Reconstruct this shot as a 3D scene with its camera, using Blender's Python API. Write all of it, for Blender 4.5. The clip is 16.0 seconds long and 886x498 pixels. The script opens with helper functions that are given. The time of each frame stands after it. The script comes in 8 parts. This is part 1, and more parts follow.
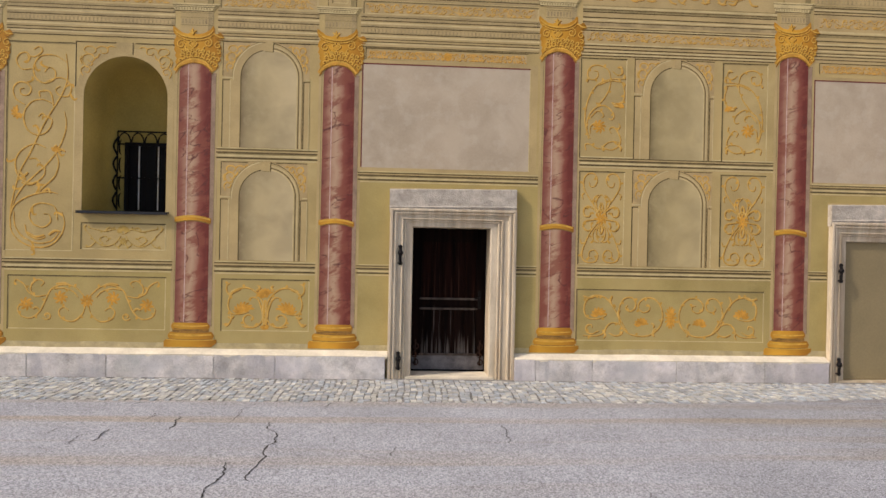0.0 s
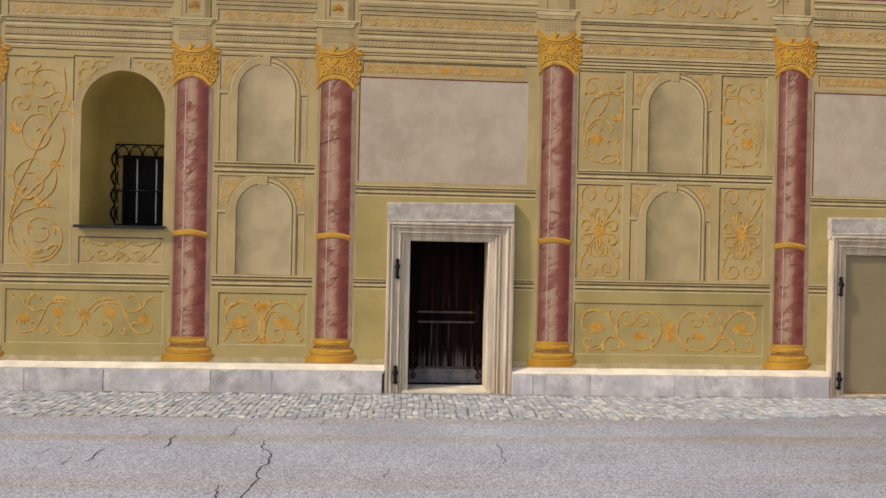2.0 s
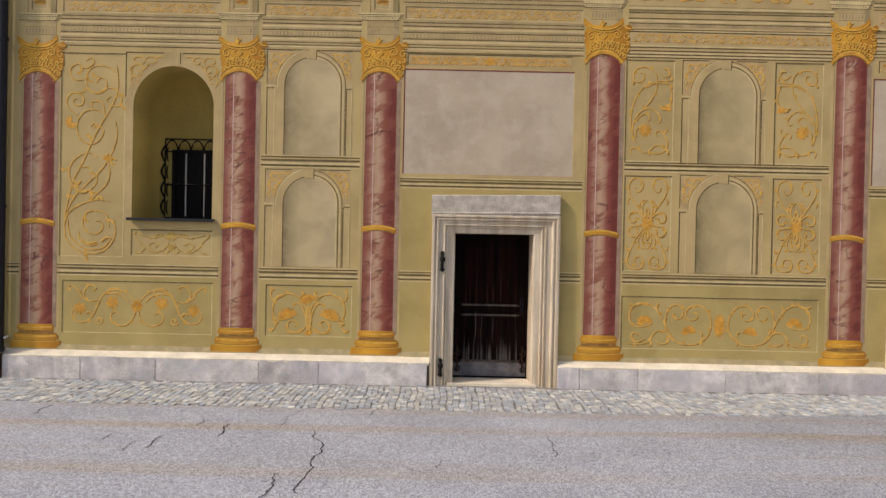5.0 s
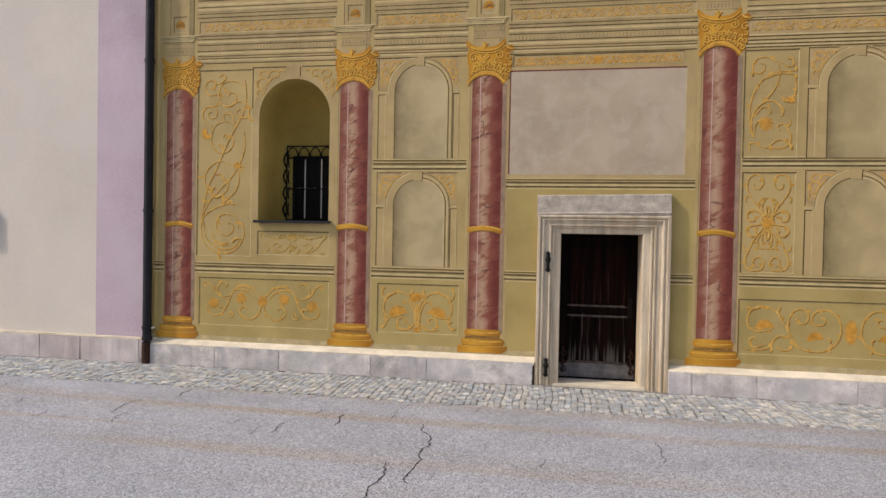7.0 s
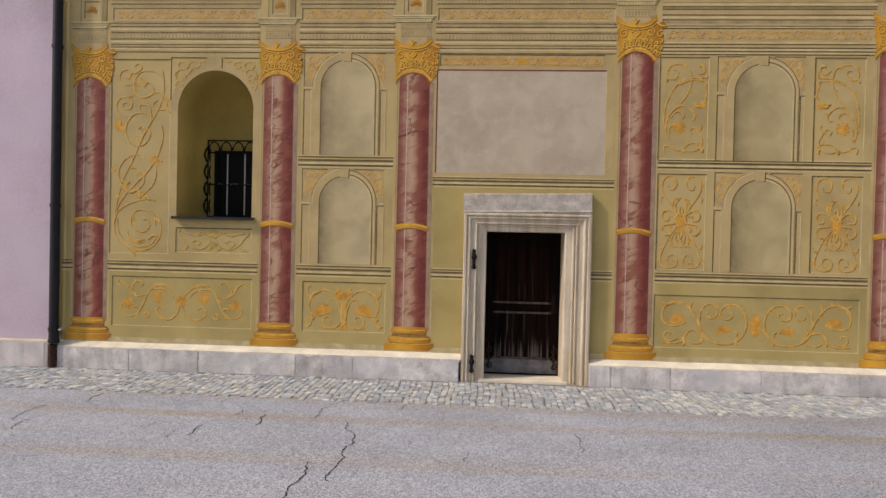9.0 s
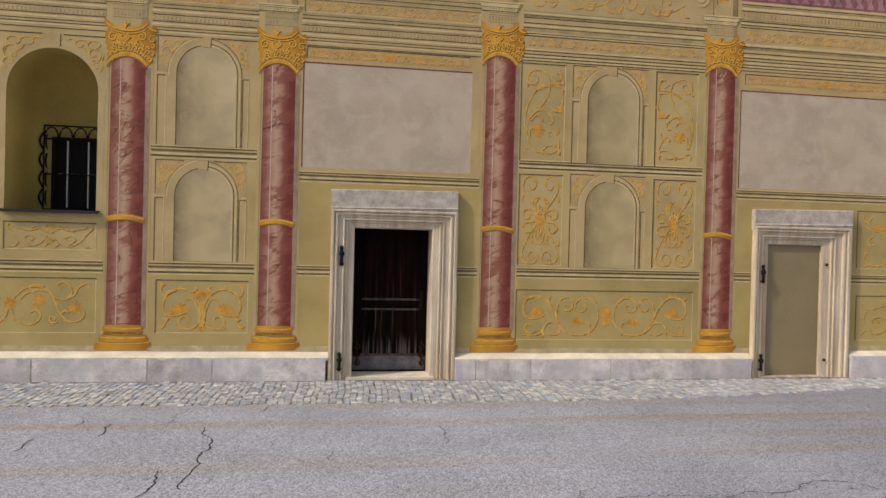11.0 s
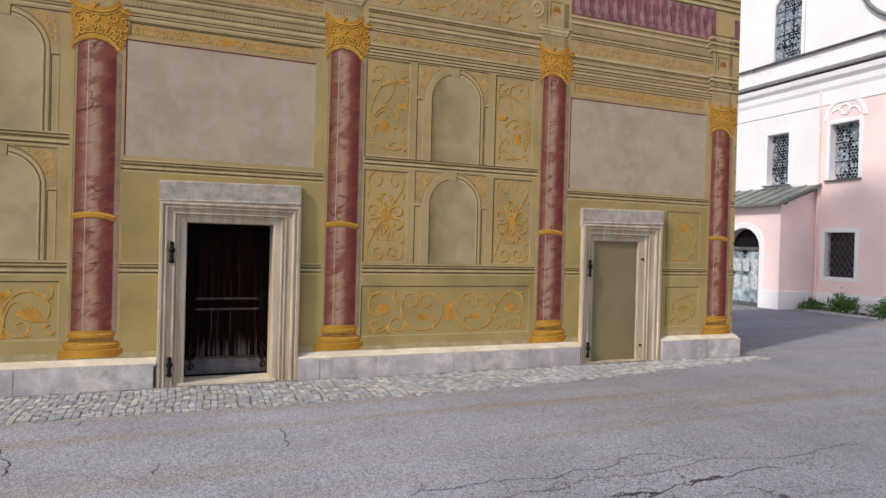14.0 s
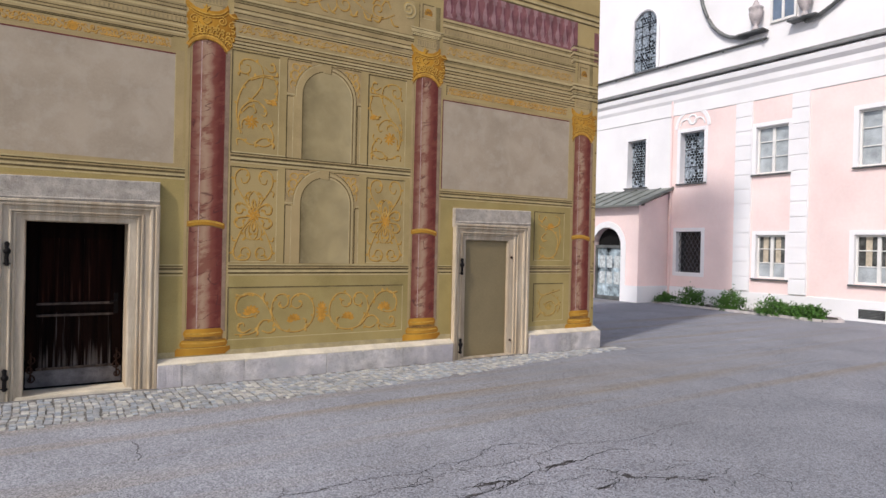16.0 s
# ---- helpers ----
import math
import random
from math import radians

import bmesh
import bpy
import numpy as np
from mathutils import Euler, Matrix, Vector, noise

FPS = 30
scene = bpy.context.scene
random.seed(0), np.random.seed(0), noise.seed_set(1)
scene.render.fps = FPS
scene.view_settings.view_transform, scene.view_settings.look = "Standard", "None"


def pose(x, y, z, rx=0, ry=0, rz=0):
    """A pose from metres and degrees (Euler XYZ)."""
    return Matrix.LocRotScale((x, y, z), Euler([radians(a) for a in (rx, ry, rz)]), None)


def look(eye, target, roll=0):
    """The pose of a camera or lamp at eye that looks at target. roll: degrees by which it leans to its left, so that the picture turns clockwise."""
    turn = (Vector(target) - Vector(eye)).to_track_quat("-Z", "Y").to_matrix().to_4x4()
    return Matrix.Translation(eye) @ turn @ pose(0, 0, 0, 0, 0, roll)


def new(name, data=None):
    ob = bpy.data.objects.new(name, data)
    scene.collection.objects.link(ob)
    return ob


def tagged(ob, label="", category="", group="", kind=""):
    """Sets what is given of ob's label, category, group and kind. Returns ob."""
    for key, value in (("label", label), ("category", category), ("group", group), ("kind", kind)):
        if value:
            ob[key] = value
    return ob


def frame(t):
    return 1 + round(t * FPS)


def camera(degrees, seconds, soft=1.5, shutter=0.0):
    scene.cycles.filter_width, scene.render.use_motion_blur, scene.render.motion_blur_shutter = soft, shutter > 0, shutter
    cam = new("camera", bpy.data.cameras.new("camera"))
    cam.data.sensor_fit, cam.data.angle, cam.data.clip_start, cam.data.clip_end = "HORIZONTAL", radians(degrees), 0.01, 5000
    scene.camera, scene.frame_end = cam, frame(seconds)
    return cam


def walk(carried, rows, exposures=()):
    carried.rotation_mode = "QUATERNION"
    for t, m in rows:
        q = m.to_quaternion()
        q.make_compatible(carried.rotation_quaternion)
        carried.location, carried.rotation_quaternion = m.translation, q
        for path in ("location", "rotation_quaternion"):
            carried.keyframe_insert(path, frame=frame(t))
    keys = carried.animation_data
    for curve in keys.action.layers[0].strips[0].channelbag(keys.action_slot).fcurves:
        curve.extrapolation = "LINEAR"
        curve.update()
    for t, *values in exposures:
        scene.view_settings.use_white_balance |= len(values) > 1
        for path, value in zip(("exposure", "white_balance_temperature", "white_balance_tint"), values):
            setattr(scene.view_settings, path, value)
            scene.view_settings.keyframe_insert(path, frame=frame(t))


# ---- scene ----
cam = camera(70.6, 16.0)
EXPOSURE = [(0, 0.20, 6700, 13), (3, 0.19, 6700, 13), (7.5, 0.10, 6600, 13), (11.5, -0.02, 6550, 13), (14, -0.11, 6330, 13), (16, -0.12, 6180, 13)]
PATH = [
    (0, (-0.022, -0.409, 1.729), (0.092, 1.588, 1.723), 1.2),
    (0.5, (0.035, -0.378, 1.77), (0.142, 1.619, 1.762), 1.2),
    (1, (0.067, -0.392, 1.844), (0.176, 1.605, 1.828), 1.2),
    (1.5, (0.015, -0.402, 1.925), (0.135, 1.594, 1.906), 1.4),
    (2, (0.06, -0.393, 1.901), (0.162, 1.604, 1.898), 1.2),
    (2.5, (0.057, -0.395, 1.882), (0.149, 1.603, 1.885), 1.2),
    (3, (0.011, -0.329, 1.881), (0.097, 1.67, 1.877), 1.2),
    (5.5, (-0.127, -0.379, 1.859), (-0.202, 1.62, 1.834), 1.2),
    (6, (-0.129, -0.411, 1.876), (-0.334, 1.579, 1.844), 1.0),
    (6.5, (-0.12, -0.449, 1.887), (-0.423, 1.528, 1.851), 1.0),
    (7, (-0.091, -0.485, 1.904), (-0.428, 1.486, 1.868), 1.1),
    (7.5, (-0.077, -0.522, 1.92), (-0.428, 1.447, 1.882), 1.1),
    (8, (-0.069, -0.523, 1.893), (-0.409, 1.448, 1.859), 1.1),
    (8.5, (-0.028, -0.497, 1.885), (-0.267, 1.489, 1.852), 1.3),
    (9, (-0.019, -0.479, 1.862), (-0.141, 1.517, 1.833), 1.3),
    (11.5, (0.054, -0.463, 1.81), (0.419, 1.503, 1.794), 1.5),
    (12, (0.054, -0.44, 1.813), (0.495, 1.51, 1.796), 1.5),
    (12.5, (0.059, -0.412, 1.786), (0.571, 1.521, 1.773), 1.5),
    (13, (0.074, -0.405, 1.786), (0.648, 1.511, 1.773), 1.4),
    (13.5, (0.107, -0.415, 1.819), (0.755, 1.477, 1.801), 1.4),
    (14, (0.127, -0.421, 1.792), (0.869, 1.437, 1.779), 1.5),
    (14.5, (0.171, -0.422, 1.768), (1.014, 1.391, 1.761), 1.4),
    (15, (0.194, -0.431, 1.75), (1.112, 1.346, 1.749), 1.4),
    (15.5, (0.206, -0.455, 1.755), (1.209, 1.276, 1.755), 1.3),
    (16, (0.26, -0.517, 1.803), (1.33, 1.173, 1.795), 1.3),
]
walk(cam, [(t, look(eye, target, roll)) for t, eye, target, roll in PATH], EXPOSURE)

# ---- light: hazy sun from the west, raking along the painted front ----
SUN_EL, SUN_DX, SUN_DY = 42.0, 1.0, 0.37
world = bpy.data.worlds.new("sky")
scene.world = world
world.use_nodes = True
wn = world.node_tree
sky = wn.nodes.new("ShaderNodeTexSky")
sky.sky_type, sky.sun_disc = "NISHITA", False
sky.sun_elevation, sky.sun_rotation = radians(SUN_EL), math.atan2(-SUN_DX, -SUN_DY)
sky.air_density, sky.dust_density = 1.0, 2.5
wn.links.new(sky.outputs[0], wn.nodes["Background"].inputs[0])
wn.nodes["Background"].inputs[1].default_value = 0.15
sun = new("sun", bpy.data.lights.new("sun", "SUN"))
sun.data.energy, sun.data.angle, sun.data.color = 2.8, radians(3.2), (1.0, 0.93, 0.83)
sun.matrix_world = look((0, 0, 0), (SUN_DX, SUN_DY, -math.hypot(SUN_DX, SUN_DY) * math.tan(radians(SUN_EL))))

# ---- materials ----


def material(name, colour, rough=0.85, vary=0.12, scale=3.0, fine=60.0, bump=0.15, metal=0.0, tint=None, pieces=0.0, spec=0.3, wash=None, wash_scale=0.75):
    """A surface with broad stains, fine grain, relief and, where pieces > 0, a value of its own for each piece."""
    m = bpy.data.materials.new(name)
    m.use_nodes = True
    n, l = m.node_tree.nodes, m.node_tree.links
    b = n["Principled BSDF"]
    b.inputs["Roughness"].default_value, b.inputs["Metallic"].default_value = rough, metal
    b.inputs["Specular IOR Level"].default_value = spec
    geo = n.new("ShaderNodeNewGeometry")
    big = n.new("ShaderNodeTexNoise")
    big.inputs["Scale"].default_value, big.inputs["Detail"].default_value = scale, 5
    small = n.new("ShaderNodeTexNoise")
    small.inputs["Scale"].default_value, small.inputs["Detail"].default_value = fine, 3
    for q in (big, small):
        l.new(geo.outputs["Position"], q.inputs["Vector"])
    ramp = n.new("ShaderNodeValToRGB")
    e = ramp.color_ramp.elements
    e[0].position, e[1].position = 0.3, 0.72
    dark = tint or tuple(c * (1 - 2.2 * vary) for c in colour)
    e[0].color, e[1].color = (*dark, 1), (*[min(1, c * (1 + vary)) for c in colour], 1)
    l.new(big.outputs["Fac"], ramp.inputs["Fac"])
    mix = n.new("ShaderNodeMix")
    mix.data_type, mix.blend_type = "RGBA", "OVERLAY"
    mix.inputs["Factor"].default_value = min(0.6, vary * 2.2)
    l.new(ramp.outputs["Color"], mix.inputs["A"])
    l.new(small.outputs["Fac"], mix.inputs["B"])
    out = mix.outputs["Result"]
    if wash:
        wn_, wr_, wm_ = n.new("ShaderNodeTexNoise"), n.new("ShaderNodeMapRange"), n.new("ShaderNodeMix")
        wn_.inputs["Scale"].default_value, wn_.inputs["Detail"].default_value, wn_.inputs["Distortion"].default_value = wash_scale, 7, 0.6
        wr_.inputs["From Min"].default_value, wr_.inputs["From Max"].default_value, wr_.inputs["To Max"].default_value = 0.42, 0.68, 0.75
        wm_.data_type, wm_.inputs["B"].default_value = "RGBA", (*wash, 1)
        l.new(geo.outputs["Position"], wn_.inputs["Vector"]), l.new(wn_.outputs["Fac"], wr_.inputs["Value"])
        l.new(wr_.outputs["Result"], wm_.inputs["Factor"]), l.new(out, wm_.inputs["A"])
        out = wm_.outputs["Result"]
    if pieces:
        info, hsv, mr = n.new("ShaderNodeObjectInfo"), n.new("ShaderNodeHueSaturation"), n.new("ShaderNodeMapRange")
        add = n.new("ShaderNodeMath")
        add.operation = "ADD"
        frac = n.new("ShaderNodeMath")
        frac.operation = "FRACT"
        l.new(info.outputs["Random"], add.inputs[0]), l.new(geo.outputs["Random Per Island"], add.inputs[1])
        l.new(add.outputs[0], frac.inputs[0]), l.new(frac.outputs[0], mr.inputs["Value"])
        mr.inputs["To Min"].default_value, mr.inputs["To Max"].default_value = 1 - pieces, 1 + pieces
        l.new(mr.outputs["Result"], hsv.inputs["Value"]), l.new(out, hsv.inputs["Color"])
        out = hsv.outputs["Color"]
    l.new(out, b.inputs["Base Color"])
    if bump:
        bp = n.new("ShaderNodeBump")
        bp.inputs["Strength"].default_value, bp.inputs["Distance"].default_value = bump, 0.01
        l.new(small.outputs["Fac"], bp.inputs["Height"])
        l.new(bp.outputs["Normal"], b.inputs["Normal"])
    return m


def nodes_of(m):
    return m.node_tree.nodes, m.node_tree.links, m.node_tree.nodes["Principled BSDF"]


def painted_ramp(name, stops, vein=None, vein_at=0.5, vein_scale=4.0, mottle=0.5, rough=0.8):
    """Mural paint whose tone runs across the piece (local x from -0.5 to 0.5), mottled, with veins: the painter's modelling of a round form."""
    m = bpy.data.materials.new(name)
    m.use_nodes = True
    n, l, b = nodes_of(m)
    b.inputs["Roughness"].default_value, b.inputs["Specular IOR Level"].default_value = rough, 0.3
    sep, add = n.new("ShaderNodeSeparateXYZ"), n.new("ShaderNodeMath")
    uv = n.new("ShaderNodeUVMap")
    l.new(uv.outputs["UV"], sep.inputs[0])
    geo = n.new("ShaderNodeNewGeometry")
    noi = n.new("ShaderNodeTexNoise")
    noi.inputs["Scale"].default_value, noi.inputs["Detail"].default_value, noi.inputs["Distortion"].default_value = 3.4, 8, 0.7
    mp = n.new("ShaderNodeMapping")
    mp.inputs["Rotation"].default_value, mp.inputs["Scale"].default_value = (0, 0, 0), (0.75, 1, 1.7)
    turn = n.new("ShaderNodeMapping")
    turn.inputs["Rotation"].default_value = (0, radians(24), 0)
    l.new(geo.outputs["Position"], turn.inputs["Vector"]), l.new(turn.outputs["Vector"], mp.inputs["Vector"]), l.new(mp.outputs["Vector"], noi.inputs["Vector"])
    mad = n.new("ShaderNodeMath")
    mad.operation, mad.inputs[1].default_value, mad.inputs[2].default_value = "MULTIPLY_ADD", mottle, -0.5 * mottle
    l.new(noi.outputs["Fac"], mad.inputs[0])
    l.new(sep.outputs["X"], add.inputs[0]), l.new(mad.outputs[0], add.inputs[1])
    ramp = n.new("ShaderNodeValToRGB")
    el = ramp.color_ramp.elements
    el[0].position, el[0].color = stops[0][0], (*stops[0][1], 1)
    el[1].position, el[1].color = stops[-1][0], (*stops[-1][1], 1)
    for p, c in stops[1:-1]:
        el.new(p).color = (*c, 1)
    l.new(add.outputs[0], ramp.inputs["Fac"])
    out = ramp.outputs["Color"]
    if not vein:
        st, sr, sm = n.new("ShaderNodeTexNoise"), n.new("ShaderNodeMapRange"), n.new("ShaderNodeMix")
        st.inputs["Scale"].default_value, st.inputs["Detail"].default_value, st.inputs["Distortion"].default_value = 2.2, 6, 0.5
        sr.inputs["From Min"].default_value, sr.inputs["From Max"].default_value, sr.inputs["To Min"].default_value, sr.inputs["To Max"].default_value = 0.35, 0.68, 0.84, 1.12
        sm.data_type, sm.blend_type, sm.inputs["Factor"].default_value = "RGBA", "MULTIPLY", 1.0
        l.new(geo.outputs["Position"], st.inputs["Vector"]), l.new(st.outputs["Fac"], sr.inputs["Value"]), l.new(out, sm.inputs["A"]), l.new(sr.outputs["Result"], sm.inputs["B"])
        out = sm.outputs["Result"]
    if vein:
        cl_n, cl_r, cl_m = n.new("ShaderNodeTexNoise"), n.new("ShaderNodeMapRange"), n.new("ShaderNodeMix")
        cl_n.inputs["Scale"].default_value, cl_n.inputs["Detail"].default_value = 3.6, 9
        cl_n.inputs["Roughness"].default_value = 0.66
        cl_r.inputs["From Min"].default_value, cl_r.inputs["From Max"].default_value, cl_r.inputs["To Max"].default_value = 0.50, 0.585, 0.80
        cl_m.data_type, cl_m.inputs["B"].default_value = "RGBA", (0.215, 0.064, 0.040, 1)
        l.new(mp.outputs["Vector"], cl_n.inputs["Vector"]), l.new(cl_n.outputs["Fac"], cl_r.inputs["Value"])
        l.new(cl_r.outputs["Result"], cl_m.inputs["Factor"]), l.new(out, cl_m.inputs["A"])
        out = cl_m.outputs["Result"]
    if vein:
        w, sub, ab, vr, brk, br, vm = (n.new("ShaderNode" + k) for k in ("TexNoise", "Math", "Math", "MapRange", "TexNoise", "MapRange", "Math"))
        w.inputs["Scale"].default_value, w.inputs["Detail"].default_value, w.inputs["Distortion"].default_value = vein_scale, 2.5, 0.5
        sub.operation, sub.inputs[1].default_value, ab.operation, vm.operation = "SUBTRACT", 0.5, "ABSOLUTE", "MULTIPLY"
        brk.inputs["Scale"].default_value, br.inputs["From Min"].default_value, br.inputs["From Max"].default_value = 3.1, 0.42, 0.52
        l.new(mp.outputs["Vector"], w.inputs["Vector"]), l.new(w.outputs["Fac"], sub.inputs[0]), l.new(sub.outputs[0], ab.inputs[0]), l.new(ab.outputs[0], vr.inputs["Value"])
        l.new(geo.outputs["Position"], brk.inputs["Vector"]), l.new(brk.outputs["Fac"], br.inputs["Value"])
        vr.inputs["From Min"].default_value, vr.inputs["From Max"].default_value = vein_at, 0.0
        vr.inputs["To Max"].default_value = 0.9
        l.new(vr.outputs["Result"], vm.inputs[0]), l.new(br.outputs["Result"], vm.inputs[1])
        mx = n.new("ShaderNodeMix")
        mx.data_type = "RGBA"
        mx.inputs["B"].default_value = (*vein, 1)
        l.new(vm.outputs[0], mx.inputs["Factor"]), l.new(out, mx.inputs["A"])
        out = mx.outputs["Result"]
    l.new(out, b.inputs["Base Color"])
    return m


wall_paint = material("khaki_limewash", (0.446, 0.326, 0.133), wash=(0.474, 0.349, 0.146), vary=0.12, scale=1.1, fine=70, bump=0.3)
dado_paint = material("olive_limewash", (0.396, 0.299, 0.105), wash=(0.432, 0.321, 0.126), vary=0.12, scale=1.3, fine=70, bump=0.3)
light_paint = material("cream_limewash", (0.442, 0.323, 0.143), wash=(0.464, 0.336, 0.156), vary=0.11, scale=2, fine=70, bump=0.3)
pale_line = material("pale_line_paint", (0.557, 0.435, 0.212), vary=0.1, scale=5)
dark_line = material("umber_line_paint", (0.130, 0.090, 0.034), vary=0.2, scale=6)
mid_line = material("khaki_shadow_paint", (0.298, 0.226, 0.097), vary=0.15, scale=5)
red_line = material("oxblood_line_paint", (0.16, 0.035, 0.03), vary=0.15, scale=6)
panel_paint = material("grey_beige_plaster", (0.432, 0.345, 0.243), wash=(0.485, 0.395, 0.285), wash_scale=2.6, vary=0.05, scale=1.4, fine=35, bump=0.2)
ochre = material("ochre_paint", (0.612, 0.304, 0.044), vary=0.16, scale=9)
ochre_pale = material("pale_ochre_paint", (0.585, 0.325, 0.06), vary=0.15, scale=9)
ochre_dark = material("brown_ochre_paint", (0.270, 0.140, 0.036), vary=0.2, scale=9)
carve_dark = material("umber_gold_paint", (0.30, 0.135, 0.014), vary=0.2, scale=9)
scroll_light = material("pale_gold_paint", (0.60, 0.40, 0.125), vary=0.12, scale=12)
gold_hi = material("yellow_highlight_paint", (0.64, 0.365, 0.058), vary=0.12, scale=12)
violet_paint = material("violet_mural_paint", (0.27, 0.110, 0.108), vary=0.2, scale=5)
violet_pale = material("pale_violet_paint", (0.37, 0.205, 0.198), vary=0.2, scale=5)
marble = painted_ramp("painted_red_marble", [(0.0, (0.189, 0.059, 0.042)), (0.14, (0.261, 0.105, 0.070)), (0.28, (0.370, 0.205, 0.130)), (0.44, (0.445, 0.290, 0.180)), (0.57, (0.365, 0.195, 0.125)),
                      (0.68, (0.225, 0.066, 0.044)), (0.84, (0.149, 0.031, 0.022)), (1.0, (0.140, 0.029, 0.021))], (0.10, 0.030, 0.024), 0.016, 2.6, 0.30)
gold = painted_ramp("painted_gold_ochre", [(0.0, (0.45, 0.205, 0.018)), (0.25, (0.60, 0.31, 0.032)), (0.55, (0.54, 0.26, 0.024)), (0.85, (0.41, 0.175, 0.015)), (1.0, (0.32, 0.14, 0.012))], None, mottle=0.35)
niche_paint = painted_ramp("painted_niche_hollow", [(0.0, (0.20, 0.145, 0.07)), (0.12, (0.30, 0.232, 0.118)), (0.32, (0.402, 0.312, 0.160)), (0.8, (0.452, 0.353, 0.190)), (1.0, (0.466, 0.366, 0.200))], None, mottle=0.14)
niche_khaki = painted_ramp("painted_khaki_hollow", [(0.0, (0.18, 0.135, 0.06)), (0.12, (0.29, 0.225, 0.105)), (0.32, (0.388, 0.300, 0.142)), (0.8, (0.442, 0.344, 0.168)), (1.0, (0.455, 0.355, 0.178))], None, mottle=0.14)
niche_olive = material("olive_yellow_limewash", (0.46, 0.345, 0.098), vary=0.08, scale=1.5, fine=40, bump=0.1)
frame_stone = material("weathered_limestone", (0.60, 0.50, 0.365), wash=(0.385, 0.285, 0.18), wash_scale=3.2, vary=0.13, scale=6, fine=60, bump=0.5)
lintel_stone = material("tooled_limestone", (0.49, 0.43, 0.355), vary=0.14, scale=9, fine=65, bump=0.9)
plinth_stone = material("grey_plinth_granite", (0.64, 0.59, 0.55), wash=(0.42, 0.405, 0.41), wash_scale=2.6, vary=0.17, scale=5, fine=55, bump=0.5, pieces=0.15)
plinth_pink = material("pinkish_plinth_stone", (0.56, 0.50, 0.48), vary=0.12, scale=3.5, fine=40, bump=0.4, wash=(0.44, 0.37, 0.355), pieces=0.08)
ledge_mortar = material("cream_mortar", (0.66, 0.585, 0.45), vary=0.1, scale=4, fine=40, bump=0.25)
white_wall = material("off_white_limewash", (0.645, 0.575, 0.495), wash=(0.61, 0.555, 0.49), vary=0.05, scale=0.8, fine=30, bump=0.2)
lilac_wall = material("lilac_limewash", (0.50, 0.385, 0.435), wash=(0.54, 0.45, 0.49), vary=0.08, scale=1.2, fine=30, bump=0.2)
iron = material("black_wrought_iron", (0.010, 0.008, 0.008), rough=0.75, vary=0.2, scale=20, spec=0.15)
rust = material("rusty_iron", (0.06, 0.028, 0.018), rough=0.8, vary=0.35, scale=25, metal=0.3)
pipe_paint = material("black_painted_pipe", (0.010, 0.010, 0.013), rough=0.6, vary=0.2, scale=8)
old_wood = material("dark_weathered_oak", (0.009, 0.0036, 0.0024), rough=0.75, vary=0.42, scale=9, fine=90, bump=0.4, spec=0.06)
worn_wood = material("greyed_oak", (0.115, 0.085, 0.068), rough=0.85, vary=0.3, scale=9, fine=80, bump=0.4)
kick_wood = material("bleached_oak", (0.19, 0.175, 0.175), rough=0.85, vary=0.2, scale=8, fine=80, bump=0.4)


def grain(m, sx, sz):
    """Draw a material's broad stains out along the upright."""
    n, l, b = nodes_of(m)
    for q in [k for k in n if k.bl_idname == "ShaderNodeTexNoise"]:
        mp = n.new("ShaderNodeMapping")
        mp.inputs["Scale"].default_value = (sx, 1.0, sz)
        l.new(q.inputs["Vector"].links[0].from_socket, mp.inputs["Vector"])
        l.new(mp.outputs["Vector"], q.inputs["Vector"])


for m in (old_wood, worn_wood):
    grain(m, 1.6, 0.10)
grain(frame_stone, 2.2, 0.22)


def weathered(m, colour, scale, lo, hi, amount, pits=0.0):
    """Dark blotches with ragged edges and, where pits > 0, small holes."""
    n, l, b = nodes_of(m)
    geo, noi, thr, mix = (n.new("ShaderNode" + k) for k in ("NewGeometry", "TexNoise", "MapRange", "Mix"))
    noi.inputs["Scale"].default_value, noi.inputs["Detail"].default_value, noi.inputs["Roughness"].default_value = scale, 9, 0.68
    thr.inputs["From Min"].default_value, thr.inputs["From Max"].default_value, thr.inputs["To Max"].default_value = lo, hi, amount
    mix.data_type, mix.inputs["B"].default_value = "RGBA", (*colour, 1)
    l.new(geo.outputs["Position"], noi.inputs["Vector"]), l.new(noi.outputs["Fac"], thr.inputs["Value"]), l.new(thr.outputs["Result"], mix.inputs["Factor"])
    l.new(b.inputs["Base Color"].links[0].from_socket, mix.inputs["A"]), l.new(mix.outputs["Result"], b.inputs["Base Color"])
    if pits:
        vor, hole, pm = (n.new("ShaderNode" + k) for k in ("TexVoronoi", "MapRange", "Mix"))
        vor.inputs["Scale"].default_value = 16
        hole.inputs["From Min"].default_value, hole.inputs["From Max"].default_value, hole.inputs["To Min"].default_value, hole.inputs["To Max"].default_value = 0.10, 0.22, pits, 0.0
        pm.data_type, pm.inputs["B"].default_value = "RGBA", (0.12, 0.11, 0.10, 1)
        l.new(geo.outputs["Position"], vor.inputs["Vector"]), l.new(vor.outputs["Distance"], hole.inputs["Value"]), l.new(hole.outputs["Result"], pm.inputs["Factor"])
        l.new(b.inputs["Base Color"].links[0].from_socket, pm.inputs["A"]), l.new(pm.outputs["Result"], b.inputs["Base Color"])


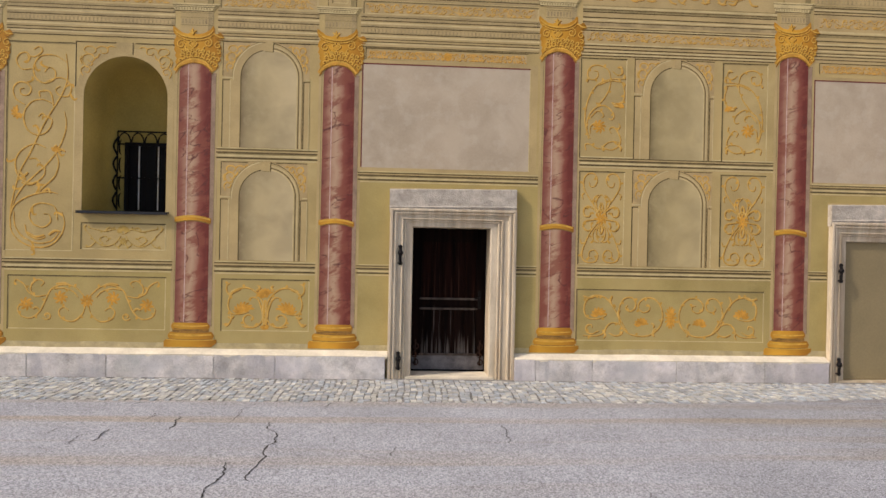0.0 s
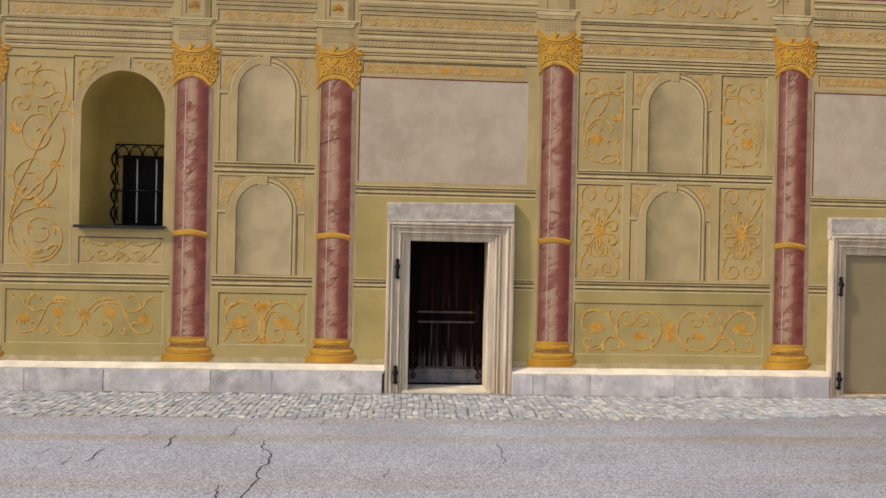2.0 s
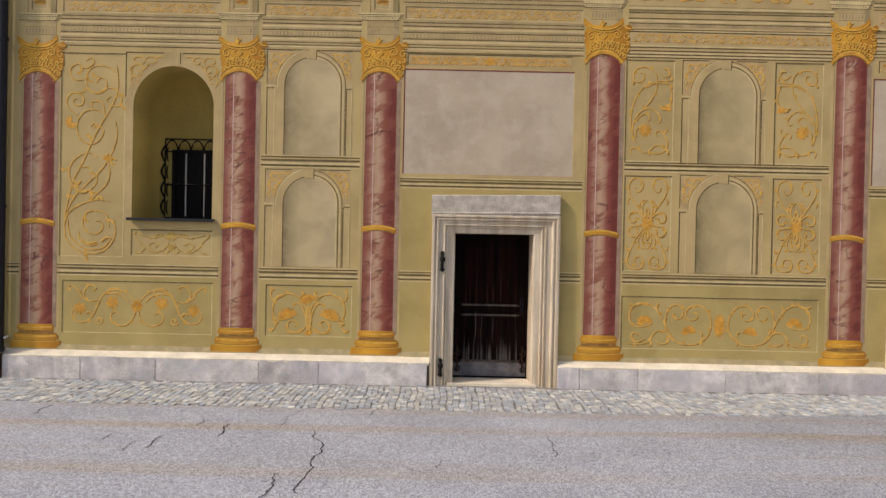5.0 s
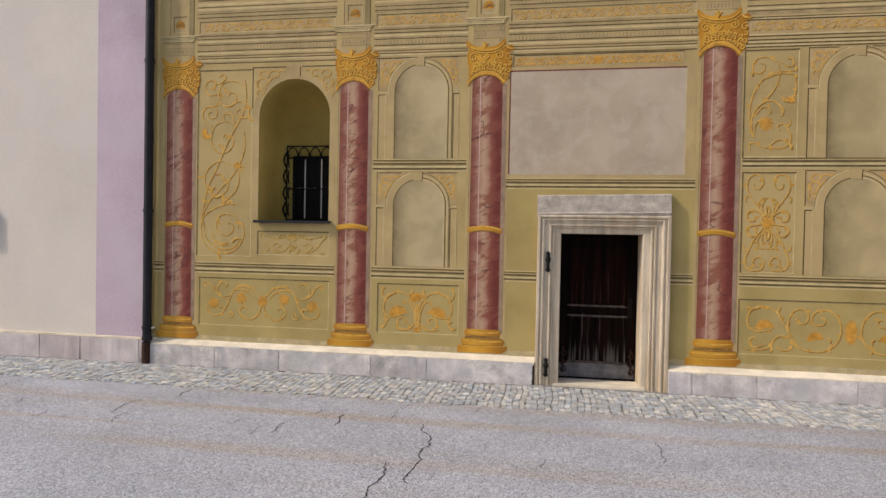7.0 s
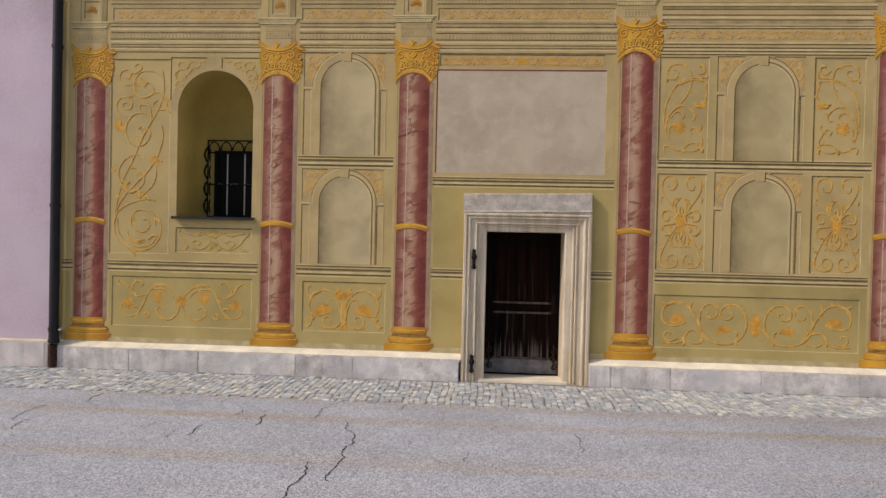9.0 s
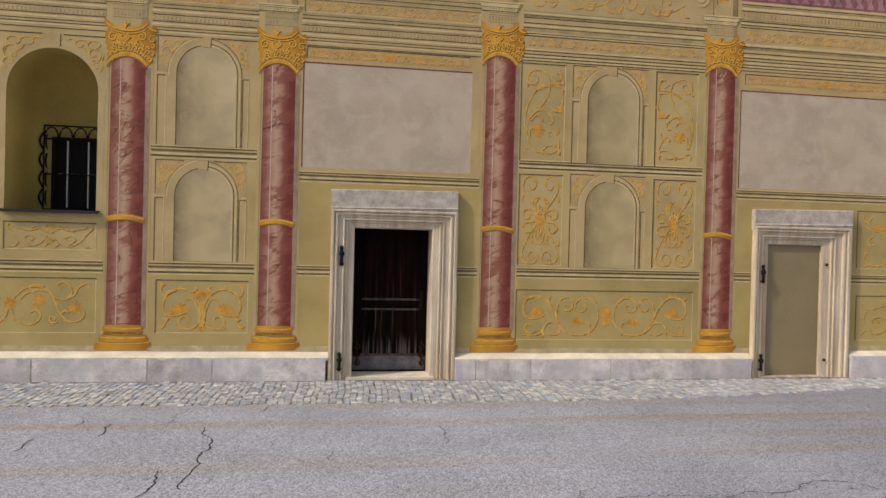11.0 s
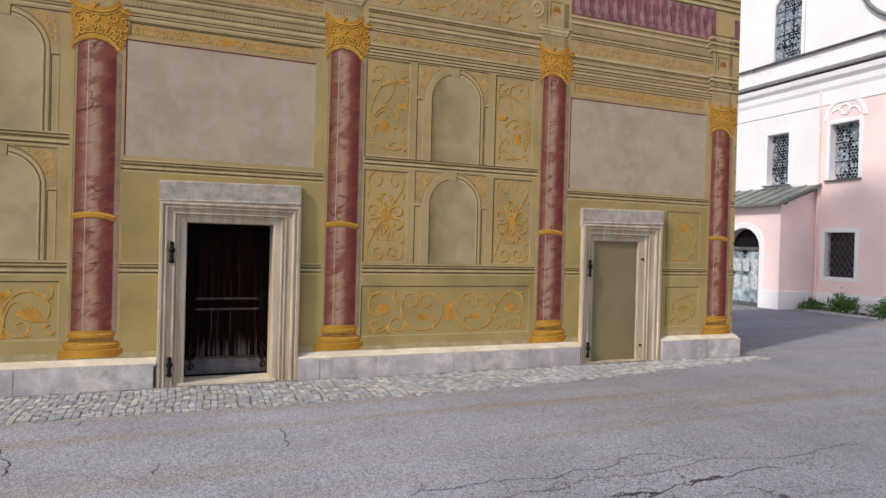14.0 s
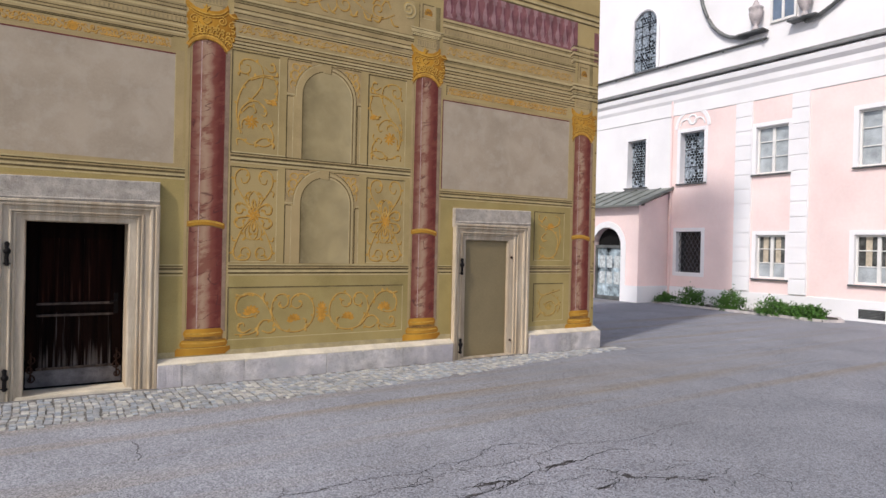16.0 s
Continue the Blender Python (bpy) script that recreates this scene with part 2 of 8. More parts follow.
weathered(plinth_stone, (0.29, 0.265, 0.24), 3.4, 0.54, 0.68, 0.6, 0.22)
weathered(plinth_stone, (0.37, 0.385, 0.35), 0.9, 0.54, 0.66, 0.55)
weathered(plinth_stone, (0.50, 0.455, 0.485), 0.7, 0.50, 0.64, 0.5)
weathered(lintel_stone, (0.27, 0.22, 0.17), 5.0, 0.55, 0.70, 0.6, 0.35)
weathered(wall_paint, (0.502, 0.382, 0.172), 1.6, 0.50, 0.68, 0.55)
weathered(dado_paint, (0.44, 0.35, 0.14), 1.9, 0.50, 0.68, 0.5)
weathered(panel_paint, (0.50, 0.425, 0.325), 4.5, 0.50, 0.60, 0.35)
weathered(light_paint, (0.492, 0.362, 0.168), 2.2, 0.50, 0.66, 0.5)
weathered(niche_paint, (0.475, 0.385, 0.215), 3.6, 0.50, 0.64, 0.3)
weathered(niche_khaki, (0.455, 0.365, 0.19), 3.6, 0.50, 0.64, 0.3)


def bleached(m, z0, z1, rise, colour=(0.20, 0.17, 0.15)):
    """Greyed, weather-washed streaks that climb from the foot of a board."""
    n, l, b = nodes_of(m)
    geo, mp, noi, sep, h, mul, thr, mix = (n.new("ShaderNode" + k) for k in ("NewGeometry", "Mapping", "TexNoise", "SeparateXYZ", "MapRange", "Math", "MapRange", "Mix"))
    mp.inputs["Scale"].default_value = (42, 1, 1.1)
    noi.inputs["Scale"].default_value, noi.inputs["Detail"].default_value = 1.0, 4
    l.new(geo.outputs["Position"], mp.inputs["Vector"]), l.new(mp.outputs["Vector"], noi.inputs["Vector"]), l.new(geo.outputs["Position"], sep.inputs[0]), l.new(sep.outputs["Z"], h.inputs["Value"])
    h.inputs["From Min"].default_value, h.inputs["From Max"].default_value, h.inputs["To Min"].default_value, h.inputs["To Max"].default_value = z0, z1, rise, -0.03
    mul.operation = "ADD"
    l.new(h.outputs["Result"], mul.inputs[0]), l.new(noi.outputs["Fac"], mul.inputs[1]), l.new(mul.outputs[0], thr.inputs["Value"])
    thr.inputs["From Min"].default_value, thr.inputs["From Max"].default_value, thr.inputs["To Max"].default_value = 0.57, 0.82, 0.85
    mix.data_type, mix.inputs["B"].default_value = "RGBA", (*colour, 1)
    l.new(thr.outputs["Result"], mix.inputs["Factor"]), l.new(b.inputs["Base Color"].links[0].from_socket, mix.inputs["A"]), l.new(mix.outputs["Result"], b.inputs["Base Color"])


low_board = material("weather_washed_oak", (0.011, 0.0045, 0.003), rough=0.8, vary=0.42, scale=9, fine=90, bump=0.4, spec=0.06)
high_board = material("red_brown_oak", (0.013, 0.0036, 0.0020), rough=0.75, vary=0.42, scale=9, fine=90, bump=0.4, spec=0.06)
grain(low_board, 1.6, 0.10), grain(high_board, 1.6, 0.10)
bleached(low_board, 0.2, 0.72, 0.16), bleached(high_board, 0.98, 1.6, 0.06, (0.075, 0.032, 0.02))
tan_board = material("taupe_painted_board", (0.245, 0.190, 0.098), rough=0.6, vary=0.06, scale=1.5, fine=40, bump=0.05)
# Near-black colour that stands for unlit depth behind panes and openings.
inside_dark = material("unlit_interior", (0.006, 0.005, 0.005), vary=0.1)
pink_wall = material("pink_limewash", (0.93, 0.735, 0.70), vary=0.05, scale=0.7, fine=12, bump=0.1)
church_white = material("white_limewash", (0.87, 0.855, 0.86), vary=0.03, scale=0.8, fine=12, bump=0.1)
slate = material("grey_zinc_sheet", (0.17, 0.175, 0.17), rough=0.5, vary=0.2, scale=3, metal=0.3)
glass_dark = material("dark_leaded_glass", (0.012, 0.013, 0.014), rough=0.15, vary=0.3, scale=9, spec=0.5)
glass_pale = material("curtained_glass", (0.44, 0.48, 0.50), rough=0.12, vary=0.15, scale=3, spec=0.5)
white_paint = material("white_window_paint", (0.78, 0.77, 0.74), rough=0.5, vary=0.04)
soil = material("dark_soil", (0.05, 0.04, 0.03), vary=0.3, scale=8, bump=0.6)
leaf = material("box_leaf", (0.075, 0.175, 0.03), rough=0.55, vary=0.25, scale=14, pieces=0.5)
roof_tile = material("grey_roof_tile", (0.12, 0.10, 0.09), vary=0.2, scale=3)

asphalt = material("worn_asphalt", (0.280, 0.287, 0.316), rough=0.9, vary=0.07, scale=0.9, fine=130, bump=0.5)
an, al, ab = nodes_of(asphalt)
a_geo, a_map, a_noise, a_ramp, a_mix = (an.new("ShaderNode" + k) for k in ("NewGeometry", "Mapping", "TexNoise", "ValToRGB", "Mix"))
a_map.inputs["Scale"].default_value = (0.08, 2.6, 1.0)  # dusty tan streaks drawn out along the road
a_noise.inputs["Scale"].default_value, a_noise.inputs["Detail"].default_value, a_noise.inputs["Distortion"].default_value = 1.0, 4, 0.4
a_ramp.color_ramp.elements[0].position, a_ramp.color_ramp.elements[1].position = 0.50, 0.70
a_mix.data_type, a_mix.inputs["B"].default_value = "RGBA", (0.265, 0.22, 0.165, 1)
a_scale = an.new("ShaderNodeMath")
a_scale.operation, a_scale.inputs[1].default_value = "MULTIPLY", 0.74
al.new(a_geo.outputs["Position"], a_map.inputs["Vector"]), al.new(a_map.outputs["Vector"], a_noise.inputs["Vector"])
al.new(a_noise.outputs["Fac"], a_ramp.inputs["Fac"]), al.new(a_ramp.outputs["Color"], a_scale.inputs[0])
a_lane, a_ysep, a_gate = (an.new("ShaderNode" + k) for k in ("MapRange", "SeparateXYZ", "Math"))
a_lane.inputs["From Min"].default_value, a_lane.inputs["From Max"].default_value, a_gate.operation = 3.6, 4.6, "MULTIPLY"
al.new(a_geo.outputs["Position"], a_ysep.inputs[0]), al.new(a_ysep.outputs["Y"], a_lane.inputs["Value"]), al.new(a_lane.outputs["Result"], a_gate.inputs[0]), al.new(a_scale.outputs[0], a_gate.inputs[1])
al.new(a_gate.outputs[0], a_mix.inputs["Factor"])
al.new(ab.inputs["Base Color"].links[0].from_socket, a_mix.inputs["A"])
a_spk = an.new("ShaderNodeTexVoronoi")  # pale chippings in the binder
a_spk.inputs["Scale"].default_value = 95
a_sr = an.new("ShaderNodeMapRange")
a_sr.inputs["From Min"].default_value, a_sr.inputs["From Max"].default_value, a_sr.inputs["To Min"].default_value, a_sr.inputs["To Max"].default_value = 0.0, 1.0, 0.42, 1.74
a_hsv = an.new("ShaderNodeHueSaturation")
al.new(a_geo.outputs["Position"], a_spk.inputs["Vector"]), al.new(a_spk.outputs["Color"], a_sr.inputs["Value"])
a_sep, a_edge, a_along, a_mul = (an.new("ShaderNode" + k) for k in ("SeparateXYZ", "Math", "MapRange", "Math"))  # darker further along the street, with an uneven start
a_edge.operation, a_edge.inputs[1].default_value, a_mul.operation = "MULTIPLY_ADD", 1.5, "MULTIPLY"
a_along.inputs["From Min"].default_value, a_along.inputs["From Max"].default_value, a_along.inputs["To Min"].default_value, a_along.inputs["To Max"].default_value = 2.4, 6.5, 1.06, 0.80
al.new(a_geo.outputs["Position"], a_sep.inputs[0]), al.new(a_noise.outputs["Fac"], a_edge.inputs[0]), al.new(a_sep.outputs["X"], a_edge.inputs[2]), al.new(a_edge.outputs[0], a_along.inputs["Value"])
al.new(a_sr.outputs["Result"], a_mul.inputs[0]), al.new(a_along.outputs["Result"], a_mul.inputs[1])
al.new(a_mul.outputs[0], a_hsv.inputs["Value"]), al.new(a_mix.outputs["Result"], a_hsv.inputs["Color"]), al.new(a_hsv.outputs["Color"], ab.inputs["Base Color"])

FRONT = 8.0   # plane of the painted front
COAT = 0.5    # thickness of the paint coats
GROUND = -0.04

# ---- builders ----


def finish(name, bm, mat, parent=None, label=""):
    me = bpy.data.meshes.new(name)
    bmesh.ops.recalc_face_normals(bm, faces=bm.faces)
    bm.to_mesh(me)
    bm.free()
    me.materials.append(mat)
    ob = new(name, me)
    if parent is not None:
        ob.parent = parent
    return tagged(ob, label)


def part(name, bm, mat, parent, label=""):
    return finish(name, bm, mat, parent, label)


def thing(name, label, category, group="", kind=""):
    return tagged(new(name), label, category, group, kind)


def box_in(bm, x0, x1, y0, y1, z0, z1, bevel=0.0):
    vs = bmesh.ops.create_cube(bm, size=1.0)["verts"]
    for v in vs:
        v.co = Vector((x0 + (v.co.x + 0.5) * (x1 - x0), y0 + (v.co.y + 0.5) * (y1 - y0), z0 + (v.co.z + 0.5) * (z1 - z0)))
    if bevel:
        es = list({e for v in vs for e in v.link_edges})
        bmesh.ops.bevel(bm, geom=es, offset=bevel, segments=2, affect="EDGES")


def box(name, x0, x1, y0, y1, z0, z1, mat, parent=None, bevel=0.0, label=""):
    bm = bmesh.new()
    box_in(bm, x0, x1, y0, y1, z0, z1, bevel)
    return finish(name, bm, mat, parent, label)


def plate_in(bm, pts, off, back=0.0):
    """A thin raised field on the front: outline pts (x, z), its face off metres before the wall."""
    uv = bm.loops.layers.uv.verify()
    xs, zs = [p[0] for p in pts], [p[1] for p in pts]
    f = [bm.verts.new((x, FRONT - off * COAT, z)) for x, z in pts]
    b = [bm.verts.new((x, FRONT - back, z)) for x, z in pts]
    faces = [bm.faces.new(f)]
    for i in range(len(pts)):
        j = (i + 1) % len(pts)
        faces.append(bm.faces.new((f[i], b[i], b[j], f[j])))
    for fc in faces:
        for lp in fc.loops:
            lp[uv].uv = ((lp.vert.co.x - min(xs)) / max(1e-6, max(xs) - min(xs)), (lp.vert.co.z - min(zs)) / max(1e-6, max(zs) - min(zs)))


def plate(name, pts, off, mat, parent=None, label=""):
    bm = bmesh.new()
    plate_in(bm, pts, off)
    return finish(name, bm, mat, parent, label)


def rect(x0, x1, z0, z1):
    return [(x0, z0), (x1, z0), (x1, z1), (x0, z1)]


def bars(name, rects, off, mat, parent, label=""):
    bm = bmesh.new()
    for r in rects:
        plate_in(bm, rect(*r), off)
    return finish(name, bm, mat, parent, label)


def ribbon_in(bm, pts, widths, off):
    """A painted stroke along pts (x, z), a little raised along its middle."""
    n = len(pts)
    rows = []
    for i, (x, z) in enumerate(pts):
        ax, az = pts[max(0, i - 1)]
        bx, bz = pts[min(n - 1, i + 1)]
        dx, dz = bx - ax, bz - az
        ln = math.hypot(dx, dz) or 1
        w = widths[i] / 2
        nx, nz = -dz / ln * w, dx / ln * w
        y = FRONT - off * COAT
        rows.append([bm.verts.new((x + nx, y + 0.0006, z + nz)), bm.verts.new((x, y, z)), bm.verts.new((x - nx, y + 0.0006, z - nz))])
    for a, b in zip(rows, rows[1:]):
        bm.faces.new((a[0], a[1], b[1], b[0]))
        bm.faces.new((a[1], a[2], b[2], b[1]))


def taper(n, w, tip=0.25):
    return [w * (tip + (1 - tip) * math.sin(math.pi * min(1, (i + 0.6) / n * 0.9 + 0.08))) for i in range(n)]


def spiral(cx, cz, r, a0, turns, r1=0.15, n=0):
    """From radius r inwards to r*r1; a0 degrees; turns may be negative."""
    n = n or max(8, int(abs(turns) * 18))
    out = []
    for i in range(n + 1):
        t = i / n
        a = radians(a0) + 2 * math.pi * turns * t
        q = r * (1 - (1 - r1) * t)
        out.append((cx + q * math.cos(a), cz + q * math.sin(a)))
    return out


def smooth(pts, steps=7):
    """A smooth line through pts (Catmull-Rom)."""
    p = [pts[0], *pts, pts[-1]]
    out = []
    for i in range(1, len(p) - 2):
        for k in range(steps):
            t = k / steps
            q = []
            for a in (0, 1):
                p0, p1, p2, p3 = p[i - 1][a], p[i][a], p[i + 1][a], p[i + 2][a]
                q.append(0.5 * (2 * p1 + (p2 - p0) * t + (2 * p0 - 5 * p1 + 4 * p2 - p3) * t * t + (3 * p1 - p0 - 3 * p2 + p3) * t ** 3))
            out.append(tuple(q))
    out.append(pts[-1])
    return out


def tube_in(bm, pts, r, sides=8):
    """A round bar along 3D points."""
    rings = []
    for i, p in enumerate(pts):
        a, b = Vector(pts[max(0, i - 1)]), Vector(pts[min(len(pts) - 1, i + 1)])
        d = (b - a).normalized()
        s = d.cross(Vector((0, 0, 1)) if abs(d.z) < 0.9 else Vector((1, 0, 0))).normalized()
        u = s.cross(d)
        rings.append([bm.verts.new(Vector(p) + r * (math.cos(k * 2 * math.pi / sides) * s + math.sin(k * 2 * math.pi / sides) * u)) for k in range(sides)])
    for a, b in zip(rings, rings[1:]):
        for k in range(sides):
            bm.faces.new((a[k], a[(k + 1) % sides], b[(k + 1) % sides], b[k]))
    bm.faces.new(rings[0]), bm.faces.new(rings[-1][::-1])


def tube(name, pts, r, mat, parent=None, sides=8, label=""):
    bm = bmesh.new()
    tube_in(bm, pts, r, sides)
    return finish(name, bm, mat, parent, label)


def strokes(name, lines, mat, parent, off=0.010, w=0.02, shadow=True, dark=None):
    """Painted scrollwork: each line a tapered stroke with a dark edge below it and a pale one above."""
    bm, sh, hi = bmesh.new(), bmesh.new(), bmesh.new()
    for ln in lines:
        pts, k = (ln, 1.0) if not isinstance(ln, dict) else (ln["p"], ln["w"])
        ww = taper(len(pts), w * k, 0.35)
        ribbon_in(bm, pts, ww, off)
        if shadow:
            ribbon_in(sh, [(x + 0.40 * w * k, z - 0.38 * w * k) for x, z in pts], [q * 0.75 for q in ww], off - 0.0014)
            ribbon_in(hi, [(x - 0.24 * w * k, z + 0.24 * w * k) for x, z in pts], [q * 0.34 for q in ww], off + 0.0006)
    if shadow:
        part(name + "_shading", sh, dark or ochre_dark, parent)
        part(name + "_light", hi, scroll_light, parent)
    else:
        sh.free(), hi.free()
    return part(name, bm, mat, parent)


def flower_lines(cx, cz, r, n=9, a0=-100, sweep=380):
    out = []
    for i in range(n):
        a = radians(a0 + sweep * i / max(1, n - 1))
        b = a + 0.25
        out.append({"p": [(cx + 0.12 * r * math.cos(a), cz + 0.12 * r * math.sin(a)), (cx + 0.6 * r * math.cos(b), cz + 0.6 * r * math.sin(b)), (cx + r * math.cos(a), cz + r * math.sin(a))], "w": 1.5})
        out[-1]["p"] = smooth(out[-1]["p"], 4)
    return out


def leafy(lines, step=0.075, size=0.055, w=1.25):
    """Small curled leaves along both sides of the longer strokes."""
    out, side = [], 1
    for ln in lines:
        pts = ln["p"] if isinstance(ln, dict) else ln
        run, nxt = 0.0, step * 0.7
        for (xa, za), (xb, zb) in zip(pts, pts[1:]):
            d = math.hypot(xb - xa, zb - za)
            run += d
            if d > 1e-6 and run > nxt:
                nxt = run + step
                side = -side
                tx, tz = (xb - xa) / d, (zb - za) / d
                nx, nz = -tz * side, tx * side
                out.append({"p": smooth([(xb, zb), (xb + size * (0.45 * tx + 0.35 * nx), zb + size * (0.45 * tz + 0.35 * nz)), (xb + size * (0.65 * tx + 0.8 * nx), zb + size * (0.65 * tz + 0.8 * nz)), (xb + size * (0.35 * tx + 1.0 * nx), zb + size * (0.35 * tz + 1.0 * nz))], 3), "w": w})
    return out


# ---- ground ----
def road_sheet():
    bm = bmesh.new()
    xs = [-400, -60, -20] + [-14 + 0.5 * i for i in range(69)] + [30, 60, 400]
    ys = [-400, -60, -20, -8] + [-6 + 0.5 * i for i in range(60)] + [40, 80, 400]
    grid = [[bm.verts.new((x, y, GROUND + (0.012 * noise.noise((x * 0.5, y * 0.5, 3.0)) if abs(x) < 20 and -6 < y < 24 else 0))) for x in xs] for y in ys]
    for j in range(len(ys) - 1):
        for i in range(len(xs) - 1):
            bm.faces.new((grid[j][i], grid[j][i + 1], grid[j + 1][i + 1], grid[j + 1][i]))
    ob = finish("road", bm, asphalt)
    for p in ob.data.polygons:
        p.use_smooth = True
    return tagged(ob, "worn grey asphalt road with tan dust streaks and cracks", "road", kind="structure")


road_sheet()


def crack_line(bm, pts, w, rng, rough=0.05):
    fine = []
    for (x0, y0), (x1, y1) in zip(pts, pts[1:]):
        d = math.hypot(x1 - x0, y1 - y0)
        k = max(2, int(d / 0.07))
        for i in range(k):
            t = i / k
            fine.append((x0 + (x1 - x0) * t + rng.uniform(-rough, rough), y0 + (y1 - y0) * t + rng.uniform(-rough, rough)))
    fine.append(pts[-1])
    row = []
    for i, (x, y) in enumerate(fine):
        ax, ay = fine[max(0, i - 1)]
        bx, by = fine[min(len(fine) - 1, i + 1)]
        ln = math.hypot(bx - ax, by - ay) or 1
        q = w * rng.uniform(0.35, 1.0) * (0.3 if i in (0, len(fine) - 1) else 1)
        nx, ny = -(by - ay) / ln * q / 2, (bx - ax) / ln * q / 2
        g = GROUND + (0.012 * noise.noise((x * 0.5, y * 0.5, 3.0))) + 0.003
        row.append((bm.verts.new((x + nx, y + ny, g)), bm.verts.new((x - nx, y - ny, g))))
    for a, b in zip(row, row[1:]):
        bm.faces.new((a[0], a[1], b[1], b[0]))


# ---- the painted house: walls with true openings ----
FX0, FX1, FTOP = -5.98, 9.06, 13.7
THICK = 1.05
NX0, NX1, NZ0, NZS = -4.27, -3.20, 2.09, 3.60   # window niche: sides, sill, springing
D1 = (0.052, 1.098, 1.992)
D2 = (6.083, 6.960, 1.920)


def arch_pts(x0, x1, zs, n=20, rise=None):
    cx, r = (x0 + x1) / 2, (x1 - x0) / 2
    rise = rise or r
    return [(cx - r * math.cos(math.pi * i / n), zs + rise * math.sin(math.pi * i / n)) for i in range(n + 1)]


def wall_with_holes():
    """The front wall as upright blocks between openings, the arch cut through."""
    bm = bmesh.new()

    def prism(pts, y0, y1):
        a = [bm.verts.new((x, y0, z)) for x, z in pts]
        b = [bm.verts.new((x, y1, z)) for x, z in pts]
        bm.faces.new(a), bm.faces.new(b[::-1])
        for i in range(len(pts)):
            j = (i + 1) % len(pts)
            bm.faces.new((a[i], b[i], b[j], a[j]))
    y0, y1 = FRONT, FRONT + THICK
    z0 = GROUND - 0.3
    prism(rect(FX0, NX0, z0, FTOP), y0, y1)
    prism(rect(NX0, NX1, z0, NZ0), y0, y1)
    arc = arch_pts(NX0, NX1, NZS, 28)
    for i in range(len(arc) - 1):
        (xa, za), (xb, zb) = arc[i], arc[i + 1]
        prism([(xa, za), (xb, zb), (xb, FTOP), (xa, FTOP)], y0, y1)
    prism(rect(NX1, D1[0] - 0.012, z0, FTOP), y0, y1)
    prism(rect(D1[0] - 0.012, D1[1] + 0.012, D1[2] + 0.012, FTOP), y0, y1)
    prism(rect(D1[1] + 0.012, D2[0] - 0.012, z0, FTOP), y0, y1)
    prism(rect(D2[0] - 0.012, D2[1] + 0.012, D2[2] + 0.012, FTOP), y0, y1)
    prism(rect(D2[1] + 0.012, FX1, z0, FTOP), y0, y1)
    bmesh.ops.remove_doubles(bm, verts=bm.verts, dist=1e-5)
    ob = finish("wall_front", bm, wall_paint)
    return tagged(ob, "khaki limewashed house wall painted with mock architecture", "wall", kind="structure")


wall_with_holes()
# Unseen rear: shallow strip plus added wing, shaped to shade the church but not the annex.
SHADOW_WING = 7.4
box("wall_back", FX0, SHADOW_WING, FRONT + THICK, FRONT + THICK + 0.2, GROUND - 0.3, FTOP, wall_paint)
box("wall_shadow_wing", SHADOW_WING, FX1, FRONT + THICK, 10.5, GROUND - 0.3, FTOP, wall_paint)
for nm in ("wall_back", "wall_shadow_wing"):
    tagged(bpy.data.objects[nm], "unseen khaki rear wall, shaped to set the house shadow on the church", "wall", kind="structure")


def pitched_roof(x0, x1, y0, y1, z0, z1):
    bm = bmesh.new()
    ym = (y0 + y1) / 2
    rv = [bm.verts.new(v) for v in ((x0, y0, z0), (x1, y0, z0), (x1, y1, z0), (x0, y1, z0), (x0, ym, z1), (x1, ym, z1))]
    for q in ((0, 1, 5, 4), (2, 3, 4, 5), (0, 4, 3), (1, 2, 5), (0, 3, 2, 1)):
        bm.faces.new([rv[i] for i in q])
    tagged(finish("roof", bm, roof_tile), "unseen grey pitched roof, sized for the shadow it casts on the church", "roof", kind="structure")


# Roofs out of view; their heights set the top of the shadow on the church.
pitched_roof(FX0 - 0.1, SHADOW_WING, 7.75, 9.4, FTOP, FTOP + 0.4)
pitched_roof(SHADOW_WING, FX1 + 0.1, 7.75, 10.65, FTOP, FTOP + 0.7)

# ---- neighbouring house with the lilac corner strip ----
LX = -6.05
box("wall_neighbour", -16, LX - 0.79, 7.945, 9.0, GROUND - 0.3, 9.5, white_wall)
tagged(bpy.data.objects["wall_neighbour"], "off-white limewashed wall of the neighbouring house", "wall", kind="structure")
box("trim_lilac", LX - 0.79, LX, 7.940, 9.0, GROUND - 0.3, 9.5, lilac_wall)
tagged(bpy.data.objects["trim_lilac"], "lilac painted corner strip of the neighbouring house", "wall strip", kind="structure")

# ---- stone plinth ----
def stone_block(x0, x1, y0, y1, z0, z1, rng, mat=plinth_stone):
    bm = bmesh.new()
    box_in(bm, x0 + 0.001, x1 - 0.001, y0, y1, z0, z1, 0.007)
    long_edges = [e for e in bm.edges if abs(e.verts[0].co.x - e.verts[1].co.x) > 0.5 * (x1 - x0)]
    bmesh.ops.subdivide_edges(bm, edges=long_edges, cuts=12, use_grid_fill=True)
    s = rng.uniform(0, 50)
    for v in bm.verts:
        w = 1 - 0.5 * abs(2 * (v.co.x - x0) / (x1 - x0) - 1)
        v.co += Vector((0, 0.010 * noise.noise((v.co.x * 7 + s, v.co.z * 9, s)) + rng.uniform(-0.002, 0.002), 0.010 * noise.noise((v.co.x * 5 + s, 3, s)) * w))
    return bm


